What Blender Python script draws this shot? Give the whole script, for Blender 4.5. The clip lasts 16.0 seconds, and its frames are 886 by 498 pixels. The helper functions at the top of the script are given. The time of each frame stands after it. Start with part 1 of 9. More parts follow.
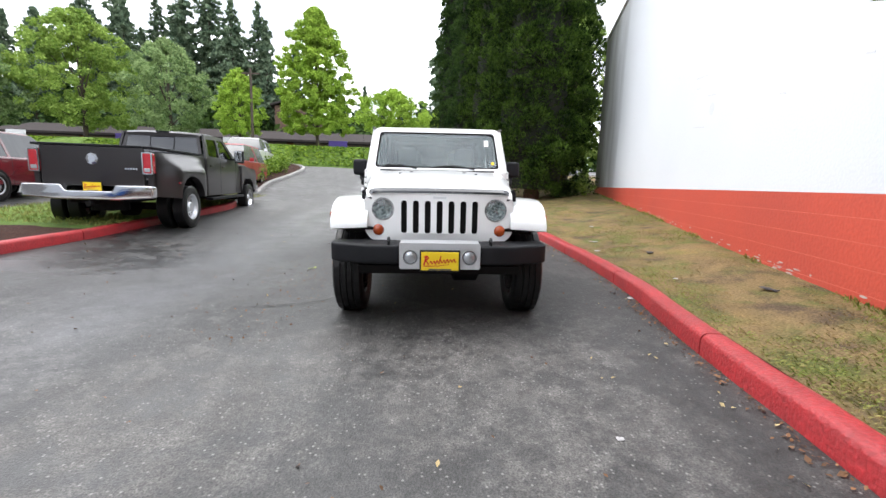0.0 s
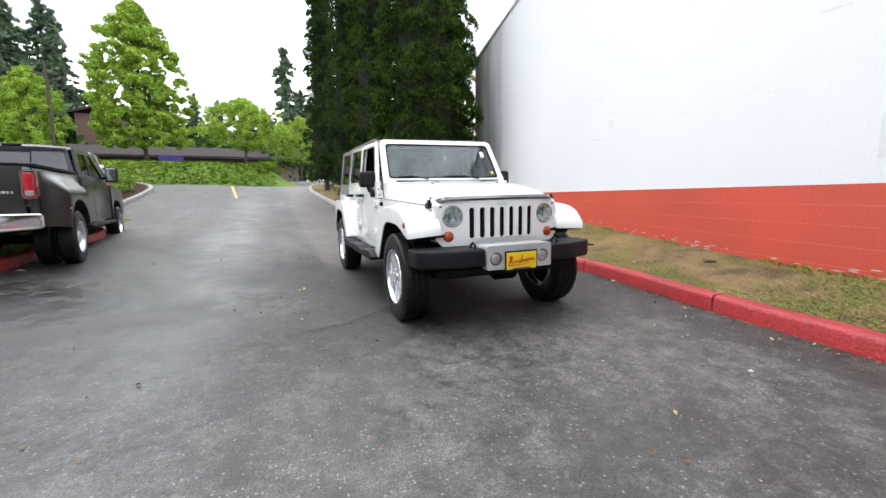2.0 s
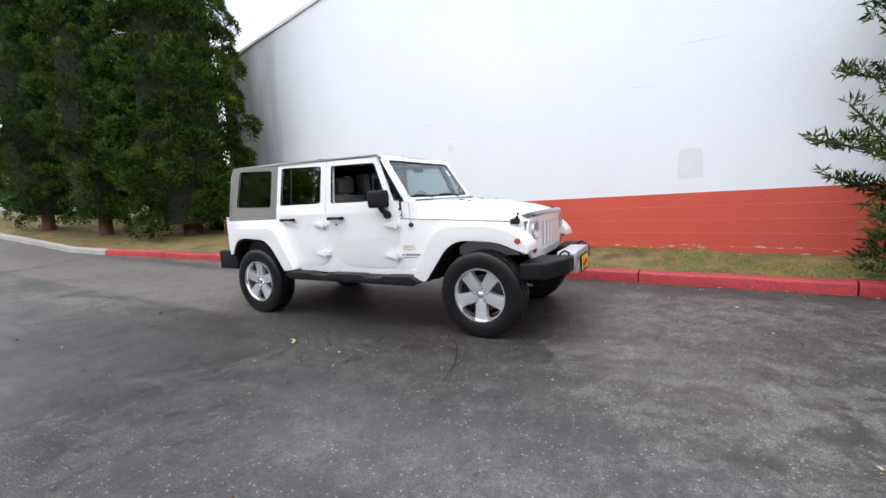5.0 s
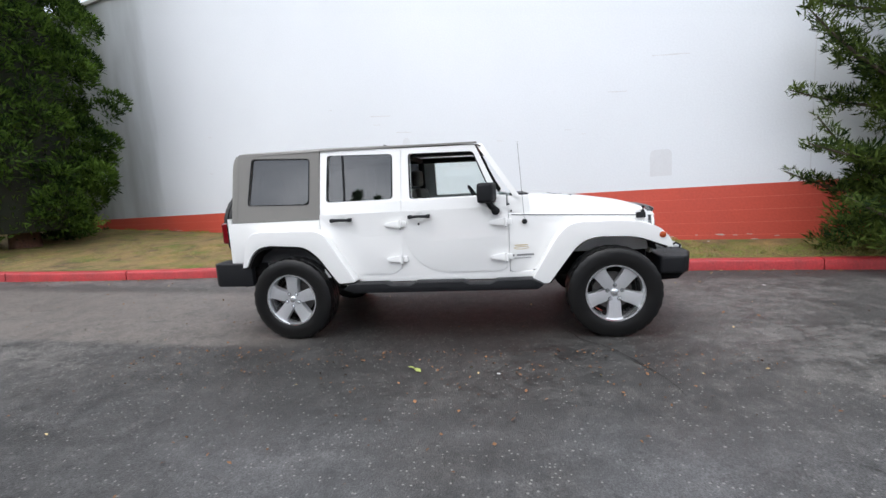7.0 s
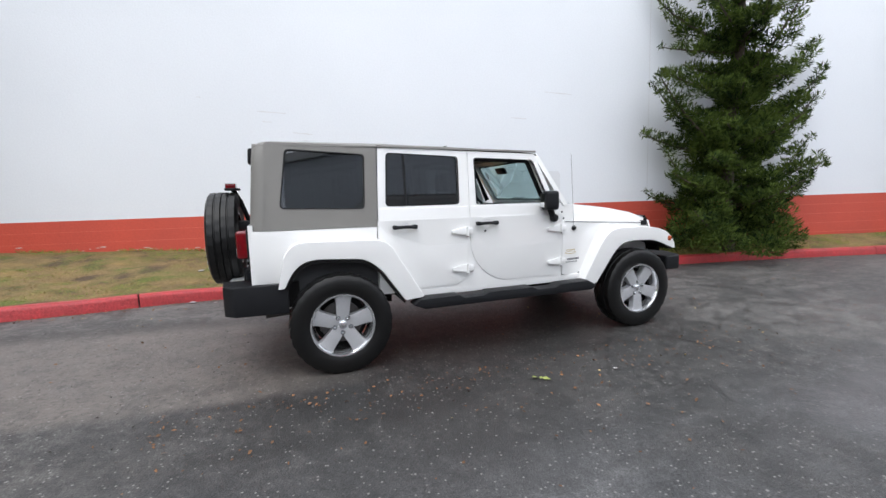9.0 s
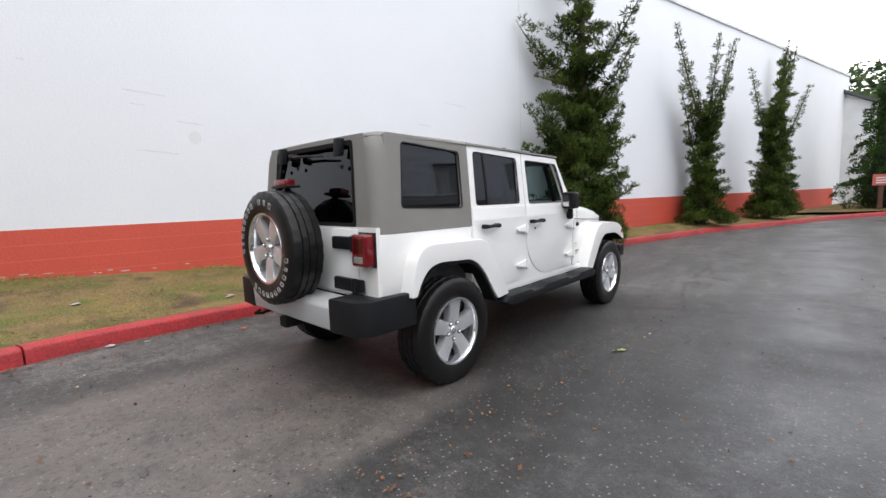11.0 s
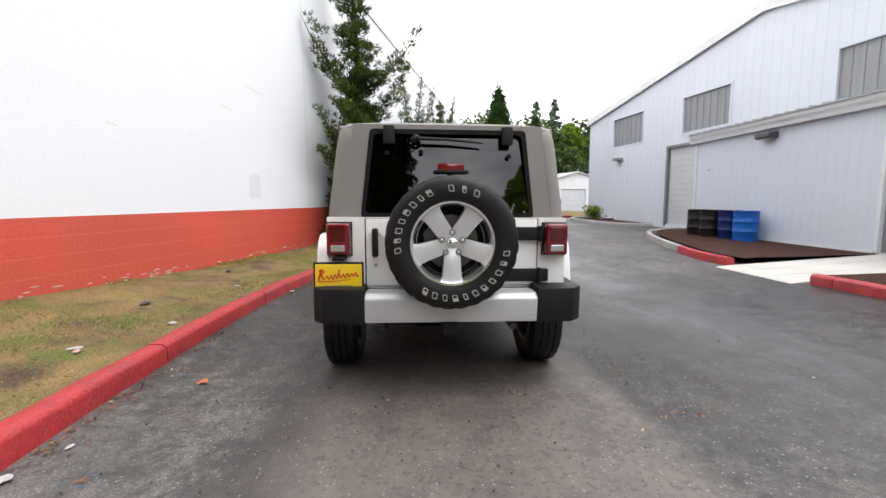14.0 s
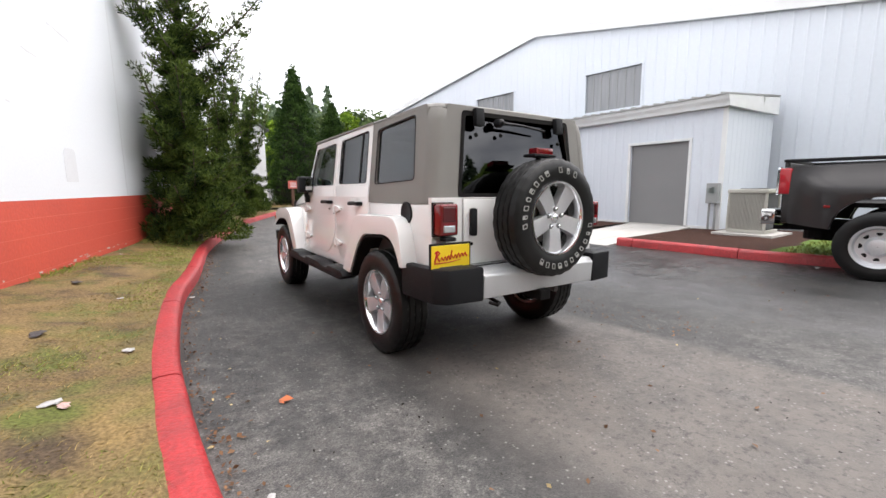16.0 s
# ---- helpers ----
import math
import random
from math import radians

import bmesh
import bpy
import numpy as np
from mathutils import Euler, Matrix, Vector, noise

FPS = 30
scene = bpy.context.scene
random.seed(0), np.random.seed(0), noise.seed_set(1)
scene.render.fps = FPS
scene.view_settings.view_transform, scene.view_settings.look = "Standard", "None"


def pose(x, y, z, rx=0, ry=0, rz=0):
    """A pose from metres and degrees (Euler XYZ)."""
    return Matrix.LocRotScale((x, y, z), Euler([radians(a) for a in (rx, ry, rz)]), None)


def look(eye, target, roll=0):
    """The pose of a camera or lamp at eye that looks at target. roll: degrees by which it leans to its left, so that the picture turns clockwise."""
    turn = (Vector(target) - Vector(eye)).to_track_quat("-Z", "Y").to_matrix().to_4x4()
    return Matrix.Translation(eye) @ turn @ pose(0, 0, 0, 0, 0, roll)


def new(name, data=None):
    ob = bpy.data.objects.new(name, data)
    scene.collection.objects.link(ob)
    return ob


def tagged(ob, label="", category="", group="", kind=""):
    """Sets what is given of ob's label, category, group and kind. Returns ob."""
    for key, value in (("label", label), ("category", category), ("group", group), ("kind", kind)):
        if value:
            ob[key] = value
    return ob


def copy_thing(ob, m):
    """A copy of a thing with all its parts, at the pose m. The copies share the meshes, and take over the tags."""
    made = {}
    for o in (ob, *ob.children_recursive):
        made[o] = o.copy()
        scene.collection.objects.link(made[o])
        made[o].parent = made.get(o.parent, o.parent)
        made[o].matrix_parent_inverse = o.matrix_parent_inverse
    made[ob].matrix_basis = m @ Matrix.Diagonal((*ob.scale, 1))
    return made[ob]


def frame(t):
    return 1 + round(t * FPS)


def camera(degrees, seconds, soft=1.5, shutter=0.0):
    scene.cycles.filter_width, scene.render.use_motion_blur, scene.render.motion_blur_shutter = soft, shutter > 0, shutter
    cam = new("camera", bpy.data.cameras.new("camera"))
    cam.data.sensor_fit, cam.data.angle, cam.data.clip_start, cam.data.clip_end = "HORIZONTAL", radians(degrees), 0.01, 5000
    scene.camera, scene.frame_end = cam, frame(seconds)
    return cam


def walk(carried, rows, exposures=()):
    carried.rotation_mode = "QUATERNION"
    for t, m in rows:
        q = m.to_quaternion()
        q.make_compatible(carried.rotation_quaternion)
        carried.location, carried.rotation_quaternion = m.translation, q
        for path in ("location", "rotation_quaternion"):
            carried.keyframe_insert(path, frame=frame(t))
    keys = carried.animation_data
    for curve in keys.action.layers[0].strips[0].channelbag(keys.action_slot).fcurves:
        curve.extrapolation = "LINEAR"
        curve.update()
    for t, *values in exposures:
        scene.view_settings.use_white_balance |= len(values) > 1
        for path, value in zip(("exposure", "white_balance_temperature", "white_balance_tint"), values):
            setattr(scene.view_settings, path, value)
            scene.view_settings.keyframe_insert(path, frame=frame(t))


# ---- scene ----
cam = camera(92.5, 16.0, shutter=0.0)
PATH = [
    (0, (-0.108, -3.81, 1.159), (-0.031, -1.835, 0.85), 1.9),
    (0.5, (-0.427, -3.881, 1.109), (-0.181, -1.923, 0.782), 2.9),
    (1, (-0.836, -3.836, 1.095), (-0.539, -1.877, 0.82), -0.9),
    (1.5, (-1.301, -3.714, 1.101), (-0.818, -1.781, 0.924), 0.4),
    (2, (-1.86, -3.664, 1.108), (-1.123, -1.821, 0.861), -0.6),
    (2.5, (-2.387, -3.443, 1.103), (-1.527, -1.652, 0.874), -1.4),
    (3, (-2.884, -3.185, 1.117), (-1.811, -1.515, 0.868), -1.4),
    (3.5, (-3.311, -2.828, 1.134), (-2.045, -1.293, 0.925), -1.4),
    (4, (-3.678, -2.455, 1.161), (-2.243, -1.073, 0.988), -1.1),
    (4.2, (-3.828, -2.303, 1.167), (-2.288, -1.039, 0.987), -0.9),
    (6.3, (-4.586, 0.025, 1.3), (-2.701, 0.65, 1.064), -4.4),
    (6.5, (-4.607, 0.273, 1.298), (-2.684, 0.773, 1.066), -3.1),
    (7, (-4.571, 0.902, 1.305), (-2.61, 1.202, 1.053), -3.5),
    (7.5, (-4.545, 1.508, 1.308), (-2.559, 1.558, 1.074), -1.9),
    (8, (-4.453, 2.133, 1.322), (-2.476, 1.949, 1.084), -2.5),
    (8.5, (-4.31, 2.697, 1.33), (-2.364, 2.296, 1.109), -1.1),
    (9, (-4.155, 3.293, 1.337), (-2.287, 2.617, 1.108), -1.9),
    (9.2, (-4.035, 3.533, 1.334), (-2.202, 2.771, 1.087), -2.1),
    (11.3, (-2.605, 5.415, 1.354), (-1.349, 3.875, 1.131), -2.9),
    (11.5, (-2.41, 5.535, 1.352), (-1.211, 3.95, 1.131), -3.4),
    (12, (-1.937, 5.833, 1.34), (-0.931, 4.115, 1.154), -3.0),
    (12.5, (-1.414, 6.056, 1.31), (-0.696, 4.201, 1.094), -1.7),
    (13, (-0.88, 6.2, 1.307), (-0.467, 4.252, 1.118), -0.8),
    (13.5, (-0.347, 6.354, 1.308), (-0.244, 4.369, 1.093), -1.0),
    (14, (0.194, 6.347, 1.317), (0.07, 4.364, 1.091), -0.5),
    (14.5, (0.714, 6.351, 1.32), (0.286, 4.413, 1.079), 0.4),
    (15, (1.225, 6.217, 1.304), (0.576, 4.346, 1.025), 1.2),
    (15.5, (1.736, 6.087, 1.311), (0.842, 4.316, 1.055), 0.0),
    (16, (2.188, 5.84, 1.288), (1.094, 4.192, 0.997), -0.6),
]
walk(cam, [(t, look(eye, target, roll)) for t, eye, target, roll in PATH],
     [(0.0, 0.88, 6500, 10), (1.0, 0.83, 6500, 10), (2.0, 0.73, 6500, 10), (3.0, 0.70, 6470, 10), (4.0, 0.63, 6430, 10), (5.2, 0.58, 6400, 10), (6.5, 0.53, 6400, 10), (9.0, 0.44, 6400, 10),
      (10.5, 0.39, 6550, 11), (11.5, 0.37, 6700, 11), (12.0, 0.50, 6800, 12), (12.5, 0.59, 6850, 12), (14.0, 0.68, 6850, 12), (15.0, 0.76, 6850, 12), (16.0, 0.88, 6850, 12)])

# ---- light: a bright overcast sky ----
world = bpy.data.worlds.new("overcast")
scene.world = world
world.use_nodes = True
wn, wl = world.node_tree.nodes, world.node_tree.links
wn.clear()
w_out = wn.new("ShaderNodeOutputWorld")
w_bg = wn.new("ShaderNodeBackground")
w_sky = wn.new("ShaderNodeTexSky")
w_sky.sky_type = "NISHITA"
w_sky.sun_disc = False
w_sky.sun_elevation = radians(52)
w_sky.sun_rotation = radians(250)
w_co = wn.new("ShaderNodeTexCoord")
w_map = wn.new("ShaderNodeMapping")
w_map.inputs["Scale"].default_value = (1.0, 1.0, 2.6)
w_noise = wn.new("ShaderNodeTexNoise")
w_noise.inputs["Scale"].default_value = 2.2
w_noise.inputs["Detail"].default_value = 6.0
w_noise.inputs["Roughness"].default_value = 0.55
w_ramp = wn.new("ShaderNodeValToRGB")
w_ramp.color_ramp.elements[0].position, w_ramp.color_ramp.elements[0].color = 0.38, (5.2, 5.6, 6.4, 1)
w_ramp.color_ramp.elements[1].position, w_ramp.color_ramp.elements[1].color = 0.58, (15.0, 15.2, 15.7, 1)
w_mix = wn.new("ShaderNodeMix")
w_mix.data_type = "RGBA"
w_mix.inputs["Factor"].default_value = 0.90
wl.new(w_co.outputs["Generated"], w_map.inputs["Vector"])
wl.new(w_map.outputs["Vector"], w_noise.inputs["Vector"])
wl.new(w_noise.outputs["Fac"], w_ramp.inputs["Fac"])
wl.new(w_sky.outputs["Color"], w_mix.inputs["A"])
wl.new(w_ramp.outputs["Color"], w_mix.inputs["B"])
wl.new(w_mix.outputs["Result"], w_bg.inputs["Color"])
w_bg.inputs["Strength"].default_value = 0.15
wl.new(w_bg.outputs["Background"], w_out.inputs["Surface"])

sun = new("sun", bpy.data.lights.new("sun", "SUN"))
sun.data.energy = 0.7
sun.data.angle = radians(25)
sun.data.color = (1.0, 0.97, 0.93)
sun.matrix_world = look((-9, 7, 24), (0, 0, 0))

# ---- materials ----
def mk(name, col, col2=None, scale=3.0, rough=0.6, rough2=None, metal=0.0, bump=0.0, bscale=80.0, spec=0.5, coat=0.0,
       fine=0.0, rand=0.0, stretch=(1, 1, 1), soft=0.25):
    """A surface whose colour drifts between two tones at a large scale, with fine grain and relief."""
    m = bpy.data.materials.new(name)
    m.use_nodes = True
    n, l = m.node_tree.nodes, m.node_tree.links
    b = n["Principled BSDF"]
    b.inputs["Metallic"].default_value = metal
    b.inputs["Specular IOR Level"].default_value = spec
    b.inputs["Coat Weight"].default_value = coat
    b.inputs["Coat Roughness"].default_value = 0.05
    b.inputs["Roughness"].default_value = rough
    co = n.new("ShaderNodeTexCoord")
    mp = n.new("ShaderNodeMapping")
    mp.inputs["Scale"].default_value = stretch
    l.new(co.outputs["Object"], mp.inputs["Vector"])
    big = n.new("ShaderNodeTexNoise")
    big.inputs["Scale"].default_value = scale
    big.inputs["Detail"].default_value = 5
    l.new(mp.outputs["Vector"], big.inputs["Vector"])
    rmp = n.new("ShaderNodeMapRange")
    rmp.inputs["From Min"].default_value = 0.5 - soft
    rmp.inputs["From Max"].default_value = 0.5 + soft
    l.new(big.outputs["Fac"], rmp.inputs["Value"])
    mx = n.new("ShaderNodeMix")
    mx.data_type = "RGBA"
    c2 = col2 or tuple(v * 0.85 for v in col)
    mx.inputs["A"].default_value = (*col, 1)
    mx.inputs["B"].default_value = (*c2, 1)
    l.new(rmp.outputs["Result"], mx.inputs["Factor"])
    out = mx.outputs["Result"]
    sm = n.new("ShaderNodeTexNoise")
    sm.inputs["Scale"].default_value = bscale
    sm.inputs["Detail"].default_value = 3
    l.new(co.outputs["Object"], sm.inputs["Vector"])
    if fine:
        fr = n.new("ShaderNodeMapRange")
        fr.inputs["From Min"].default_value, fr.inputs["From Max"].default_value = 0.3, 0.7
        fr.inputs["To Min"].default_value, fr.inputs["To Max"].default_value = 1 - fine, 1 + fine
        l.new(sm.outputs["Fac"], fr.inputs["Value"])
        hs = n.new("ShaderNodeHueSaturation")
        l.new(fr.outputs["Result"], hs.inputs["Value"])
        l.new(out, hs.inputs["Color"])
        out = hs.outputs["Color"]
    if rand:
        info = n.new("ShaderNodeObjectInfo")
        geo = n.new("ShaderNodeNewGeometry")
        ad = n.new("ShaderNodeMath")
        ad.operation = "ADD"
        l.new(info.outputs["Random"], ad.inputs[0])
        l.new(geo.outputs["Random Per Island"], ad.inputs[1])
        fc = n.new("ShaderNodeMath")
        fc.operation = "FRACT"
        l.new(ad.outputs[0], fc.inputs[0])
        rr = n.new("ShaderNodeMapRange")
        rr.inputs["To Min"].default_value, rr.inputs["To Max"].default_value = 1 - rand, 1 + rand
        l.new(fc.outputs[0], rr.inputs["Value"])
        h2 = n.new("ShaderNodeHueSaturation")
        l.new(rr.outputs["Result"], h2.inputs["Value"])
        l.new(out, h2.inputs["Color"])
        out = h2.outputs["Color"]
    l.new(out, b.inputs["Base Color"])
    if rough2 is not None:
        r2 = n.new("ShaderNodeMapRange")
        r2.inputs["From Min"].default_value, r2.inputs["From Max"].default_value = 0.3, 0.7
        r2.inputs["To Min"].default_value, r2.inputs["To Max"].default_value = rough, rough2
        l.new(big.outputs["Fac"], r2.inputs["Value"])
        l.new(r2.outputs["Result"], b.inputs["Roughness"])
    if bump:
        bp = n.new("ShaderNodeBump")
        bp.inputs["Strength"].default_value = bump
        bp.inputs["Distance"].default_value = 0.01
        l.new(sm.outputs["Fac"], bp.inputs["Height"])
        l.new(bp.outputs["Normal"], b.inputs["Normal"])
    return m


def glassy(name, col, rough=0.02, gloss=0.05):
    """Tinted glazing: part clear, part dark and glossy."""
    m = bpy.data.materials.new(name)
    m.use_nodes = True
    n, l = m.node_tree.nodes, m.node_tree.links
    n.clear()
    out = n.new("ShaderNodeOutputMaterial")
    tr = n.new("ShaderNodeBsdfTransparent")
    tr.inputs["Color"].default_value = (*col, 1)
    gl = n.new("ShaderNodeBsdfGlossy")
    gl.inputs["Roughness"].default_value = rough
    gl.inputs["Color"].default_value = (0.95, 0.97, 1.0, 1)
    lw = n.new("ShaderNodeLayerWeight")
    lw.inputs["Blend"].default_value = 0.5
    pw = n.new("ShaderNodeMath")
    pw.operation = "POWER"
    l.new(lw.outputs["Facing"], pw.inputs[0])
    pw.inputs[1].default_value = 4.5
    fr = n.new("ShaderNodeMath")
    fr.operation, fr.use_clamp = "MULTIPLY_ADD", True
    l.new(pw.outputs[0], fr.inputs[0])
    fr.inputs[1].default_value, fr.inputs[2].default_value = 0.92, gloss
    mx = n.new("ShaderNodeMixShader")
    l.new(fr.outputs[0], mx.inputs[0])
    l.new(tr.outputs[0], mx.inputs[1])
    l.new(gl.outputs[0], mx.inputs[2])
    l.new(mx.outputs[0], out.inputs["Surface"])
    return m


def asphalt_material():
    m = bpy.data.materials.new("asphalt")
    m.use_nodes = True
    n, l = m.node_tree.nodes, m.node_tree.links
    b = n["Principled BSDF"]
    co = n.new("ShaderNodeTexCoord")

    def noise(scale, detail=4, dist=0.0, vec=None, rough=0.55):
        t = n.new("ShaderNodeTexNoise")
        t.inputs["Scale"].default_value, t.inputs["Detail"].default_value = scale, detail
        t.inputs["Distortion"].default_value, t.inputs["Roughness"].default_value = dist, rough
        l.new(vec or co.outputs["Object"], t.inputs["Vector"])
        return t.outputs["Fac"]

    def span(v, a, b_, c, d):
        r = n.new("ShaderNodeMapRange")
        for k, x in zip(("From Min", "From Max", "To Min", "To Max"), (a, b_, c, d)):
            r.inputs[k].default_value = x
        l.new(v, r.inputs["Value"])
        return r.outputs["Result"]

    def math(op, a, b_=None, clamp=False):
        t = n.new("ShaderNodeMath")
        t.operation, t.use_clamp = op, clamp
        for i, v in enumerate((a, b_)):
            if v is None:
                continue
            if isinstance(v, (int, float)):
                t.inputs[i].default_value = v
            else:
                l.new(v, t.inputs[i])
        return t.outputs[0]

    def mix(f, a, b_):
        t = n.new("ShaderNodeMix")
        t.data_type = "RGBA"
        for k, v in (("Factor", f), ("A", a), ("B", b_)):
            if isinstance(v, tuple):
                t.inputs[k].default_value = (*v, 1)
            else:
                l.new(v, t.inputs[k])
        return t.outputs["Result"]

    sx = n.new("ShaderNodeSeparateXYZ")
    l.new(co.outputs["Object"], sx.inputs[0])
    X, Y = sx.outputs["X"], sx.outputs["Y"]
    # worn pale film in broken patches, thickest before and behind the parking place
    big, mid, small = noise(0.55, 4), noise(3.2, 8, 0.0, None, 0.72), noise(11.0, 6, 0.0, None, 0.7)
    past = math("MAXIMUM", math("MULTIPLY", span(Y, 0.3, -1.2, 0, 1), span(X, 0.9, 1.5, 1, 0.1)), span(math("ADD", Y, math("MULTIPLY", X, 0.9)), 2.0, 4.4, 0, 1))
    level = math("ADD", math("MULTIPLY", mid, 0.62), math("MULTIPLY", small, 0.38))
    level = math("ADD", level, math("MULTIPLY", math("SUBTRACT", big, 0.5), 0.40))
    level = math("ADD", level, math("MULTIPLY", past, 0.05))
    dry = span(level, 0.490, 0.590, 0, 1)
    stone = span(noise(120.0, 2), 0.32, 0.70, 0.45, 1.6)
    grit = span(noise(36.0, 5, 0.0, None, 0.75), 0.33, 0.67, 0.65, 1.35)

    def chips(scale, keep, lo, hi):
        v = n.new("ShaderNodeTexVoronoi")
        v.inputs["Scale"].default_value = scale
        l.new(co.outputs["Object"], v.inputs["Vector"])
        c = n.new("ShaderNodeSeparateColor")
        l.new(v.outputs["Color"], c.inputs[0])
        return math("MULTIPLY", span(v.outputs["Distance"], lo, hi, 1, 0), math("GREATER_THAN", c.outputs[0], keep))

    chip = math("MAXIMUM", chips(40.0, 0.78, 0.14, 0.30), chips(15.0, 0.93, 0.07, 0.15))
    dark_chip = chips(21.0, 0.94, 0.10, 0.26)
    # a smoother strip worn by water down the middle of the lane
    off = math("ADD", X, span(noise(0.18, 3), 0, 1, 2.0, 3.6))
    strip = span(math("ABSOLUTE", off), 0.15, 0.95, 1, 0)
    strip = math("MULTIPLY", strip, span(noise(0.9, 5), 0.35, 0.6, 0.25, 1))
    lot = span(math("ADD", Y, math("MULTIPLY", noise(1.3, 3), 0.5)), 10.6, 10.75, 0, 1)
    pale = mix(past, (0.060, 0.057, 0.054), (0.102, 0.096, 0.090))
    col = mix(dry, mix(past, (0.033, 0.032, 0.031), (0.053, 0.051, 0.049)), pale)
    col = mix(math("MULTIPLY", strip, 0.62), col, (0.115, 0.115, 0.119))
    col = mix(math("MULTIPLY", lot, 0.45), col, (0.060, 0.059, 0.060))
    hs = n.new("ShaderNodeHueSaturation")
    # the worn film lies in the parking lane; the driving side is darker, as is a ragged patch along the car
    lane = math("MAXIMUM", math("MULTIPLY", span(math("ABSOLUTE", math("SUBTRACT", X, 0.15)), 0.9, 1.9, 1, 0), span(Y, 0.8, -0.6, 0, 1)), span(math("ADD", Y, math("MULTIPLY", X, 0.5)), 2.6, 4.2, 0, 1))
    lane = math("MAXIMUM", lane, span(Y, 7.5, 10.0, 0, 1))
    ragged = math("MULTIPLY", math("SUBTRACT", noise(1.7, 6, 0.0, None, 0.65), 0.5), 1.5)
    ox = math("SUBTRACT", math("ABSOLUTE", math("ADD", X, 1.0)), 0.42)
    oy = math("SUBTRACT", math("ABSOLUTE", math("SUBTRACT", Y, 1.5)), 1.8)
    darkened = span(math("ADD", math("MAXIMUM", ox, oy), ragged), -0.10, 0.32, 1, 0)
    blotch = span(noise(5.5, 7, 0.0, None, 0.72), 0.34, 0.66, 0.70, 1.32)
    streak = n.new("ShaderNodeMapping")
    streak.inputs["Scale"].default_value = (1.6, 0.35, 1.0)
    l.new(co.outputs["Object"], streak.inputs["Vector"])
    blotch = math("MULTIPLY", blotch, span(noise(1.6, 5, 0.0, streak.outputs[0], 0.6), 0.38, 0.66, 0.80, 1.30))
    tone = math("MULTIPLY", math("MULTIPLY", math("ADD", math("MULTIPLY", lane, 0.30), math("MULTIPLY", math("SUBTRACT", 1.0, math("MULTIPLY", lane, 0.30)), span(Y, -1.2, 0.6, 0.80, 0.62))), math("ADD", 1.0, math("MULTIPLY", span(Y, 3.0, 4.4, 0.0, 1.0), span(X, 0.9, 1.3, 0.10, 0.50)))), span(darkened, 0, 1, 1.0, 0.82))
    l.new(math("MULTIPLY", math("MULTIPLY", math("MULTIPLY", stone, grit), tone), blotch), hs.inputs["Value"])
    l.new(col, hs.inputs["Color"])
    # a rough, scuffed strip with a clean edge behind the parking place, flaked with dark crumbs, and a dark seam beside it
    edge_x = math("ADD", X, math("MULTIPLY", ragged, 0.10))
    behind = span(math("ADD", Y, math("MULTIPLY", ragged, 0.5)), 2.6, 3.5, 0, 1)
    rough = math("MULTIPLY", math("MULTIPLY", span(edge_x, -1.17, -1.05, 0, 1), span(edge_x, 1.0, 0.72, 0, 1)), behind)
    scuff = math("MULTIPLY", rough, span(noise(4.2, 7, 0.0, None, 0.7), 0.34, 0.60, 0.30, 0.85))
    flake = math("MULTIPLY", rough, span(noise(27.0, 5, 0.0, None, 0.7), 0.53, 0.64, 0, 0.70))
    seam = math("MULTIPLY", span(math("ABSOLUTE", math("SUBTRACT", edge_x, 0.92)), 0.08, 0.26, 0.45, 0), behind)
    col = mix(scuff, hs.outputs[0], (0.145, 0.126, 0.112))
    col = mix(math("MAXIMUM", flake, seam), col, (0.034, 0.030, 0.028))
    col = mix(math("MULTIPLY", dark_chip, 0.7), col, (0.030, 0.028, 0.026))
    col = mix(math("MULTIPLY", chip, 0.50), col, (0.38, 0.37, 0.35))
    l.new(col, b.inputs["Base Color"])
    # standing damp in the hollows beside the pickup and along the strip
    cx, cy = math("MULTIPLY", math("ADD", X, 5.0), 0.55), math("MULTIPLY", math("SUBTRACT", Y, 9.0), 0.36)
    hollow = math("SQRT", math("ADD", math("MULTIPLY", cx, cx), math("MULTIPLY", cy, cy)))
    hollow = span(math("ADD", hollow, math("MULTIPLY", noise(0.8, 4), 0.9)), 1.15, 0.75, 0, 1)
    wet = math("MULTIPLY", math("SUBTRACT", 1.0, dry), span(noise(0.22, 4), 0.46, 0.62, 0, 0.8))
    wet = math("MAXIMUM", wet, math("MULTIPLY", strip, 0.75))
    wet = math("MAXIMUM", wet, math("MULTIPLY", hollow, 0.45))
    px = math("MULTIPLY", math("ADD", math("ADD", X, 3.75), math("MULTIPLY", math("SUBTRACT", Y, 4.3), 0.45)), 1.5)
    py = math("MULTIPLY", math("SUBTRACT", Y, 4.3), 0.50)
    pool = math("SQRT", math("ADD", math("MULTIPLY", px, px), math("MULTIPLY", py, py)))
    wet = math("MAXIMUM", wet, span(math("ADD", pool, math("MULTIPLY", noise(1.1, 4), 0.9)), 1.45, 0.75, 0, 0.6))
    wet = math("MULTIPLY", wet, span(X, -1.2, 0.4, 1, 0.15))
    l.new(span(wet, 0, 1, 0.62, 0.24), b.inputs["Roughness"])
    b.inputs["Specular IOR Level"].default_value = 0.6
    bp = n.new("ShaderNodeBump")
    bp.inputs["Distance"].default_value = 0.006
    l.new(span(wet, 0, 1, 0.9, 0.22), bp.inputs["Strength"])
    l.new(noise(95.0, 3), bp.inputs["Height"])
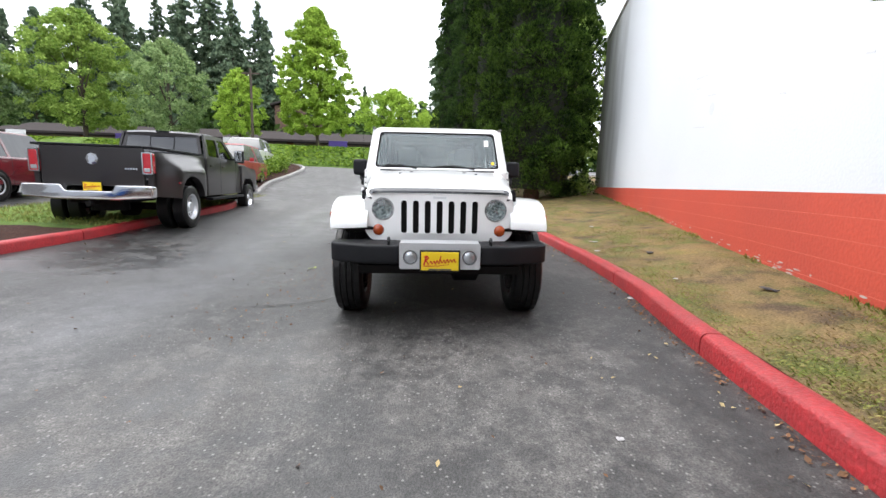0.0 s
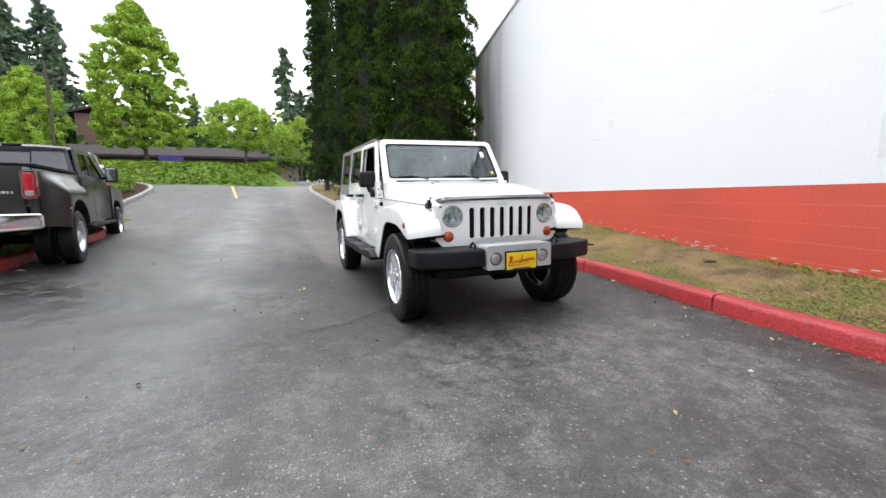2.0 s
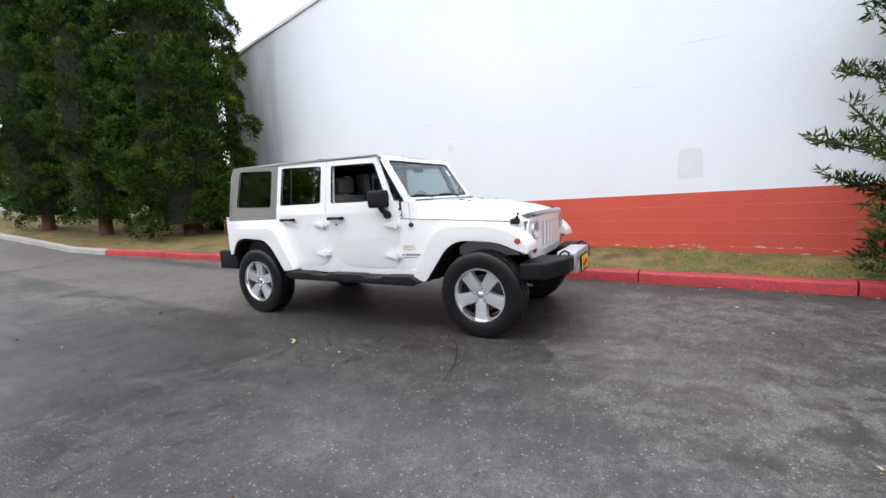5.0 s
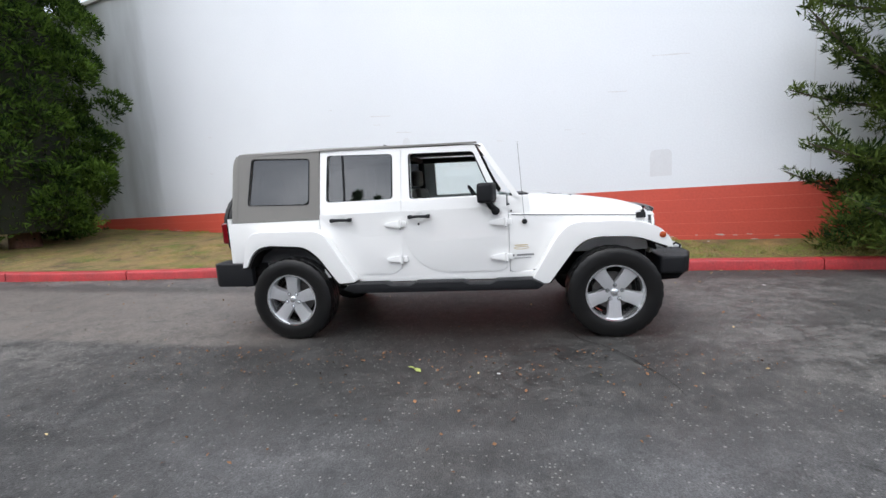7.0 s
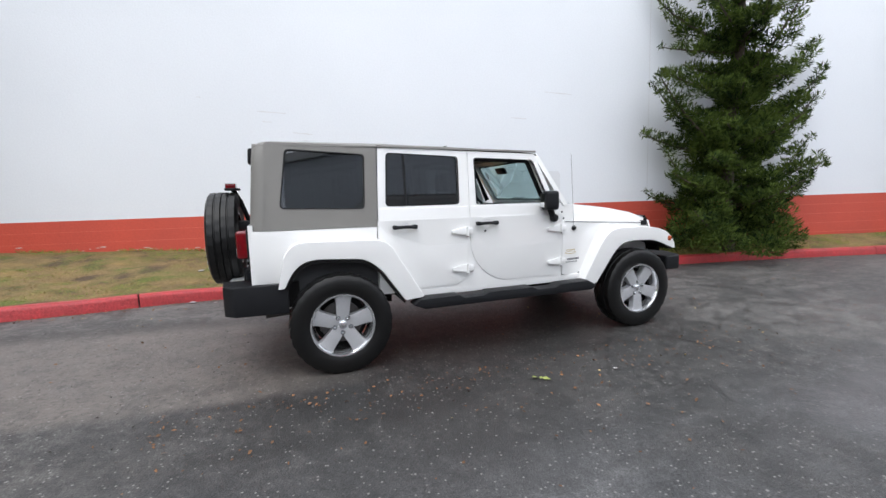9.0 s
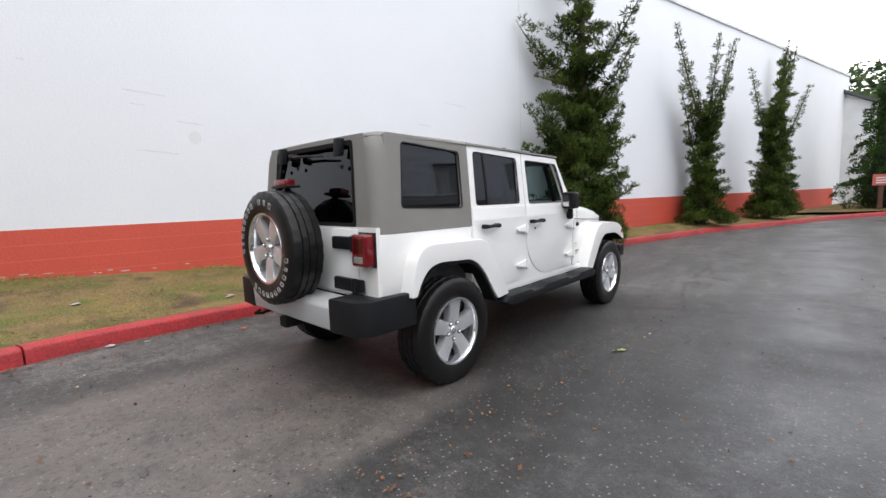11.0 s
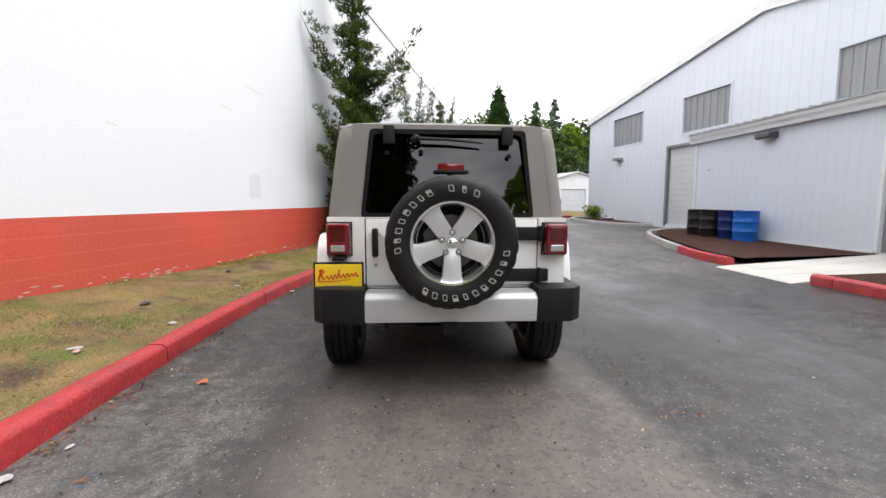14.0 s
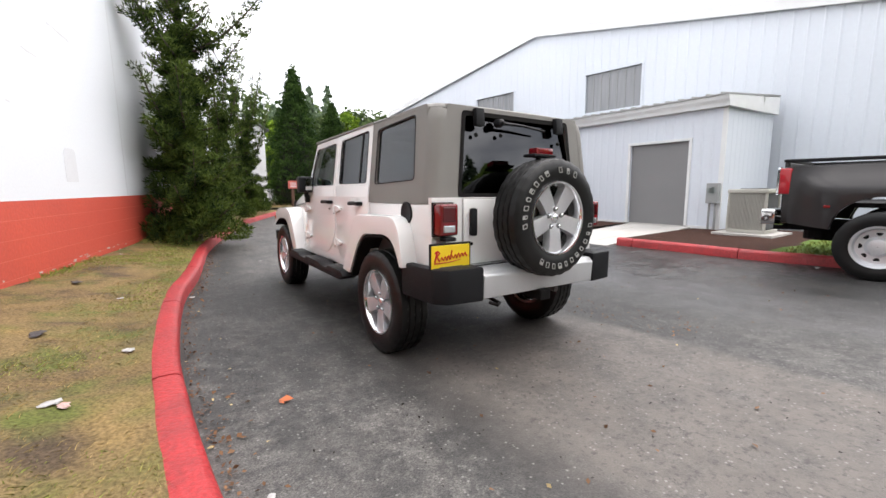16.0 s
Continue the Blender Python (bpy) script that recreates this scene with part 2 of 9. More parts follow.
    l.new(bp.outputs["Normal"], b.inputs["Normal"])
    return m


def wall_material():
    """White painted block, with grey grime, old patches and black mildew towards the end under the trees."""
    m = mk("white_wall_paint", (0.775, 0.80, 0.835), (0.72, 0.745, 0.78), scale=0.35, rough=0.62, bump=0.25, bscale=35, fine=0.02)
    n, l = m.node_tree.nodes, m.node_tree.links
    b = n["Principled BSDF"]
    src = b.inputs["Base Color"].links[0].from_socket
    co = n.new("ShaderNodeTexCoord")
    sp = n.new("ShaderNodeSeparateXYZ")
    l.new(co.outputs["Object"], sp.inputs[0])
    mp = n.new("ShaderNodeMapping")
    mp.inputs["Scale"].default_value = (1, 0.5, 0.12)
    l.new(co.outputs["Object"], mp.inputs["Vector"])
    ns = n.new("ShaderNodeTexNoise")
    ns.inputs["Scale"].default_value, ns.inputs["Detail"].default_value = 1.6, 7
    l.new(mp.outputs[0], ns.inputs["Vector"])
    ad = n.new("ShaderNodeMath")
    ad.operation = "MULTIPLY_ADD"
    l.new(ns.outputs["Fac"], ad.inputs[0])
    ad.inputs[1].default_value = 5.0
    l.new(sp.outputs["Y"], ad.inputs[2])
    r = n.new("ShaderNodeMapRange")
    r.inputs["From Min"].default_value, r.inputs["From Max"].default_value = 41.6, 45.2
    r.inputs["To Max"].default_value = 0.94
    l.new(ad.outputs[0], r.inputs["Value"])
    mx = n.new("ShaderNodeMix")
    mx.data_type = "RGBA"
    mx.inputs["B"].default_value = (0.075, 0.08, 0.075, 1)
    l.new(r.outputs["Result"], mx.inputs["Factor"])
    l.new(src, mx.inputs["A"])
    l.new(mx.outputs["Result"], b.inputs["Base Color"])
    return m


def soil_material(name, tones, scale, bumpy=0.5):
    """Three tones laid over one another in patches."""
    m = bpy.data.materials.new(name)
    m.use_nodes = True
    n, l = m.node_tree.nodes, m.node_tree.links
    b = n["Principled BSDF"]
    b.inputs["Roughness"].default_value = 0.95
    b.inputs["Specular IOR Level"].default_value = 0.2
    co = n.new("ShaderNodeTexCoord")
    prev = None
    for i, c in enumerate(tones):
        if prev is None:
            prev = n.new("ShaderNodeRGB").outputs[0]
            prev.default_value = (*c, 1)
            continue
        t = n.new("ShaderNodeTexNoise")
        t.inputs["Scale"].default_value = scale * (1 + 1.9 * i)
        t.inputs["Detail"].default_value = 7
        t.noise_dimensions = "4D"
        t.inputs["W"].default_value = 3.7 * i
        l.new(co.outputs["Object"], t.inputs["Vector"])
        r = n.new("ShaderNodeMapRange")
        r.inputs["From Min"].default_value, r.inputs["From Max"].default_value = 0.42, 0.64
        l.new(t.outputs["Fac"], r.inputs["Value"])
        mx = n.new("ShaderNodeMix")
        mx.data_type = "RGBA"
        l.new(r.outputs["Result"], mx.inputs["Factor"])
        l.new(prev, mx.inputs["A"])
        mx.inputs["B"].default_value = (*c, 1)
        prev = mx.outputs["Result"]
    f = n.new("ShaderNodeTexNoise")
    f.inputs["Scale"].default_value, f.inputs["Detail"].default_value = 60, 4
    l.new(co.outputs["Object"], f.inputs["Vector"])
    r = n.new("ShaderNodeMapRange")
    r.inputs["From Min"].default_value, r.inputs["From Max"].default_value = 0.3, 0.7
    r.inputs["To Min"].default_value, r.inputs["To Max"].default_value = 0.55, 1.4
    l.new(f.outputs["Fac"], r.inputs["Value"])
    hs = n.new("ShaderNodeHueSaturation")
    l.new(r.outputs["Result"], hs.inputs["Value"])
    l.new(prev, hs.inputs["Color"])
    l.new(hs.outputs[0], b.inputs["Base Color"])
    bp = n.new("ShaderNodeBump")
    bp.inputs["Strength"].default_value, bp.inputs["Distance"].default_value = bumpy, 0.03
    l.new(f.outputs["Fac"], bp.inputs["Height"])
    l.new(bp.outputs["Normal"], b.inputs["Normal"])
    return m


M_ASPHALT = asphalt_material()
M_WALL = wall_material()
M_RED = mk("red_wall_paint", (0.60, 0.085, 0.05), (0.50, 0.075, 0.05), scale=0.8, rough=0.6, bump=0.5, bscale=30, fine=0.06)
M_REDPALE = mk("red_joint_highlight", (0.68, 0.17, 0.12), (0.60, 0.10, 0.065), scale=0.9, rough=0.6, fine=0.1, bscale=8)
M_KERB = mk("red_kerb_paint", (0.46, 0.030, 0.034), (0.27, 0.027, 0.03), scale=3.5, rough=0.5, bump=0.8, bscale=45, fine=0.22, rand=0.06)
M_KERB_BARE = mk("kerb_concrete", (0.36, 0.35, 0.33), (0.27, 0.26, 0.25), scale=2.5, rough=0.85, bump=0.5, bscale=60, fine=0.1)
M_CONCRETE = mk("concrete", (0.50, 0.48, 0.45), (0.40, 0.39, 0.37), scale=1.2, rough=0.85, bump=0.3, bscale=70, fine=0.08)
M_VERGE = soil_material("dry_lawn", [(0.092, 0.066, 0.044), (0.265, 0.182, 0.074), (0.115, 0.130, 0.036), (0.215, 0.150, 0.072)], 0.6)
M_LAWN = soil_material("green_lawn", [(0.10, 0.17, 0.035), (0.16, 0.24, 0.05), (0.09, 0.14, 0.03)], 0.6)
M_MULCH = soil_material("bark_mulch", [(0.055, 0.025, 0.017), (0.085, 0.037, 0.025), (0.032, 0.016, 0.012)], 6.0, 1.0)
M_SIDING = mk("blue_grey_siding", (0.63, 0.675, 0.735), (0.58, 0.625, 0.685), scale=0.4, rough=0.45, fine=0.015, bscale=12, stretch=(1, 1, 0.2))
M_TRIM = mk("pale_trim", (0.72, 0.74, 0.75), (0.62, 0.63, 0.63), scale=2, rough=0.5, fine=0.03)

# ---- building tools ----
def part(name, bm, material, parent=None, label="", smooth=False):
    """Links a bmesh as one mesh object, under a thing or a part if one is given."""
    me = bpy.data.meshes.new(name)
    bmesh.ops.recalc_face_normals(bm, faces=bm.faces)
    bm.to_mesh(me)
    bm.free()
    for mt in material if isinstance(material, (list, tuple)) else [material]:
        me.materials.append(mt)
    if smooth:
        me.polygons.foreach_set("use_smooth", [True] * len(me.polygons))
        me.set_sharp_from_angle(angle=radians(smooth if smooth > 1 else 40))
    ob = new(name, me)
    if parent:
        ob.parent = parent
    if label:
        ob["label"] = label
    return ob


def raw(name, verts, faces, material, parent=None, smooth=False):
    me = bpy.data.meshes.new(name)
    me.from_pydata([tuple(v) for v in verts], [], [tuple(f) for f in faces])
    me.materials.append(material)
    if smooth:
        me.polygons.foreach_set("use_smooth", [True] * len(me.polygons))
    me.update()
    ob = new(name, me)
    if parent:
        ob.parent = parent
    return ob


def thing(name, label, category, at=(0, 0, 0), turn=0.0, group="", kind=""):
    e = new(name)
    e.empty_display_size = 0.2
    e.location = at
    e.rotation_euler = (0, 0, radians(turn))
    return tagged(e, label, category, group, kind)


def bevel(bm, w, seg=2, angle=35, geom=None):
    es = geom or [e for e in bm.edges if len(e.link_faces) == 2 and e.calc_face_angle(0) > radians(angle)]
    if w and es:
        bmesh.ops.bevel(bm, geom=es, offset=w, segments=seg, affect="EDGES", profile=0.6, clamp_overlap=True)
    return bm


def box(x0, x1, y0, y1, z0, z1, r=0.0, seg=2, bm=None):
    b = bmesh.new()
    bmesh.ops.create_cube(b, size=1.0)
    for v in b.verts:
        v.co = Vector(((x0 + x1) / 2 + v.co.x * (x1 - x0), (y0 + y1) / 2 + v.co.y * (y1 - y0), (z0 + z1) / 2 + v.co.z * (z1 - z0)))
    if r:
        bevel(b, r, seg)
    return join(bm, b)


def join(bm, b):
    if bm is None:
        return b
    me = bpy.data.meshes.new("tmp")
    b.to_mesh(me)
    bm.from_mesh(me)
    bpy.data.meshes.remove(me)
    b.free()
    return bm


def prism(pts, axis, a, b, r=0.0, seg=2, bm=None):
    """A polygon drawn in the two other axes (in x, y, z order), drawn out along axis from a to b."""
    k = "xyz".index(axis)
    rest = [i for i in range(3) if i != k]
    m = bmesh.new()
    rows = []
    for s in (a, b):
        row = []
        for p in pts:
            c = [0.0, 0.0, 0.0]
            c[rest[0]], c[rest[1]], c[k] = p[0], p[1], s
            row.append(m.verts.new(c))
        rows.append(row)
    m.faces.new(rows[0])
    m.faces.new(rows[1][::-1])
    for i in range(len(pts)):
        j = (i + 1) % len(pts)
        m.faces.new((rows[0][i], rows[1][i], rows[1][j], rows[0][j]))
    bmesh.ops.recalc_face_normals(m, faces=m.faces)
    if r:
        bevel(m, r, seg)
    return join(bm, m)


def loft(rings, closed=True, cap=True, bm=None):
    """A skin over rings of as many points each."""
    m = bmesh.new()
    vs = [[m.verts.new(p) for p in ring] for ring in rings]
    n = len(rings[0])
    for a, b in zip(vs, vs[1:]):
        for i in range(n if closed else n - 1):
            j = (i + 1) % n
            m.faces.new((a[i], a[j], b[j], b[i]))
    if cap and closed:
        m.faces.new(vs[0][::-1])
        m.faces.new(vs[-1])
    bmesh.ops.recalc_face_normals(m, faces=m.faces)
    return join(bm, m)


def lathe(profile, axis="x", seg=32, centre=(0, 0, 0), bm=None, cap=False):
    """Turns (along, radius) pairs round an axis."""
    k = "xyz".index(axis)
    u, w = [i for i in range(3) if i != k]
    rings = []
    for s, r in profile:
        ring = []
        for i in range(seg):
            a = 2 * math.pi * i / seg
            c = list(centre)
            c[k] += s
            c[u] += r * math.cos(a)
            c[w] += r * math.sin(a)
            ring.append(tuple(c))
        rings.append(ring)
    return loft(rings, True, cap, bm)


def tube(pts, r, seg=8, bm=None, taper=None):
    """A round rod along points."""
    rings = []
    P = [Vector(p) for p in pts]
    for i, p in enumerate(P):
        d = (P[min(i + 1, len(P) - 1)] - P[max(i - 1, 0)]).normalized()
        side = d.cross(Vector((0, 0, 1)) if abs(d.z) < 0.9 else Vector((1, 0, 0))).normalized()
        up = side.cross(d)
        rr = r if taper is None else r + (taper - r) * i / max(1, len(P) - 1)
        rings.append([tuple(p + rr * (math.cos(2 * math.pi * k / seg) * side + math.sin(2 * math.pi * k / seg) * up)) for k in range(seg)])
    return loft(rings, True, True, bm)


def sweep(line, profile, bm=None):
    """Draws a profile of (sideways, up) pairs along a line of (x, y, z); sideways is to the right of the line."""
    rings = []
    P = [Vector(p) for p in line]
    for i, p in enumerate(P):
        d = P[min(i + 1, len(P) - 1)] - P[max(i - 1, 0)]
        d.z = 0
        d.normalize()
        side = Vector((d.y, -d.x, 0))
        rings.append([tuple(p + side * s + Vector((0, 0, h))) for s, h in profile])
    return loft(rings, True, True, bm)


def along(line, step):
    """Points at even steps along a smooth line through (x, y) points."""
    P = [Vector(p) for p in line]
    out = []
    for i in range(len(P) - 1):
        a, b, c, d = P[max(i - 1, 0)], P[i], P[i + 1], P[min(i + 2, len(P) - 1)]
        n = max(2, int((c - b).length / 0.1))
        for k in range(n):
            t = k / n
            out.append(0.5 * (2 * b + (c - a) * t + (2 * a - 5 * b + 4 * c - d) * t * t + (3 * b - a - 3 * c + d) * t ** 3))
    out.append(P[-1])
    res, left = [out[0]], step
    for a, b in zip(out, out[1:]):
        left -= (b - a).length
        if left <= 0:
            res.append(b)
            left += step
    return res


# ---- the lie of the land ----
LAND_Y = (-400, -60, -31, -8, 1, 3, 4, 5, 7, 9, 11, 13, 24, 34, 60, 120, 400)
LAND_Z = (1.6, 0.6, 0.22, 0.0, 0.0, 0.013, 0.05, 0.09, 0.17, 0.25, 0.34, 0.43, 1.78, 1.95, 3.4, 5.0, 9.0)


def land(x, y):
    """The height of the paved ground."""
    z = float(np.interp(y, LAND_Y, LAND_Z))
    return z + float(np.interp(x, (-0.8, 0.8, 2.5), (0.0, 0.022, 0.064))) + 0.03 * min(max(-2.5 - x, 0), 4)


def wall_x(y):
    """The long wall's face."""
    return 3.542 + 0.2456 * y


def rpoly(pts, r, n=4):
    """A polygon with its corners rounded; r is one radius or one for each corner."""
    P = [Vector((p[0], p[1])) for p in pts]
    out = []
    for i, p in enumerate(P):
        rr = r[i] if isinstance(r, (list, tuple)) else r
        a, b = (P[i - 1] - p), (P[(i + 1) % len(P)] - p)
        la, lb = a.length, b.length
        if rr <= 0 or la < 1e-6 or lb < 1e-6:
            out.append((p.x, p.y))
            continue
        t = min(rr, la * 0.48, lb * 0.48)
        a0, b0 = p + a / la * t, p + b / lb * t
        for k in range(n + 1):
            s = k / n
            q = (1 - s) ** 2 * a0 + 2 * s * (1 - s) * p + s * s * b0
            out.append((q.x, q.y))
    return out


def panel(outer, holes, axis, a, b, bm=None):
    """A flat slab with openings through it."""
    k = "xyz".index(axis)
    rest = [i for i in range(3) if i != k]
    m = bmesh.new()
    loops, edges = [], []
    for loop in [outer] + list(holes):
        vs = []
        for p in loop:
            c = [0.0, 0.0, 0.0]
            c[rest[0]], c[rest[1]], c[k] = p[0], p[1], a
            vs.append(m.verts.new(c))
        es = [m.edges.new((vs[i], vs[(i + 1) % len(vs)])) for i in range(len(vs))]
        loops.append(vs)
        edges += es
    bmesh.ops.triangle_fill(m, use_beauty=True, use_dissolve=False, edges=edges)
    faces = [[v for v in f.verts] for f in m.faces]
    twin = {}
    for v in list(m.verts):
        c = v.co.copy()
        c[k] = b
        twin[v] = m.verts.new(c)
    for f in faces:
        m.faces.new([twin[v] for v in f][::-1])
    for vs in loops:
        for i in range(len(vs)):
            j = (i + 1) % len(vs)
            m.faces.new((vs[i], vs[j], twin[vs[j]], twin[vs[i]]))
    bmesh.ops.recalc_face_normals(m, faces=m.faces)
    return join(bm, m)


def bent(bm, f):
    """Moves every point of a bmesh by a function."""
    for v in bm.verts:
        v.co = Vector(f(v.co))
    return bm

# ---- ground ----
def grid_axis(lo, hi, a, b, step, grow=1.35):
    v = [a + step * i for i in range(int((b - a) / step) + 1)]
    s, x = step, v[-1]
    while x < hi:
        s *= grow
        x = min(x + s, hi)
        v.append(x)
    s, x = step, v[0]
    while x > lo:
        s *= grow
        x = max(x - s, lo)
        v.insert(0, x)
    return v


def build_ground():
    xs = grid_axis(-600, 600, -13, 10, 0.5)
    ys = grid_axis(-600, 600, -30, 36, 0.5)
    V, F = [], []
    for y in ys:
        for x in xs:
            V.append((x, y, land(x, y) + 0.006 * noise.noise(Vector((x * 0.7, y * 0.7, 0)))))
    w = len(xs)
    for j in range(len(ys) - 1):
        for i in range(w - 1):
            F.append((j * w + i, j * w + i + 1, (j + 1) * w + i + 1, (j + 1) * w + i))
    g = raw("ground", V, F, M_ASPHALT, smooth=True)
    tagged(g, "mottled grey asphalt lane, damp in a worn middle strip", "asphalt ground", kind="structure")


build_ground()

# ---- kerb along the verge ----
KERB = [(-9.4, -19.0), (-7.4, -18.9), (-5.4, -18.2), (-3.2, -16.2), (-2.0, -14.2), (-0.8, -11.6), (0.0, -9.6), (0.75, -6.8), (1.1, -5.4), (1.47, -3.6),
        (1.65, -2.2), (1.83, -0.8), (2.04, 0.4), (2.14, 1.7), (2.16, 3.0), (2.06, 4.6), (1.76, 5.8), (1.45, 7.8), (1.3, 9.6), (1.0, 11.3),
        (0.7, 15.0), (0.32, 18.3), (0.13, 21.2), (0.5, 23.6), (2.2, 25.4), (6.0, 26.4), (14.0, 26.8)]
KERB_LINE = along(KERB, 0.15)
ROUND_KERB = [(0.0, -0.10), (0.0, 0.11), (0.012, 0.135), (0.04, 0.15), (0.12, 0.152), (0.15, 0.145), (0.16, 0.12), (0.16, -0.10)]


def kerb_run(line, pieces, mat_of, name_label, group):
    """Cuts a line into kerb stones, each with a joint at its ends."""
    n = len(line)
    per = max(4, n // pieces)
    k = 0
    for s in range(0, n - 2, per):
        seg = line[s:min(s + per + 1, n)]
        if len(seg) < 2:
            continue
        pts = []
        for i, p in enumerate(seg):
            q = Vector((p.x, p.y))
            if i == 0:
                q = q + (seg[1] - seg[0]).normalized() * 0.008
            if i == len(seg) - 1:
                q = q - (seg[-1] - seg[-2]).normalized() * 0.008
            jog = 0.006 * noise.noise(Vector((p.x * 2, p.y * 2, 3)))
            pts.append((q.x + jog, q.y, land(p.x, p.y) + jog))
        bm = sweep(pts, ROUND_KERB)
        mid = seg[len(seg) // 2]
        mt, lab = mat_of(mid)
        ob = part("kerb", bm, mt, None, smooth=50)
        tagged(ob, lab, "kerb", group, "structure")
        k += 1


def verge_kerb_look(p):
    if p.y > 11.3:
        return M_KERB_BARE, "bare grey concrete kerb beside the lot"
    return M_KERB, "red painted concrete kerb, chipped and dirty"


# the right-hand side of the line must lie on the verge side
kerb_run(KERB_LINE, 28, verge_kerb_look, "verge", "kerb stones along the verge")

# ---- verge ----
BASE_Y = (-40, -1, 1, 3, 5, 8.5, 10, 14.6, 24, 30)
BASE_Z = (0.31, 0.31, 0.36, 0.45, 0.56, 0.68, 0.76, 0.98, 1.95, 2.1)


def kerb_x(y):
    ys = [p[1] for p in KERB[3:23]]
    return float(np.interp(y, ys, [p[0] for p in KERB[3:23]]))


def verge_z(x, y):
    x0 = kerb_x(y) + 0.155
    x1 = max(wall_x(min(y, 14.6)), x0 + 0.3)
    a = land(x0, y) + 0.14
    b = float(np.interp(y, BASE_Y, BASE_Z))
    t = min(max((x - x0) / (x1 - x0), 0), 1.0)
    t = t * t * (3 - 2 * t)
    z = a + (b - a) * t
    bump = 0.05 * noise.noise(Vector((x * 0.9, y * 0.9, 1))) + 0.02 * noise.noise(Vector((x * 3.3, y * 3.3, 5)))
    return z + bump * min(1, t * 6) * min(1, (1 - t) * 6 + 0.4)


def build_verge():
    ys = [-16.2 + 0.2 * i for i in range(int((23.0 + 16.2) / 0.2) + 1)]
    V, F = [], []
    n = 17
    for y in ys:
        x0 = kerb_x(y) + 0.155
        x1 = wall_x(y) + 0.05 if y < 14.6 else wall_x(14.6) + 0.05 + (y - 14.6) * 3.0
        x1 = max(x1, x0 + 0.05)
        for i in range(n):
            x = x0 + (x1 - x0) * i / (n - 1)
            V.append((x, y, verge_z(x, y)))
    for j in range(len(ys) - 1):
        for i in range(n - 1):
            F.append((j * n + i, j * n + i + 1, (j + 1) * n + i + 1, (j + 1) * n + i))
    tagged(raw("verge", V, F, M_VERGE, smooth=True), "patchy dry lawn strip with bare earth beside the wall", "grass verge", kind="structure")


build_verge()

# ---- long wall ----
WALL_Y0, WALL_Y1, RED_Z, TOP_Z = -27.6, 14.6, 1.185, 7.15
WALL_TURN = math.atan(0.2456)


def wall_frame(y):
    return Vector((wall_x(y), y, 0))


def build_wall():
    u = Vector((0.2456, 1.0, 0)).normalized()
    nrm = Vector((-u.y, u.x, 0))
    length = (wall_frame(WALL_Y1) - wall_frame(WALL_Y0)).length
    e = thing("wall_east", "tall white painted block wall with a red painted base", "building wall", tuple(wall_frame(WALL_Y0)), -math.degrees(WALL_TURN), kind="structure")
    # in the wall's own axes: y runs along it, the face is at x = 0
    white = box(0.0, 0.35, 0, length, RED_Z, TOP_Z)
    part("white_face", white, M_WALL, e)
    # the mildew follows the wall's own length, so shift the face's origin to the middle of the place
    red = bmesh.new()
    z = -0.4
    first = True
    while z < RED_Z - 0.01:
        z1 = RED_Z if z + 0.2 > RED_Z - 0.1 else z + 0.2
        if first:
            z1 = 0.185
            first = False
        box(-0.004, 0.34, 1.6, length - 0.01, z + 0.002, z1 - 0.002, 0.002, 1, red)
        z = z1
    box(-0.001, 0.33, 1.6, length - 0.02, -0.4, RED_Z - 0.002, 0, 1, red)
    part("red_base", red, M_RED, e, "red painted block courses, flaking at the foot")
    # paler red strips along the joints paint in the highlights on the course edges
    for k in range(5):
        part("joint_line", box(-0.0052, 0.0, 1.62, length - 0.02, 0.182 + 0.2 * k, 0.188 + 0.2 * k), M_REDPALE, e)
    part("white_end_base", box(0.0, 0.34, 0, 1.59, -0.4, RED_Z - 0.003), M_WALL, e)
    part("coping", box(-0.05, 0.42, -0.05, length + 0.05, TOP_Z, TOP_Z + 0.10, 0.01), M_TRIM, e)
    # the rest of the building behind the face
    part("roof", box(0.42, 30, -0.0, length, TOP_Z - 0.4, TOP_Z - 0.2), M_TRIM, e)
    part("end_wall_north", box(0.36, 30, length - 0.3, length, -0.4, TOP_Z), M_WALL, e)
    part("end_wall_south", box(0.36, 30, 0.0, 0.3, -0.4, TOP_Z), M_WALL, e)
    return e


WALL = build_wall()

# ---- vehicle materials ----
M_WHITE = mk("white_car_paint", (0.86, 0.86, 0.85), (0.83, 0.83, 0.82), scale=1.5, rough=0.28, coat=0.8, fine=0.005)
M_BLACK = mk("black_plastic", (0.009, 0.0095, 0.011), (0.013, 0.0135, 0.0155), scale=6, rough=0.45, rough2=0.58, spec=0.2, bump=0.12, bscale=400)
M_GREY_TOP = mk("grey_hard_top", (0.185, 0.178, 0.166), (0.205, 0.197, 0.183), scale=3, rough=0.55, bump=0.15, bscale=500, fine=0.04)
M_RUBBER = mk("tyre_rubber", (0.005, 0.005, 0.0055), (0.009, 0.0088, 0.0085), scale=5, rough=0.46, rough2=0.34, spec=0.32, bump=0.15, bscale=150)
M_ALLOY = mk("silver_alloy", (0.70, 0.71, 0.73), (0.62, 0.63, 0.65), scale=6, rough=0.30, metal=0.55, fine=0.03)
M_RIMLIP = mk("polished_alloy", (0.84, 0.85, 0.87), (0.74, 0.75, 0.77), scale=9, rough=0.14, metal=0.9)
M_DISC = mk("brake_steel", (0.14, 0.135, 0.13), (0.09, 0.08, 0.075), scale=9, rough=0.6)
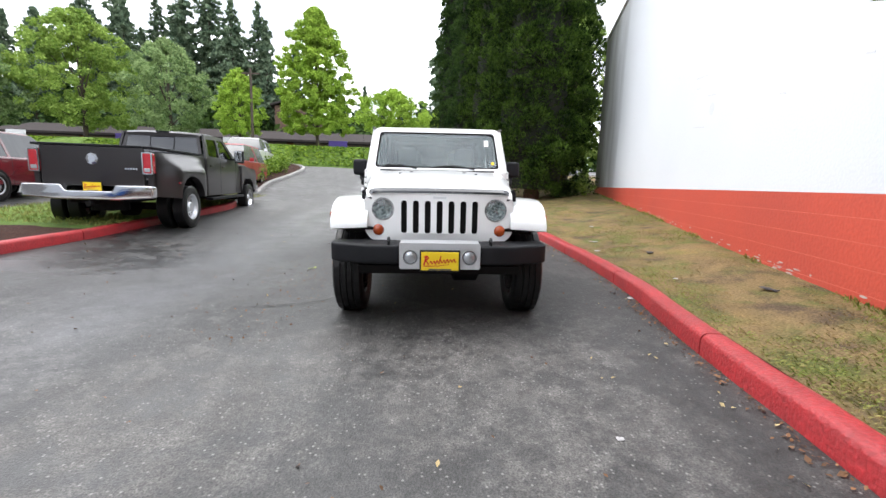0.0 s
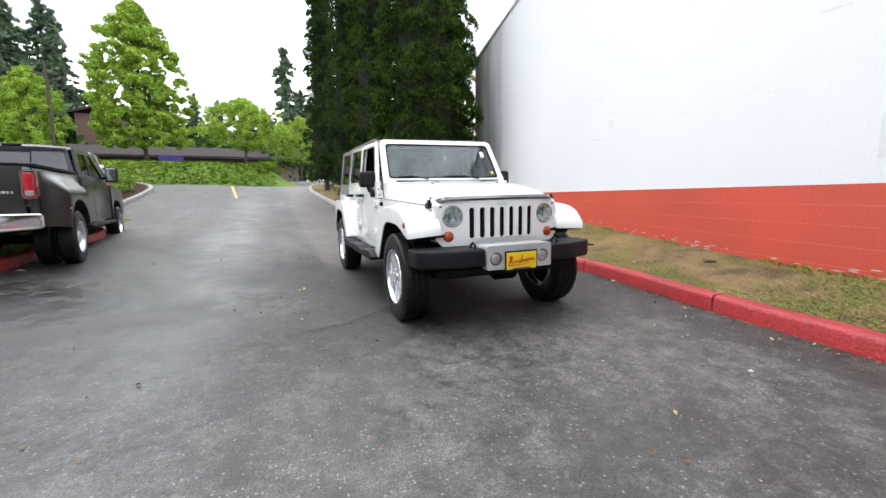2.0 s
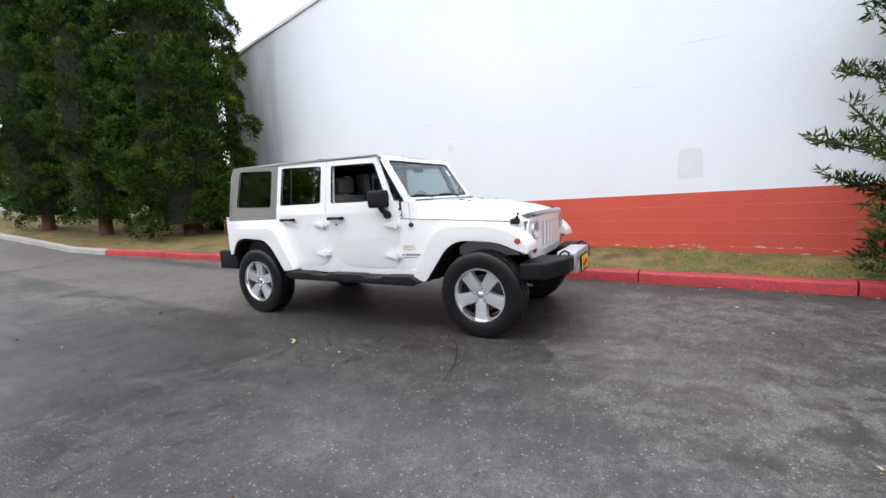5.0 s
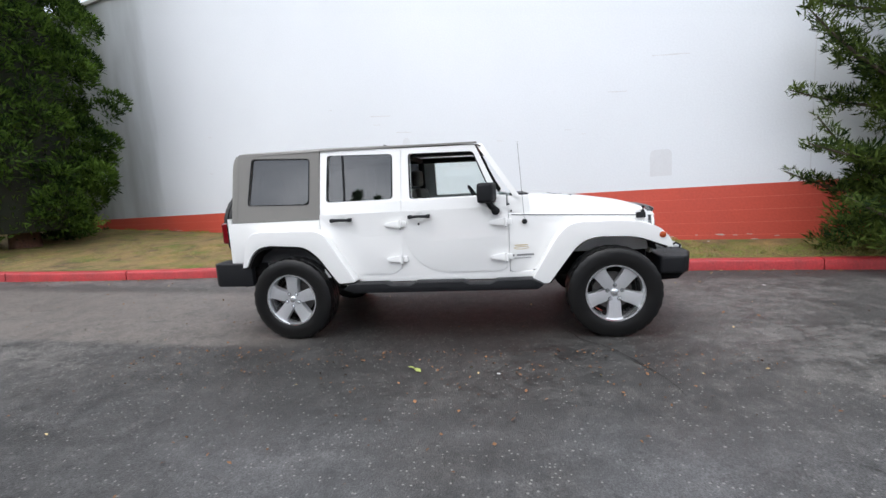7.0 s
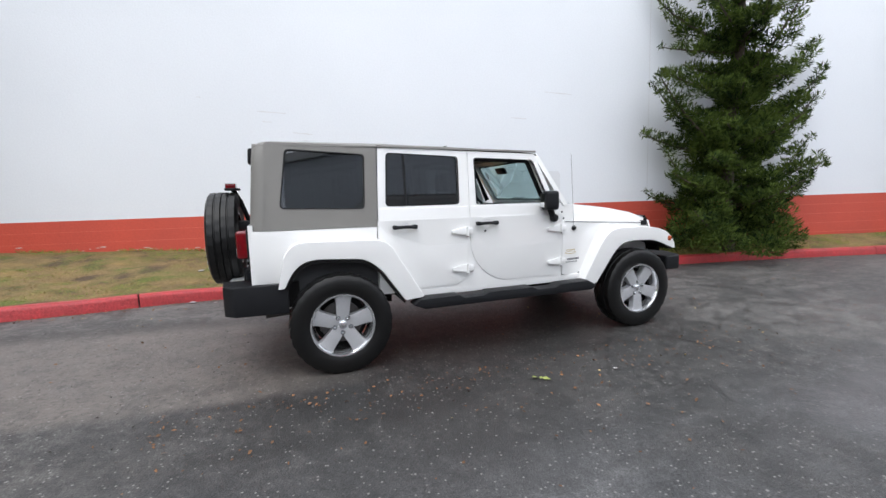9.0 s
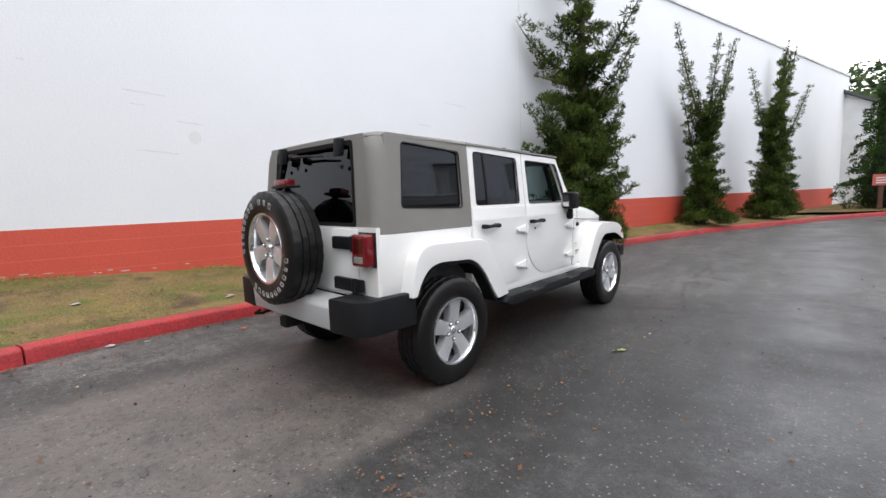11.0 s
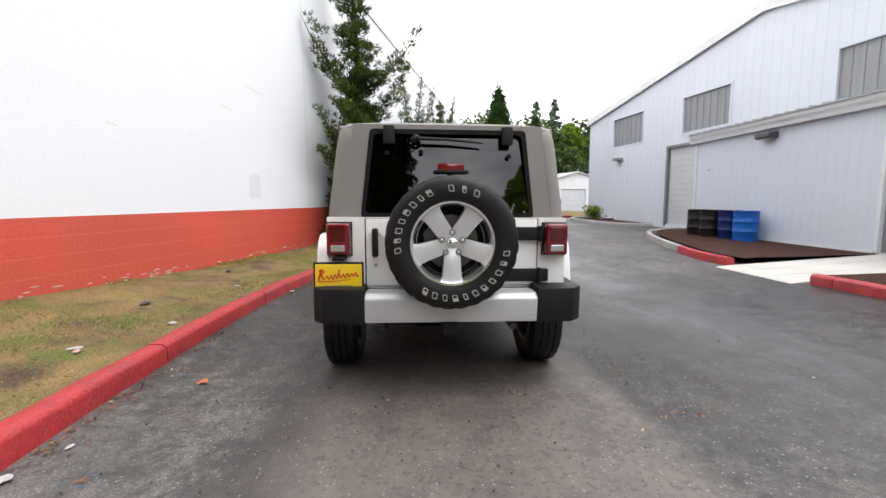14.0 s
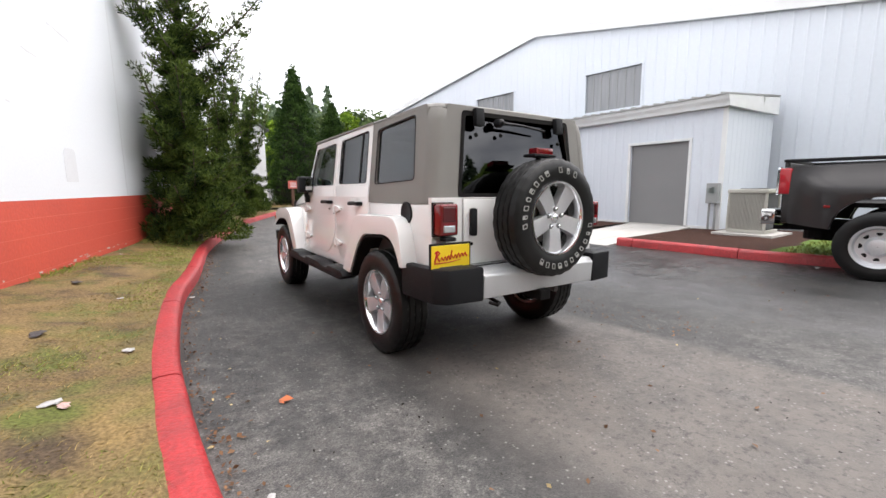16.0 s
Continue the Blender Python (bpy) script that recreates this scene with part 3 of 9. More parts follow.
M_REDCORE = mk("dark_red_lens", (0.085, 0.004, 0.006), (0.06, 0.003, 0.005), scale=14, rough=0.15, coat=0.6)
M_CHROME = mk("chrome", (0.78, 0.79, 0.80), (0.72, 0.73, 0.75), scale=6, rough=0.10, metal=1.0)
M_SILVER = mk("silver_painted_plastic", (0.55, 0.56, 0.57), (0.50, 0.51, 0.52), scale=3, rough=0.30, metal=0.25, fine=0.02)
M_DARK = mk("dark_underbody", (0.008, 0.008, 0.009), (0.014, 0.013, 0.012), scale=5, rough=0.85, spec=0.15)
M_TRIMGREY = mk("interior_grey", (0.055, 0.057, 0.06), (0.075, 0.077, 0.08), scale=4, rough=0.75, bump=0.1, bscale=300)
M_TAN = mk("interior_stone", (0.23, 0.21, 0.18), (0.19, 0.175, 0.15), scale=4, rough=0.8, bump=0.1, bscale=250)
M_REDLENS = mk("red_lens", (0.19, 0.006, 0.010), (0.13, 0.005, 0.008), scale=12, rough=0.12, coat=0.6)
M_AMBER = mk("amber_lens", (0.48, 0.085, 0.015), (0.34, 0.05, 0.012), scale=12, rough=0.15, coat=0.6)
M_METER = mk("lamp_ring", (0.22, 0.23, 0.24), rough=0.3, metal=0.5)
# the bright and dark mottle paints in sky glints on the reflector's facets
M_LAMPSILVER = mk("lamp_reflector", (0.92, 0.93, 0.94), (0.30, 0.31, 0.33), scale=45, rough=0.20, metal=0.60, soft=0.12)
M_SMOKE = mk("smoked_plastic", (0.022, 0.023, 0.025), (0.030, 0.031, 0.034), scale=5, rough=0.16, coat=0.5)
M_CLEARLENS = mk("clear_lens", (0.62, 0.64, 0.66), (0.40, 0.42, 0.44), scale=35, rough=0.08, metal=0.6, coat=1.0)
M_YELLOW = mk("yellow_plate", (0.85, 0.62, 0.02), (0.80, 0.56, 0.02), scale=6, rough=0.4)
M_REDINK = mk("red_ink", (0.55, 0.02, 0.01), rough=0.5)
M_WHITEINK = mk("pale_marking", (0.42, 0.42, 0.41), (0.26, 0.26, 0.25), scale=20, rough=0.7)
M_DARKINK = mk("dark_marking", (0.10, 0.10, 0.11), rough=0.5)
M_GOLDINK = mk("gold_marking", (0.55, 0.44, 0.22), rough=0.4)
M_GLASS = glassy("clear_glass", (0.92, 0.96, 0.95))
M_TINT = glassy("tinted_glass", (0.17, 0.18, 0.19), 0.015, 0.075)
M_HATCH = glassy("dark_hatch_glass", (0.05, 0.055, 0.06), 0.015, 0.055)
M_WSHIELD = glassy("windscreen_glass", (0.60, 0.70, 0.70), 0.02, 0.065)


def ring_of(n, r, a0=0.0):
    return [(r * math.cos(a0 + 2 * math.pi * i / n), r * math.sin(a0 + 2 * math.pi * i / n)) for i in range(n)]


def tyre_mesh(R, rim, width, seg=84):
    """A tyre turned round x, with a blocky tread; its outer side looks to -x."""
    h = width / 2
    prof = [(-h * 0.80, rim - 0.004, 0), (-h * 0.93, rim + 0.025, 0), (-h, rim + (R - rim) * 0.45, 0), (-h * 0.96, R - 0.045, 0), (-h * 0.90, R - 0.022, 1),
            (-h * 0.80, R - 0.006, 2), (-h * 0.46, R - 0.001, 2), (-h * 0.42, R - 0.012, 0), (-h * 0.36, R - 0.012, 0), (-h * 0.32, R, 3), (-h * 0.04, R, 3),
            (0, R - 0.011, 0)]
    prof = prof + [(-a, b, c) for a, b, c in prof[::-1]][1:]
    rings = []
    for s, r, kind in prof:
        ring = []
        for i in range(seg):
            a = 2 * math.pi * i / seg
            rr = r
            if kind in (1, 2) and i % 3 == (0 if s < 0 else 1):
                rr -= 0.006 if kind == 2 else 0.006
            if kind == 3 and (i + (1 if s > 0 else 0)) % 3 == 2:
                rr -= 0.006
            ring.append((s, rr * math.cos(a), rr * math.sin(a)))
        rings.append(ring)
    return loft(rings, True, False)


def build_wheel(name, R=0.397, rim=0.236, width=0.250, marks=False):
    """One wheel turned round x with its outer face at -x: tyre, rim, five spokes, cap, nuts."""
    w = new(name)
    w.empty_display_size = 0.1
    ty = part("tyre", tyre_mesh(R, rim, width), M_RUBBER, w, "black all-terrain tyre with a blocky tread", smooth=30)
    f = -width / 2
    rim_bm = lathe([(f + 0.034, rim - 0.001), (f + 0.014, rim + 0.012), (f + 0.008, rim + 0.010), (f + 0.010, rim - 0.002), (f + 0.026, rim - 0.010), (f + 0.060, rim - 0.016),
                    (f + 0.14, rim - 0.026), (-f - 0.02, rim - 0.03), (-f - 0.02, rim)], "x", 60)
    part("rim", rim_bm, M_RIMLIP, w, "polished bright alloy rim", smooth=40)
    part("brake_disc", lathe([(f + 0.135, 0.02), (f + 0.135, 0.165), (f + 0.155, 0.165), (f + 0.155, 0.02)], "x", 36), M_DISC, w, "grey steel brake disc", smooth=40)
    cal = box(f + 0.115, f + 0.175, 0.085, 0.165, -0.07, 0.07, 0.015)
    part("brake_caliper", cal, M_DISC, w, smooth=40)
    part("wheel_back", lathe([(f + 0.165, 0.02), (f + 0.165, rim - 0.03)], "x", 36), M_DARK, w)
    g = f + 0.018
    for i in range(5):
        a = math.pi / 2 + 2 * math.pi * i / 5
        pts = rpoly([(0.030, -0.034), (0.085, -0.050), (0.135, -0.051), (rim - 0.030, -0.058), (rim - 0.012, -0.074), (rim - 0.012, 0.074), (rim - 0.030, 0.058), (0.135, 0.051), (0.085, 0.050), (0.030, 0.034)],
                    [0, 0.02, 0.02, 0.012, 0.004, 0.004, 0.012, 0.02, 0.02, 0], 3)
        bm = prism(pts, "x", g + 0.012, g + 0.075, 0.007, 2)
        for v in bm.verts:
            y, z = v.co.y, v.co.z
            r = math.hypot(y, z)
            dish = 0.030 * (1 - min(r / rim, 1))
            v.co = Vector((v.co.x + dish - 0.010 * (1 - abs(2 * r / rim - 1)), y * math.cos(a) - z * math.sin(a), y * math.sin(a) + z * math.cos(a)))
        part("spoke", bm, M_ALLOY, w, smooth=35)
    part("hub", lathe([(g + 0.040, 0.082), (g + 0.034, 0.076), (g + 0.034, 0.04), (g + 0.10, 0.04), (g + 0.10, 0.082)], "x", 30), M_ALLOY, w, smooth=35)
    part("centre_cap", lathe([(g + 0.036, 0.034), (g + 0.022, 0.033), (g + 0.016, 0.028), (g + 0.014, 0.002)], "x", 24, cap=True), M_RIMLIP, w, smooth=50)
    for i in range(5):
        a = math.pi / 2 + 2 * math.pi * (i + 0.5) / 5
        y, z = 0.064 * math.cos(a), 0.064 * math.sin(a)
        part("nut_well", lathe([(g + 0.0335, 0.0185), (g + 0.0235, 0.0185), (g + 0.0235, 0.002)], "x", 12, (0, y, z), cap=True), M_METER, w)
        part("wheel_nut", lathe([(g + 0.04, 0.0115), (g + 0.014, 0.011), (g + 0.009, 0.007), (g + 0.009, 0.001)], "x", 8, (0, y, z), cap=True), M_CHROME, w)
    if marks:
        # raised outlined marks on the sidewall, in three runs
        bm = bmesh.new()
        for a0, a1, n in ((-43, 29, 8), (52, 79, 3), (154, 264, 11)):
            for i in range(n):
                a = radians(a0 + (a1 - a0) * i / max(1, n - 1))
                hw = (0.0155, 0.0125, 0.0165, 0.014, 0.016)[i % 5]
                lo, hi, t = 0.300, 0.338, 0.0050
                out = rpoly([(-hw, lo), (-hw, hi), (hw, hi), (hw, lo)], 0.006, 2)
                gap = rpoly([(-hw + t, lo + t), (-hw + t, hi - t), (hw - t, hi - t), (hw - t, lo + t)], 0.004, 2)
                if i % 3 == 1:
                    gap = rpoly([(-hw + t, lo + t * 0.8), (-hw + t, (lo + hi) / 2), (hw - t, (lo + hi) / 2), (hw - t, lo + t * 0.8)], 0.003, 2)
                b = panel(out, [gap], "x", f - 0.0022, f + 0.006)
                for v in b.verts:
                    y, z = v.co.y + 0.18 * (v.co.z - 0.319), v.co.z
                    c = a - math.pi / 2
                    v.co = Vector((v.co.x, y * math.cos(c) - z * math.sin(c), y * math.sin(c) + z * math.cos(c)))
                join(bm, b)
        mk_ob = part("sidewall_marking", bm, M_WHITEINK, ty, "raised pale outlined marks worn into bars")
        mk_ob["kind"] = "stuff"
    return w


def plate(parent, width, height, face, name="licence_plate"):
    """A yellow show plate in a black frame, facing -y, with a red stroke in place of its name."""
    p = part(name, box(-width / 2, width / 2, 0, 0.012, -height / 2, height / 2, 0.006), M_BLACK, parent, "black frame round a yellow dealer plate")
    a, b = width / 2 - 0.012, height / 2 - 0.014
    part("plate_face", box(-a, a, -0.004, 0.004, -b, b, 0.002, 1), M_YELLOW, p, "bright yellow plate")
    bm = bmesh.new()
    # a tall slanted first stroke, then a running wave that climbs to the end
    pts = [(-a * 0.84, -0.0055, 0.030), (-a * 0.70, -0.0055, 0.040), (-a * 0.60, -0.0055, 0.028), (-a * 0.74, -0.0055, 0.006), (-a * 0.60, -0.0055, -0.026)]
    tube(pts, 0.0055, 5, bm)
    tube([(-a * 0.72, -0.0055, 0.036), (-a * 0.86, -0.0055, -0.030)], 0.0060, 5, bm)
    wave = []
    for k in range(57):
        u = k / 56
        wave.append((-a * 0.54 + a * 1.40 * u, -0.0055, -0.012 + 0.022 * u + 0.013 * math.sin(u * 50) * (1 - 0.25 * math.sin(u * 17))))
    tube(wave, 0.0042, 5, bm)
    tube([(-a * 0.02, -0.0055, 0.000), (a * 0.05, -0.0055, 0.040)], 0.0048, 5, bm)
    tube([(-a * 0.88, -0.0055, -0.036), (-a * 0.1, -0.0055, -0.034), (a * 0.5, -0.0055, -0.022)], 0.0038, 5, bm, 0.0015)
    bent(bm, lambda c: (c.x, max(c.y, -0.0078), c.z))
    part("plate_writing", bm, M_REDINK, p, "red flowing stroke across the plate")
    part("plate_strip", box(-a * 0.6, a * 0.6, -0.0066, -0.003, -b + 0.002, -b + 0.012, 0, 1), M_DARKINK, p)
    return p


def ring_like(y, z, ry, rz, n=20):
    """An oval of points round (y, z)."""
    return [(y + ry * math.cos(2 * math.pi * k / n), z + rz * math.sin(2 * math.pi * k / n)) for k in range(n)]


def side_lean(c):
    """The doors and the tub lean in a little above the belt line and below the waist."""
    s = 1 if c.x > 0 else -1
    k = max(c.z - 1.18, 0) * 0.128 + max(0.95 - c.z, 0) * 0.03
    return (c.x - s * k, c.y, c.z)


def build_offroad_car():
    car = thing("offroad_car", "white four-door off-road car with a grey hard top", "car", (0, 0, 0))
    car.rotation_euler = (radians(0.25), radians(-0.8), 0)
    car.location.z = 0.008

    # wheels
    proto = build_wheel("wheel")
    proto.parent = car
    proto.location = (-0.756, 0.010, 0.392)
    proto.rotation_euler = (radians(36), 0, 0)
    for sx, y in ((-1, 2.950), (1, 0.010), (1, 2.950)):
        w = copy_thing(proto, pose(sx * (0.770 if y > 1 else 0.756), y, 0.392, (3 if y > 1 else 8) + 31 * (sx > 0), 0, 180 if sx > 0 else 0))
        w.parent = car
    sp = build_wheel("spare_wheel", marks=True)
    sp.parent = car
    sp.location = (0.0, 3.808, 1.044)
    sp.rotation_euler = (radians(36), 0, radians(-90))
    sp["label"] = "spare wheel on the tailgate with pale raised sidewall marks"

    # tub
    for s in (-1, 1):
        a, b = sorted((s * 0.735, s * 0.79))
        quarter = prism([(2.635, 1.136), (3.56, 1.140), (3.575, 0.72), (3.37, 0.72), (3.30, 0.90), (3.16, 0.965), (2.76, 0.965), (2.62, 0.91), (2.48, 0.76), (2.36, 0.56),
                         (2.30, 0.56), (2.335, 0.60), (2.475, 0.765), (2.61, 0.955), (2.64, 1.05)], "x", a, b)
        part("rear_quarter_panel", bent(bevel(quarter, 0.008, 2), side_lean), M_WHITE, car, smooth=40)
        sill = box(a, b, 0.66, 2.34, 0.525, 0.592, 0.01)
        part("sill", bent(sill, side_lean), M_WHITE, car, smooth=40)
        cowl = prism([(0.885, 1.108), (0.885, 0.60), (0.72, 0.55), (0.61, 0.55), (0.36, 0.935), (0.26, 0.965), (-0.18, 0.955), (-0.30, 1.0), (-0.30, 1.045)], "x", a, b)
        part("cowl_side", bent(bevel(cowl, 0.008, 2), lambda c: (c.x * (1 - 0.19 * max(0, 0.885 - c.y)), c.y, c.z)), M_WHITE, car, smooth=40)
        part("body_side", bent(box(*sorted((s * 0.722, s * 0.7915)), 0.888, 2.632, 0.58, 1.178), side_lean), M_WHITE, car)
        # doors
        for which in ("front_door", "rear_door"):
            if which == "front_door":
                low = rpoly([(0.899, 1.275), (0.905, 0.60), (1.60, 0.60), (1.835, 0.84), (1.827, 1.275)], [0.01, 0.10, 0.22, 0.25, 0.01], 6)
                fo = [(0.955, 1.268), (1.158, 1.725), (1.815, 1.742), (1.827, 1.268)]
                fi = rpoly([(1.030, 1.284), (1.190, 1.672), (1.752, 1.688), (1.752, 1.284)], 0.03, 3)
                hy, hinge_y = 1.68, 0.905
            else:
                low = rpoly([(1.845, 1.275), (1.868, 0.60), (2.32, 0.60), (2.468, 0.78), (2.60, 0.965), (2.628, 1.05), (2.622, 1.275)], [0.01, 0.13, 0.06, 0.1, 0.06, 0.05, 0.01], 5)
                fo = [(1.845, 1.268), (1.832, 1.742), (2.596, 1.772), (2.622, 1.268)]
                fi = rpoly([(1.932, 1.292), (1.920, 1.696), (2.520, 1.722), (2.548, 1.292)], 0.035, 3)
                hy, hinge_y = 2.415, 1.855
            a2, b2 = sorted((s * 0.745, s * 0.797))
            d = part(which, bent(bevel(prism(low, "x", a2, b2), 0.004, 2, 50), side_lean), M_WHITE, car, smooth=40)
            part("window_frame", bent(panel(fo, [fi], "x", *sorted((s * 0.748, s * 0.790))), side_lean), M_WHITE, d, smooth=30)
            part("window_seal", bent(panel(rpoly([(p[0] + (0.012 if p[0] < 1.4 + (which == "rear_door") * 0.8 else -0.012) * -1, p[1]) for p in fi], 0),
                                           [[(p[0], p[1]) for p in fi]], "x", *sorted((s * 0.770, s * 0.7925))), side_lean), M_BLACK, d)
            if which == "rear_door":
                part("window_pane", bent(prism(fi, "x", s * 0.772, s * 0.776), side_lean), M_TINT, d, "dark tinted glass")
                part("window_divider", bent(box(*sorted((s * 0.766, s * 0.782)), 2.375, 2.395, 1.29, 1.715), side_lean), M_BLACK, d)
            elif s > 0:
                part("window_pane", bent(prism(fi, "x", s * 0.772, s * 0.776), side_lean), M_GLASS, d, "clear glass")
            # handle with its cup
            hb = tube([(s * 0.845, hy - 0.085, 1.122), (s * 0.847, hy, 1.126), (s * 0.845, hy + 0.085, 1.122)], 0.013, 8)
            box(*sorted((s * 0.79, s * 0.85)), hy - 0.10, hy - 0.065, 1.106, 1.140, 0.01, 2, hb)
            box(*sorted((s * 0.79, s * 0.85)), hy + 0.065, hy + 0.10, 1.106, 1.140, 0.01, 2, hb)
            part("handle", hb, M_BLACK, d, "black plastic pull handle", smooth=40)
            part("handle_cup", lathe([(s * 0.7965, 0.045), (s * 0.7995, 0.048), (s * 0.7995, 0.041), (s * 0.797, 0.03)], "x", 24, (0, hy, 1.126)), M_WHITE, d, smooth=40)
            for hz in (1.040, 0.730) if which == "front_door" else (1.062, 0.740):
                leaf = rpoly([(hinge_y, hz - 0.036), (hinge_y, hz + 0.036), (hinge_y + 0.04, hz + 0.032), (hinge_y + 0.150, hz + 0.012), (hinge_y + 0.150, hz - 0.014), (hinge_y + 0.04, hz - 0.032)], [0.004, 0.004, 0.02, 0.008, 0.008, 0.02], 2)
                hg = bevel(prism(leaf, "x", s * 0.792, s * 0.812), 0.005, 2, 50)
                tube([(s * 0.814, hinge_y + 0.008, hz - 0.040), (s * 0.814, hinge_y + 0.008, hz + 0.040)], 0.012, 10, hg)
                box(*sorted((s * 0.786, s * 0.810)), hinge_y - 0.045, hinge_y, hz - 0.026, hz + 0.026, 0.006, 2, hg)
                hinge = part("door_hinge", hg, M_WHITE, d, smooth=40)
                part("hinge_pin", tube([(s * 0.814, hinge_y + 0.008, hz - 0.046), (s * 0.814, hinge_y + 0.008, hz - 0.0405)], 0.008, 8), M_DARK, hinge)
            if which == "front_door":
                part("lock", lathe([(s * 0.797, 0.010), (s * 0.802, 0.009), (s * 0.802, 0.001)], "x", 10, (0, 1.69, 1.055), cap=True), M_DARK, d)
                # mirror
                mir = box(*sorted((s * 0.770, s * 0.932)), 0.995, 1.130, 1.215, 1.388, 0.035, 3)
                bent(mir, lambda c: (c.x, c.y + 0.25 * (abs(c.x) - 0.84), c.z))
                mo = part("mirror", mir, M_BLACK, d, "black plastic door mirror", smooth=50)
                part("mirror_glass", box(*sorted((s * 0.795, s * 0.905)), 1.128, 1.136, 1.24, 1.365, 0.01), M_CHROME, mo)
                part("mirror_arm", tube([(s * 0.84, 1.06, 1.23), (s * 0.83, 1.03, 1.18), (s * 0.79, 0.995, 1.15)], 0.028, 10), M_BLACK, mo, smooth=50)
                part("mirror_pivot", lathe([(s * 0.785, 0.036), (s * 0.83, 0.036), (s * 0.836, 0.026), (s * 0.836, 0.002)], "x", 16, (0, 0.995, 1.140), cap=True), M_BLACK, mo, smooth=40)
        pill = bent(box(*sorted((s * 0.745, s * 0.782)), 1.812, 1.862, 1.17, 1.742), side_lean)
        part("door_pillar", pill, M_WHITE, car)
        # arches
        arch_f = [(-0.415, 0.795), (-0.350, 0.818), (-0.235, 0.866), (-0.125, 0.894), (0.150, 0.903), (0.252, 0.878), (0.338, 0.810), (0.556, 0.512)]
        ff = rpoly([(0.715, 0.522), (0.486, 0.915), (0.400, 1.006), (0.308, 1.034), (-0.073, 1.032), (-0.246, 1.000), (-0.350, 0.955), (-0.433, 0.856), (-0.446, 0.790)] + arch_f,
                   [0.02, 0.10, 0.06, 0.06, 0.1, 0.1, 0.08, 0.05, 0.008, 0.01, 0.03, 0.08, 0.08, 0.08, 0.06, 0.06, 0.02], 4)
        fl = prism(ff, "x", s * 0.58, s * 0.876)
        bevel(fl, 0.024, 3, 50)
        bent(fl, lambda c: (c.x * (1 - 0.03 * max(0, -c.y)), c.y, c.z - 0.016 * max(0, (abs(c.x) - 0.66) / 0.2)))
        fender = part("front_fender", fl, M_WHITE, car, smooth=45)
        arch = rpoly([(-0.405, 0.785)] + arch_f[1:-1] + [(0.566, 0.500)], [0, 0.03, 0.08, 0.08, 0.08, 0.06, 0.06, 0], 4)
        inner = [(p[0] * 0.955, 0.39 + (p[1] - 0.39) * 0.955) for p in arch]
        outer_band = [(p[0] * 0.992, 0.39 + (p[1] - 0.39) * 0.992) for p in arch]
        part("arch_liner", prism(outer_band + inner[::-1], "x", *sorted((s * 0.50, s * 0.866))), M_DARK, fender, "black plastic arch liner")
        arch_r = [(2.452, 0.540), (2.630, 0.795), (2.712, 0.866), (2.785, 0.900), (3.120, 0.922), (3.222, 0.902), (3.298, 0.830), (3.352, 0.722)]
        rf = rpoly([(3.398, 0.720), (3.345, 0.965), (3.283, 1.038), (3.20, 1.056), (2.640, 1.042), (2.560, 0.998), (2.290, 0.555)] + arch_r,
                   [0.01, 0.06, 0.05, 0.06, 0.08, 0.08, 0.02, 0.02, 0.06, 0.06, 0.08, 0.08, 0.06, 0.05, 0.01], 4)
        rl = prism(rf, "x", s * 0.755, s * 0.902)
        bevel(rl, 0.024, 3, 50)
        fender = part("rear_fender", rl, M_WHITE, car, smooth=45)
        arch = rpoly([(2.440, 0.525)] + arch_r[1:], [0, 0.06, 0.06, 0.08, 0.08, 0.06, 0.05, 0], 4)
        squeeze = lambda k: [(2.94 + (p[0] - 2.94) * k, 0.39 + (p[1] - 0.39) * k) for p in arch]
        part("arch_liner", prism(squeeze(0.992) + squeeze(0.955)[::-1], "x", *sorted((s * 0.52, s * 0.890))), M_DARK, fender, "black plastic arch liner")
        # dark wheel housings
        for y0, ins in ((0.0, 0.50), (2.98, 0.52)):
            f0 = 0.34 if y0 < 1 else 0.5
            arch = [(y0 - f0, 0.74), (y0 - 0.30, 0.84), (y0 - 0.2, 0.895), (y0 + 0.15, 0.895), (y0 + 0.33, 0.79), (y0 + 0.50, 0.5)]
            sk = [(p[0] * 1, p[1]) for p in arch] + [(p[0] + (0.012 if p[0] > y0 else -0.012), p[1] + 0.012) for p in arch[::-1]]
            wb = prism(sk, "x", s * ins, s * 0.76)
            prism([(y0 - f0, 0.45), (y0 - f0, 0.76), (y0 - 0.25, 0.89), (y0 + 0.34, 0.89), (y0 + 0.52, 0.5)], "x", s * (ins - 0.02), s * ins, 0, 1, wb)
            part("wheel_housing", wb, M_DARK, car)
        # step bar
        st = [(2.40, 0.50), (2.34, 0.545), (2.00, 0.545), (1.95, 0.520), (1.78, 0.520), (1.72, 0.545), (1.30, 0.545), (1.24, 0.520), (1.06, 0.520), (1.0, 0.545), (0.70, 0.550), (0.60, 0.50), (0.66, 0.458), (2.30, 0.458)]
        sb = prism(st, "x", s * 0.80, s * 0.945)
        bevel(sb, 0.014, 2, 30)
        part("side_step", sb, M_BLACK, car, "black moulded side step", smooth=40)
        for y in (0.75, 1.5, 2.2):
            part("step_bracket", tube([(s * 0.55, y, 0.50), (s * 0.84, y, 0.47)], 0.02, 6), M_DARK, car)
        # front side marker and body badge
        part("side_marker", lathe([(s * 0.848, 0.028), (s * 0.872, 0.026), (s * 0.877, 0.017), (s * 0.877, 0.001)], "x", 18, (0, -0.362, 0.882), cap=True), M_AMBER, car, "round amber side marker", smooth=40)
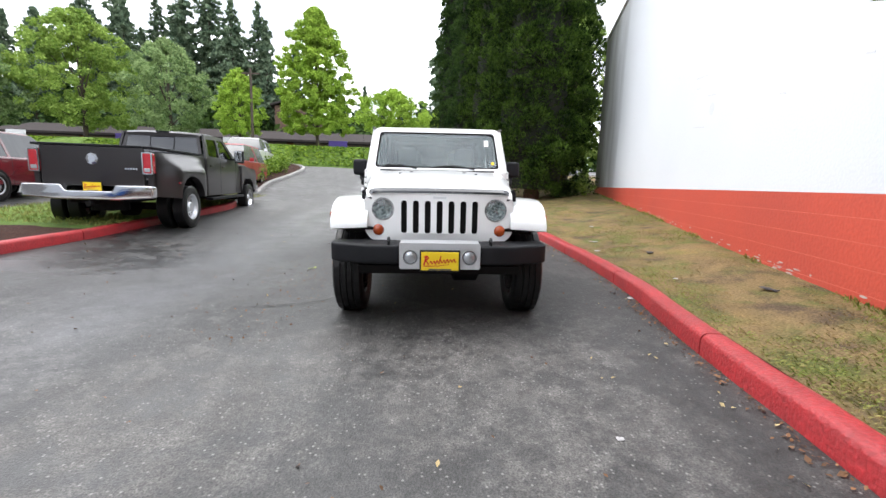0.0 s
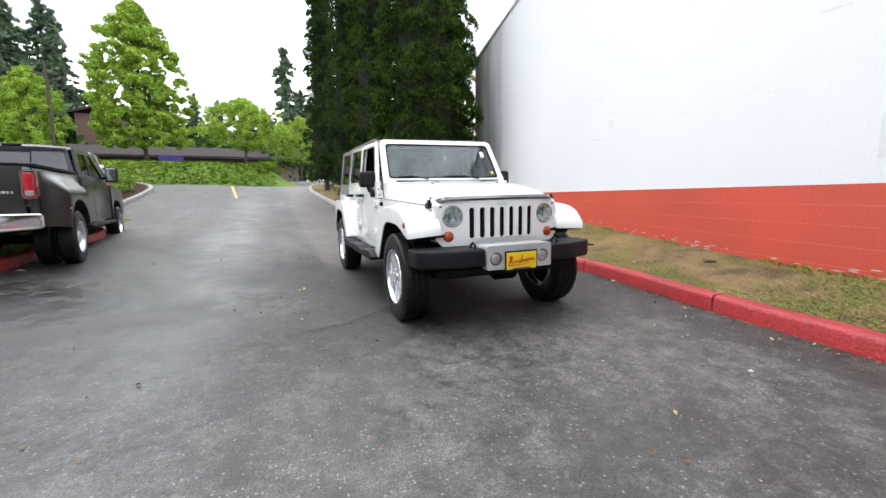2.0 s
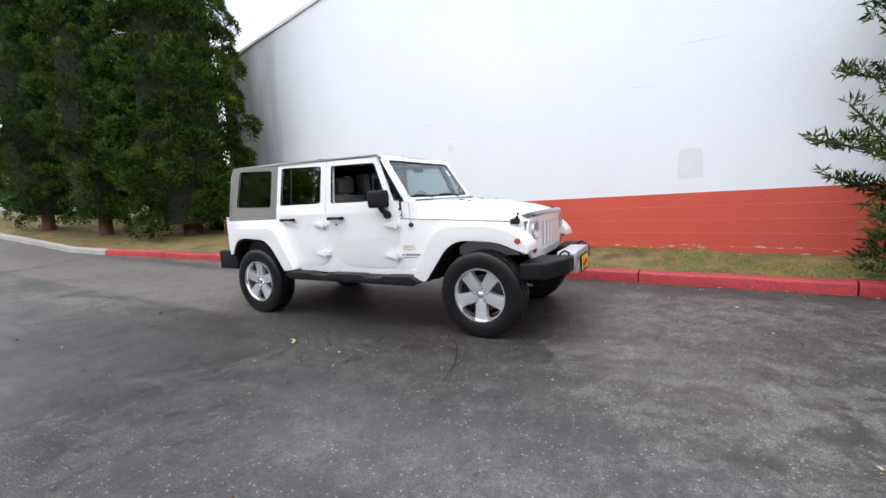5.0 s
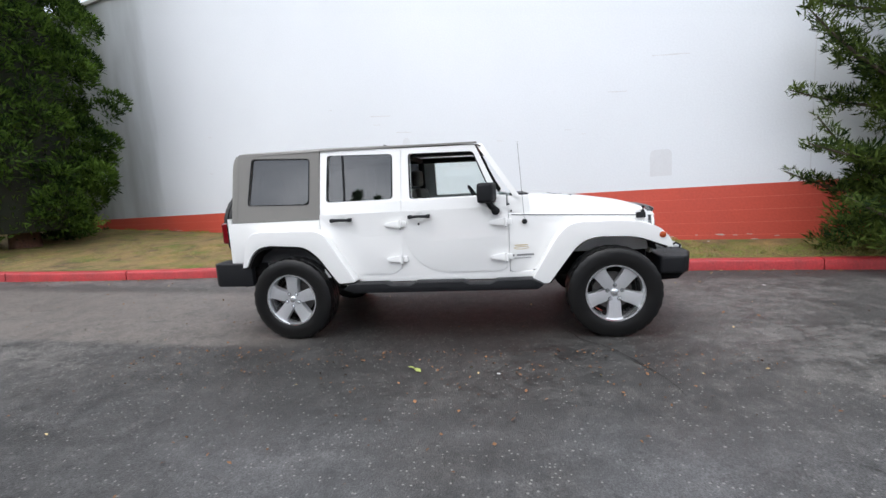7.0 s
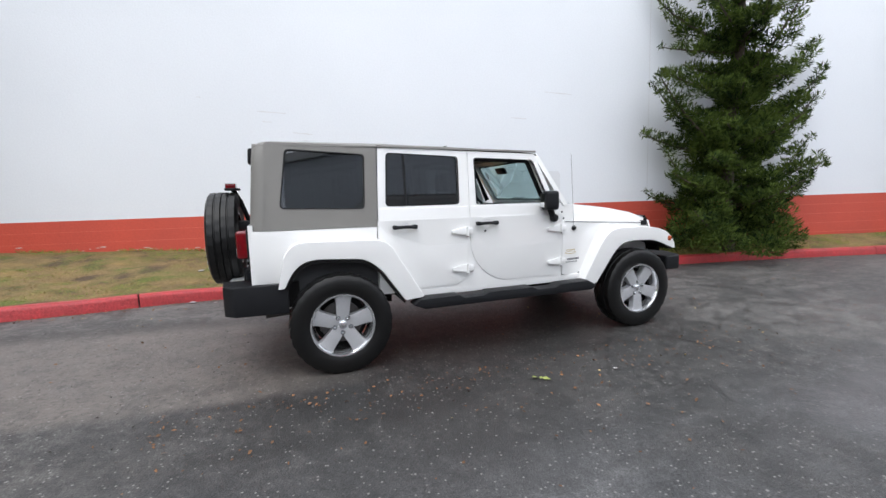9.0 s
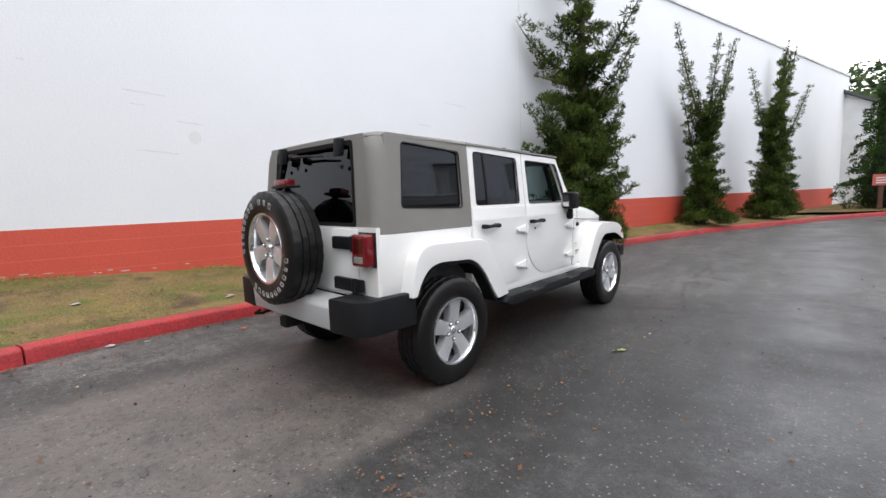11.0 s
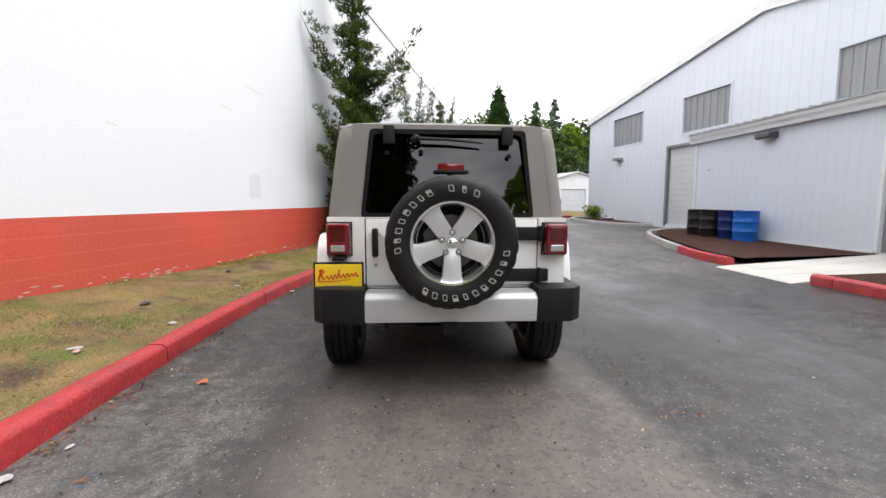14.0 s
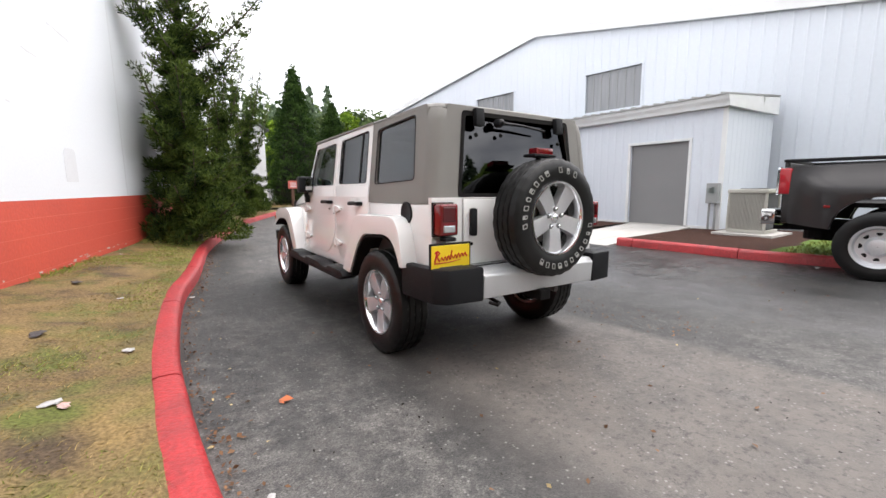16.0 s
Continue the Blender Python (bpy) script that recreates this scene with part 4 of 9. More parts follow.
        skin = lambda c: (c.x * (1 - 0.19 * max(0, 0.885 - c.y)), c.y, c.z)
        bd = bmesh.new()
        for i in range(11):
            if i != 8:
                box(*sorted((s * 0.788, s * 0.7925)), 0.675 + i * 0.019, 0.689 + i * 0.019, 0.728, 0.745, 0, 1, bd)
        for i in range(9):
            box(*sorted((s * 0.788, s * 0.7925)), 0.70 + i * 0.017, 0.711 + i * 0.017, 0.706, 0.714, 0, 1, bd)
        part("name_marking", bent(bd, skin), M_DARKINK, car, "dark bars of model writing")
        gd = panel(ring_like(0.782, 0.800, 0.066, 0.014), [ring_like(0.782, 0.800, 0.058, 0.009)], "x", *sorted((s * 0.788, s * 0.7925)))
        box(*sorted((s * 0.788, s * 0.7925)), 0.725, 0.840, 0.822, 0.829, 0, 1, gd)
        part("trim_badge", bent(gd, skin), M_GOLDINK, car, "thin gold oval badge")
        for z in (1.26, 1.19, 1.13):
            part("hinge_bolt", lathe([(s * 0.765, 0.009), (s * 0.775, 0.007), (s * 0.775, 0.001)], "x", 8, (0, 0.86 + (z - 1.13) * 0.35, z), cap=True), M_DARK, car)

    # rear of the tub
    part("rear_panel", panel([(-0.785, 0.72), (-0.785, 1.185), (0.785, 1.185), (0.785, 0.72)], [[(-0.60, 0.73), (-0.60, 1.178), (0.545, 1.178), (0.545, 0.73)]], "y", 3.545, 3.578), M_WHITE, car)
    gate = part("tailgate", box(-0.592, 0.537, 3.55, 3.588, 0.735, 1.175, 0.010), M_WHITE, car, smooth=40)
    part("tailgate_handle", box(0.455, 0.495, 3.588, 3.635, 0.93, 1.115, 0.014), M_BLACK, gate, "black upright tailgate handle", smooth=40)
    part("tailgate_cup", lathe([(3.589, 0.055), (3.595, 0.058), (3.595, 0.050), (3.590, 0.04)], "y", 24, (0.475, 0, 1.04)), M_WHITE, gate, smooth=40)
    part("tailgate_lock", lathe([(3.588, 0.012), (3.594, 0.011), (3.594, 0.001)], "y", 10, (0.475, 0, 0.875), cap=True), M_CHROME, gate)
    for z in (1.082, 0.806):
        hb = box(-0.665, -0.36, 3.588, 3.625, z - 0.043, z + 0.043, 0.012)
        tube([(-0.60, 3.628, z - 0.05), (-0.60, 3.628, z + 0.05)], 0.016, 8, hb)
        part("tailgate_hinge", hb, M_BLACK, gate, "broad black tailgate hinge", smooth=40)
    carrier = box(-0.16, 0.16, 3.588, 3.74, 0.95, 1.19, 0.02)
    part("spare_carrier", carrier, M_BLACK, gate, smooth=40)
    stalk = tube([(0.0, 3.62, 1.18), (0.0, 3.68, 1.36), (0.0, 3.735, 1.47)], 0.02, 8)
    box(-0.105, 0.105, 3.68, 3.79, 1.455, 1.475, 0.008, 2, stalk)
    bl = part("brake_light_stalk", stalk, M_BLACK, gate, smooth=40)
    part("brake_light", box(-0.078, 0.078, 3.705, 3.785, 1.472, 1.515, 0.008), M_REDLENS, bl, "red high brake light", smooth=40)
    for s in (-1, 1):
        t = part("tail_lamp", box(*sorted((s * 0.632, s * 0.775)), 3.575, 3.662, 0.945, 1.148, 0.018, 3), M_REDLENS, car, "upright red tail lamp", smooth=50)
        part("reversing_lens", box(*sorted((s * 0.660, s * 0.748)), 3.655, 3.6675, 0.968, 1.012, 0.006), M_CLEARLENS, t)
        part("lamp_core", box(*sorted((s * 0.656, s * 0.752)), 3.655, 3.6655, 1.034, 1.128, 0.008), M_REDCORE, t, "darker red lamp core")
        part("lamp_surround", panel([(s * 0.624, 0.938), (s * 0.624, 1.155), (s * 0.783, 1.155), (s * 0.783, 0.938)], [[(s * 0.630, 0.944), (s * 0.630, 1.149), (s * 0.777, 1.149), (s * 0.777, 0.944)]], "y", 3.578, 3.592), M_BLACK, t)
    lp = plate(car, 0.315, 0.175, 1, "rear_plate")
    lp.location, lp.rotation_euler = (0.70, 3.672, 0.818), (0, 0, radians(180))
    part("plate_lamp", box(0.66, 0.74, 3.60, 3.68, 0.912, 0.937, 0.008), M_BLACK, car, smooth=40)
    # fuel flap
    part("fuel_flap", lathe([(0.782, 0.076), (0.797, 0.078), (0.801, 0.068), (0.797, 0.058), (0.796, 0.002)], "x", 28, (0, 3.27, 1.078), cap=True), M_BLACK, car, "round black fuel filler", smooth=40)
    # rear bumper
    mid = [(3.60, 0.540), (3.60, 0.722), (3.765, 0.722), (3.80, 0.690), (3.79, 0.540)]
    part("rear_bumper_middle", bevel(prism(mid, "x", -0.548, 0.528), 0.012, 2), M_SILVER, car, "silver painted middle of the rear bumper", smooth=40)
    for s in (-1, 1):
        inner = 0.549 if s < 0 else 0.529
        pl = [(s * inner, 3.58), (s * inner, 3.80), (s * 0.78, 3.775), (s * 0.855, 3.70), (s * 0.872, 3.33), (s * 0.80, 3.33), (s * 0.78, 3.58)]
        part("rear_bumper_end", bevel(prism(pl, "z", 0.530, 0.752), 0.018, 2), M_BLACK, car, "black plastic bumper end", smooth=40)
    hitch = box(-0.05, 0.05, 3.45, 3.83, 0.47, 0.545, 0.01)
    part("tow_hitch", hitch, M_DARK, car)
    part("tow_hook", tube([(0.40, 3.6, 0.53), (0.40, 3.80, 0.50), (0.44, 3.83, 0.50), (0.47, 3.78, 0.51)], 0.012, 8), M_DARK, car)
    part("exhaust_pipe", tube([(-0.42, 2.6, 0.45), (-0.45, 3.3, 0.44), (-0.46, 3.52, 0.43)], 0.025, 10), M_DISC, car, smooth=50)

    # hard top
    for s in (-1, 1):
        outer = rpoly([(2.634, 1.138), (2.605, 1.775), (3.415, 1.790), (3.432, 1.775), (3.482, 1.142)], [0, 0, 0.01, 0.01, 0], 3)
        hole = rpoly([(2.735, 1.285), (2.712, 1.702), (3.285, 1.735), (3.345, 1.305)], 0.035, 4)
        q = panel(outer, [hole], "x", *sorted((s * 0.745, s * 0.792)))
        hp = part("hard_top_side", bent(q, side_lean), M_GREY_TOP, car, smooth=30)
        part("quarter_pane", bent(prism(hole, "x", s * 0.773, s * 0.777), side_lean), M_TINT, hp, "dark tinted quarter glass")
        rim2 = [(p[0] + (p[0] - 3.02) * 0.03, p[1] + (p[1] - 1.51) * 0.03) for p in hole]
        part("pane_seal", bent(panel(rim2, [hole], "x", *sorted((s * 0.785, s * 0.7945))), side_lean), M_BLACK, hp)
        part("rain_gutter", bent(box(*sorted((s * 0.775, s * 0.80)), 1.14, 2.60, 1.737, 1.752), lambda c: (side_lean(c)[0], c.y, c.z + 0.027 * (c.y - 1.14) / 1.46)), M_GREY_TOP, car)
    for s in (-1, 1):
        rings = []
        for z in (1.142, 1.25, 1.40, 1.55, 1.68, 1.745, 1.782):
            xs = 0.793 - max(z - 1.18, 0) * 0.128 - 0.02 * max(0, (z - 1.72) / 0.06)
            yr = 3.564 - (z - 1.19) * 0.075 - 0.03 * max(0, (z - 1.72) / 0.06) ** 2
            arc = [(s * (xs - 0.088 + 0.088 * math.cos(a)), yr - 0.088 + 0.088 * math.sin(a), z) for a in [math.pi / 2 * k / 7 for k in range(8)]]
            rings.append([(s * xs, yr - 0.10, z)] + arc + [(s * (xs - 0.10), yr, z), (s * (xs - 0.10), yr - 0.04, z), (s * (xs - 0.05), yr - 0.10, z)])
        part("hard_top_corner", loft(rings), M_GREY_TOP, car, smooth=35)
    rings = []
    for y, zt, hw in ((1.095, 1.726, 0.668), (1.13, 1.741, 0.686), (1.30, 1.760, 0.698), (2.0, 1.784, 0.708), (2.60, 1.799, 0.712), (3.38, 1.803, 0.706), (3.44, 1.800, 0.692), (3.475, 1.792, 0.668), (3.506, 1.774, 0.632)):
        base = 1.735 + 0.033 * min(max((y - 1.1) / 1.5, 0), 1)
        base = min(base, zt - 0.012)
        ring = [(-hw - 0.012, y, base), (-hw, y, zt - 0.022), (-hw + 0.035, y, zt - 0.004)]
        ring += [(hw * (i / 4), y, zt + 0.010 * (1 - (i / 4) ** 2)) for i in range(-3, 4)]
        ring += [(hw - 0.035, y, zt - 0.004), (hw, y, zt - 0.022), (hw + 0.012, y, base), (0.0, y, base - 0.01)]
        rings.append(ring)
    roof = part("hard_top_roof", loft(rings), M_GREY_TOP, car, smooth=35)
    for s in (-1, 1):
        part("roof_seam", box(*sorted((s * 0.03, s * 0.672)), 1.985, 1.997, 1.782, 1.7885, 0), M_DARK, roof)
    # rear hatch frame leans forward with the side
    def hatch(c):
        return (c.x, c.y - (c.z - 1.19) * 0.075, c.z)
    fr = panel(rpoly([(-0.705, 1.165), (-0.618, 1.785), (0.618, 1.785), (0.705, 1.165)], [0, 0.01, 0.01, 0], 3),
               [rpoly([(-0.565, 1.195), (-0.505, 1.745), (0.505, 1.745), (0.565, 1.195)], 0.04, 4)], "y", 3.515, 3.562)
    part("hard_top_rear", bent(fr, hatch), M_GREY_TOP, car, smooth=30)
    hg = part("hatch_glass", bent(prism(rpoly([(-0.562, 1.188), (-0.502, 1.748), (0.502, 1.748), (0.562, 1.188)], 0.03, 4), "y", 3.556, 3.563), lambda c: (c.x, c.y - (c.z - 1.19) * 0.15, c.z)), M_HATCH, car, "dark tinted rear glass")
    edge = panel(rpoly([(-0.570, 1.182), (-0.510, 1.755), (0.510, 1.755), (0.570, 1.182)], 0.03, 4), [rpoly([(-0.540, 1.212), (-0.482, 1.725), (0.482, 1.725), (0.540, 1.212)], 0.03, 4)], "y", 3.5645, 3.566)
    part("glass_border", bent(edge, hatch), M_DARK, hg)
    for s in (-1, 1):
        part("glass_hinge", bent(box(s * 0.385 - 0.036, s * 0.385 + 0.036, 3.56, 3.605, 1.655, 1.775, 0.012), hatch), M_BLACK, hg, smooth=40)
    wp = tube([(0.21, 3.60, 1.69), (0.0, 3.60, 1.685), (-0.22, 3.597, 1.665)], 0.013, 6, None, 0.007)
    lathe([(3.555, 0.03), (3.61, 0.026), (3.62, 0.01)], "y", 14, (0.21, 0, 1.69), wp)
    part("rear_wiper", bent(wp, lambda c: (c.x, c.y - (c.z - 1.19) * 0.065, c.z)), M_BLACK, hg, smooth=40)
    for x, z in ((0.40, 1.60), (0.18, 1.61), (-0.40, 1.585)):
        part("glass_knob", bent(lathe([(3.563, 0.016), (3.572, 0.012), (3.572, 0.001)], "y", 12, (x, 0, z), cap=True), hatch), M_DARK, hg)

    # windscreen
    def rake(c):
        return (c.x, c.y + (c.z - 1.27) * 0.66, c.z)
    wo = rpoly([(-0.726, 1.250), (-0.682, 1.742), (0.682, 1.742), (0.726, 1.250)], [0, 0.06, 0.06, 0], 4)
    wi = rpoly([(-0.665, 1.298), (-0.632, 1.694), (0.632, 1.694), (0.665, 1.298)], 0.04, 4)
    part("windscreen_frame", bent(panel(wo, [wi], "y", 0.79, 0.845), rake), M_WHITE, car, smooth=35)
    ws = part("windscreen", bent(prism(wi, "y", 0.806, 0.811), rake), M_WSHIELD, car, "clear windscreen with a small sticker")
    part("screen_border", bent(panel(wi, [rpoly([(-0.645, 1.314), (-0.614, 1.678), (0.614, 1.678), (0.645, 1.314)], 0.05, 4)], "y", 0.8035, 0.8045), rake), M_DARK, ws)
    part("sticker", bent(box(0.515, 0.565, 0.8015, 0.8025, 1.545, 1.615), rake), M_TRIM, ws, "pale paper sticker")
    part("yellow_tag", bent(lathe([(0.800, 0.018), (0.798, 0.001)], "y", 12, (0.60, 0, 1.36), cap=True), rake), M_YELLOW, ws)
    for x0, x1 in ((-0.22, -0.56), (0.40, -0.02)):
        wb = tube([(x0, 0.792, 1.290), ((x0 + x1) / 2, 0.796, 1.325), (x1, 0.797, 1.318)], 0.009, 6)
        part("wiper", bent(wb, rake), M_BLACK, ws)
    part("screen_mirror", bent(box(-0.10, 0.10, 0.87, 0.90, 1.58, 1.645, 0.02), rake), M_BLACK, ws, smooth=40)

    # bonnet
    rings = []
    for y, zt, hw, zs in ((0.845, 1.268, 0.712, 1.100), (0.60, 1.252, 0.700, 1.086), (0.20, 1.212, 0.664, 1.058), (-0.12, 1.158, 0.628, 1.038), (-0.30, 1.106, 0.602, 1.022), (-0.365, 1.070, 0.590, 1.030), (-0.385, 1.035, 0.585, 1.022)):
        sh = (zt - zs) * 0.55 + zs
        ring = [(-hw, y, zs), (-hw + 0.006, y, sh), (-hw + 0.035, y, zt - 0.022), (-hw + 0.09, y, zt - 0.008)]
        ring += [(hw * t, y, zt + 0.012 * (1 - t * t)) for t in (-0.5, -0.2, 0.2, 0.5)]
        ring += [(hw - 0.09, y, zt - 0.008), (hw - 0.035, y, zt - 0.022), (hw - 0.006, y, sh), (hw, y, zs), (0, y, zs)]
        rings.append(ring)
    hood = part("bonnet", loft(rings), M_WHITE, car, smooth=40)
    for s in (-1, 1):
        seam = [(s * (0.7905 * (1 - 0.19 * (0.885 - y))), y, 1.098 - 0.060 * (0.86 - y)) for y in (0.86, 0.6, 0.3, 0.0, -0.25)]
        part("bonnet_seam", tube(seam, 0.0035, 6), M_DARK, hood)
    cw = box(-0.715, 0.715, 0.70, 0.89, 1.10, 1.262, 0.01)
    part("cowl", cw, M_WHITE, car, smooth=40)
    part("cowl_grille", box(-0.60, 0.60, 0.70, 0.79, 1.262, 1.276, 0.004), M_BLACK, car)
    for s in (-1, 1):
        lt = box(*sorted((s * 0.585, s * 0.635)), -0.30, -0.22, 1.005, 1.055, 0.01)
        tube([(s * 0.615, -0.27, 1.02), (s * 0.62, -0.28, 1.07), (s * 0.60, -0.285, 1.10)], 0.016, 8, lt)
        part("bonnet_latch", lt, M_BLACK, hood, "black rubber bonnet latch", smooth=40)
        part("washer_jet", box(s * 0.26 - 0.018, s * 0.26 + 0.018, 0.42, 0.46, 1.238, 1.252, 0.005), M_BLACK, hood)
        part("rubber_stop", lathe([(1.21, 0.016), (1.236, 0.013), (1.236, 0.001)], "z", 10, (s * 0.36, 0.30, 0), cap=True), M_BLACK, hood)
    # bug shield over the bonnet's nose
    rings = []
    for i in range(-12, 13):
        t = i / 12
        x = 0.612 * math.sin(t * 1.45) / math.sin(1.45)
        back = 0.06 * t * t + 0.15 * max(0, abs(t) - 0.72) / 0.28
        drop = 0.012 * t * t + 0.048 * max(0, abs(t) - 0.72) / 0.28
        rings.append([(x, -0.434 + back, 1.068 - drop), (x, -0.430 + back, 1.086 - drop), (x, -0.392 + back, 1.108 - drop), (x, -0.386 + back, 1.101 - drop), (x, -0.418 + back, 1.082 - drop), (x, -0.424 + back, 1.068 - drop)])
    part("bug_shield", loft(rings), M_SMOKE, hood, "smoked plastic bug shield", smooth=40)

    # grille
    outer = rpoly([(-0.520, 0.668), (-0.604, 0.745), (-0.600, 1.00), (-0.545, 1.050), (-0.30, 1.062), (0.30, 1.062), (0.545, 1.050), (0.600, 1.00), (0.604, 0.745), (0.520, 0.668)], [0.06, 0.08, 0.1, 0.06, 0.1, 0.1, 0.06, 0.1, 0.08, 0.06], 5)
    holes = []
    for i in range(7):
        x = (i - 3) * 0.0945
        holes.append(rpoly([(x - 0.0235, 0.748), (x - 0.0235, 1.008), (x + 0.0235, 1.008), (x + 0.0235, 0.748)], 0.022, 4))
    for s in (-1, 1):
        holes.append([(s * 0.4535 + p[0], 0.937 + p[1]) for p in ring_of(28, 0.092)])
        holes.append([(s * 0.490 + p[0], 0.770 + p[1]) for p in ring_of(20, 0.046)])
    def bow(c):
        return (c.x, c.y + 0.16 * c.x * c.x + 0.04 * max(0, 0.80 - c.z), c.z)
    gr = part("grille", bent(panel(outer, holes, "y", -0.432, -0.416), bow), M_WHITE, car, "white seven-slot grille", smooth=35)
    part("grille_back", bent(box(-0.345, 0.345, -0.398, -0.35, 0.70, 1.03), bow), M_DARK, gr)
    part("grille_badge", box(-0.052, 0.052, -0.4345, -0.431, 1.026, 1.044, 0.004), M_TRIM, gr)
    for s in (-1, 1):
        hl = lathe([(-0.36, 0.088), (-0.425, 0.090), (-0.437, 0.086), (-0.437, 0.078), (-0.425, 0.074)], "y", 32, (s * 0.4535, 0.033, 0.937))
        h = part("headlamp", hl, M_LAMPSILVER, gr, "round clear headlamp", smooth=50)
        bowl = lathe([(-0.425, 0.078), (-0.405, 0.070), (-0.38, 0.050), (-0.365, 0.024), (-0.362, 0.002)], "y", 16, (s * 0.4535, 0.033, 0.937))
        part("reflector", bowl, M_LAMPSILVER, h)
        part("bulb_shield", lathe([(-0.375, 0.014), (-0.405, 0.015), (-0.412, 0.010), (-0.414, 0.001)], "y", 16, (s * 0.4535, 0.033, 0.937), cap=True), M_LAMPSILVER, h, smooth=50)
        part("lamp_lens", lathe([(-0.430, 0.084), (-0.444, 0.062), (-0.450, 0.03), (-0.451, 0.001)], "y", 32, (s * 0.4535, 0.033, 0.937), cap=True), M_GLASS, h, "clear glass lens", smooth=50)
        tl = lathe([(-0.39, 0.045), (-0.435, 0.044), (-0.446, 0.034), (-0.449, 0.001)], "y", 24, (s * 0.490, 0.040, 0.770), cap=True)
        part("turn_signal", tl, M_AMBER, gr, "round amber turn signal", smooth=50)

    for s in (-1, 1):
        part("nose_side", bent(box(*sorted((s * 0.50, s * 0.596)), -0.335, 0.32, 0.72, 1.030, 0.02), lambda c: (c.x * (1 + 0.06 * max(0, c.y)), c.y, c.z)), M_WHITE, car, smooth=40)
    # front bumper
    for s in (-1, 1):
        pl = [(s * 0.301, -0.40), (s * 0.301, -0.705), (s * 0.56, -0.690), (s * 0.62, -0.655), (s * 0.78, -0.600), (s * 0.838, -0.545), (s * 0.845, -0.36), (s * 0.70, -0.36)]
        part("front_bumper_end", bevel(prism(pl, "z", 0.545, 0.690), 0.022, 3), M_BLACK, car, "black plastic bumper end", smooth=40)
        hk = tube([(s * 0.385, -0.60, 0.675), (s * 0.385, -0.60, 0.715), (s * 0.385, -0.64, 0.738), (s * 0.385, -0.68, 0.718), (s * 0.385, -0.67, 0.680)], 0.010, 8)
        part("tow_hook", hk, M_BLACK, car, smooth=40)
    outer = rpoly([(-0.300, 0.518), (-0.300, 0.712), (0.300, 0.712), (0.300, 0.518)], 0.015, 3)
    fh = [[(s * 0.2185 + p[0], 0.605 + p[1]) for p in ring_of(24, 0.056)] for s in (-1, 1)]
    ap = panel(outer, fh, "y", -0.722, -0.55)
    part("front_bumper_middle", ap, M_SILVER, car, "silver bumper centre holding fog lamps", smooth=35)
    for s in (-1, 1):
        fg = lathe([(-0.62, 0.054), (-0.70, 0.055), (-0.714, 0.050), (-0.714, 0.045)], "y", 24, (s * 0.2185, 0, 0.605))
        fo = part("fog_lamp", fg, M_CHROME, car, "small round fog lamp", smooth=50)
        part("lamp_lens", lathe([(-0.705, 0.048), (-0.716, 0.03), (-0.719, 0.001)], "y", 20, (s * 0.2185, 0, 0.605), cap=True), M_CLEARLENS, fo, smooth=50)
    part("air_dam", bevel(prism([(-0.66, 0.530), (-0.40, 0.530), (-0.40, 0.44), (-0.58, 0.45)], "x", -0.62, 0.62), 0.01), M_DARK, car)
    fp = plate(car, 0.30, 0.165, -1, "front_plate")
    fp.location = (0.0, -0.742, 0.582)

    # under the car
    ub = box(-0.50, 0.50, -0.35, 3.45, 0.50, 0.60, 0.02)
    box(-0.76, 0.76, 0.60, 2.40, 0.52, 0.60, 0, 1, ub)
    box(-0.74, 0.74, 3.25, 3.56, 0.56, 0.74, 0, 1, ub)
    part("chassis", ub, M_DARK, car)
    for y in (0.0, 2.947):
        ax = tube([(-0.72, y, 0.40), (0.72, y, 0.40)], 0.045, 10)
        lathe([(-0.14, 0.05), (-0.1, 0.13), (0.1, 0.13), (0.14, 0.05)], "x", 14, (0.10 if y else 0.25, y, 0.40), ax)
        part("axle", ax, M_DARK, car, smooth=50)
        for s in (-1, 1):
            part("damper", tube([(s * 0.50, y + 0.12, 0.38), (s * 0.45, y + 0.10, 0.85)], 0.035, 8), M_DARK, car)
    part("skid_plate", box(-0.35, 0.35, 0.9, 2.2, 0.42, 0.499, 0.03), M_DARK, car)

    # cabin
    dash = bevel(prism([(0.80, 1.15), (0.80, 1.265), (1.02, 1.255), (1.10, 1.20), (1.06, 0.95), (0.85, 0.80)], "x", -0.68, 0.68), 0.02, 2)
    part("dashboard", dash, M_TRIMGREY, car, smooth=40)
    whl = bmesh.new()
    for i in range(24):
        a0, a1 = 2 * math.pi * i / 24, 2 * math.pi * (i + 1) / 24
        P = [(0.36 + 0.185 * math.cos(a), 1.22 + 0.10 * math.sin(a), 1.215 + 0.155 * math.sin(a)) for a in (a0, a1)]
        tube(P, 0.014, 6, whl)
    tube([(0.36, 1.22, 1.215), (0.36, 1.06, 1.15)], 0.04, 8, whl)
    for a in (0.2, math.pi - 0.2, -math.pi / 2):
        tube([(0.36, 1.21, 1.215), (0.36 + 0.18 * math.cos(a), 1.22 + 0.10 * math.sin(a), 1.215 + 0.155 * math.sin(a))], 0.014, 6, whl)
    part("steering_wheel", whl, M_TRIMGREY, car, smooth=50)
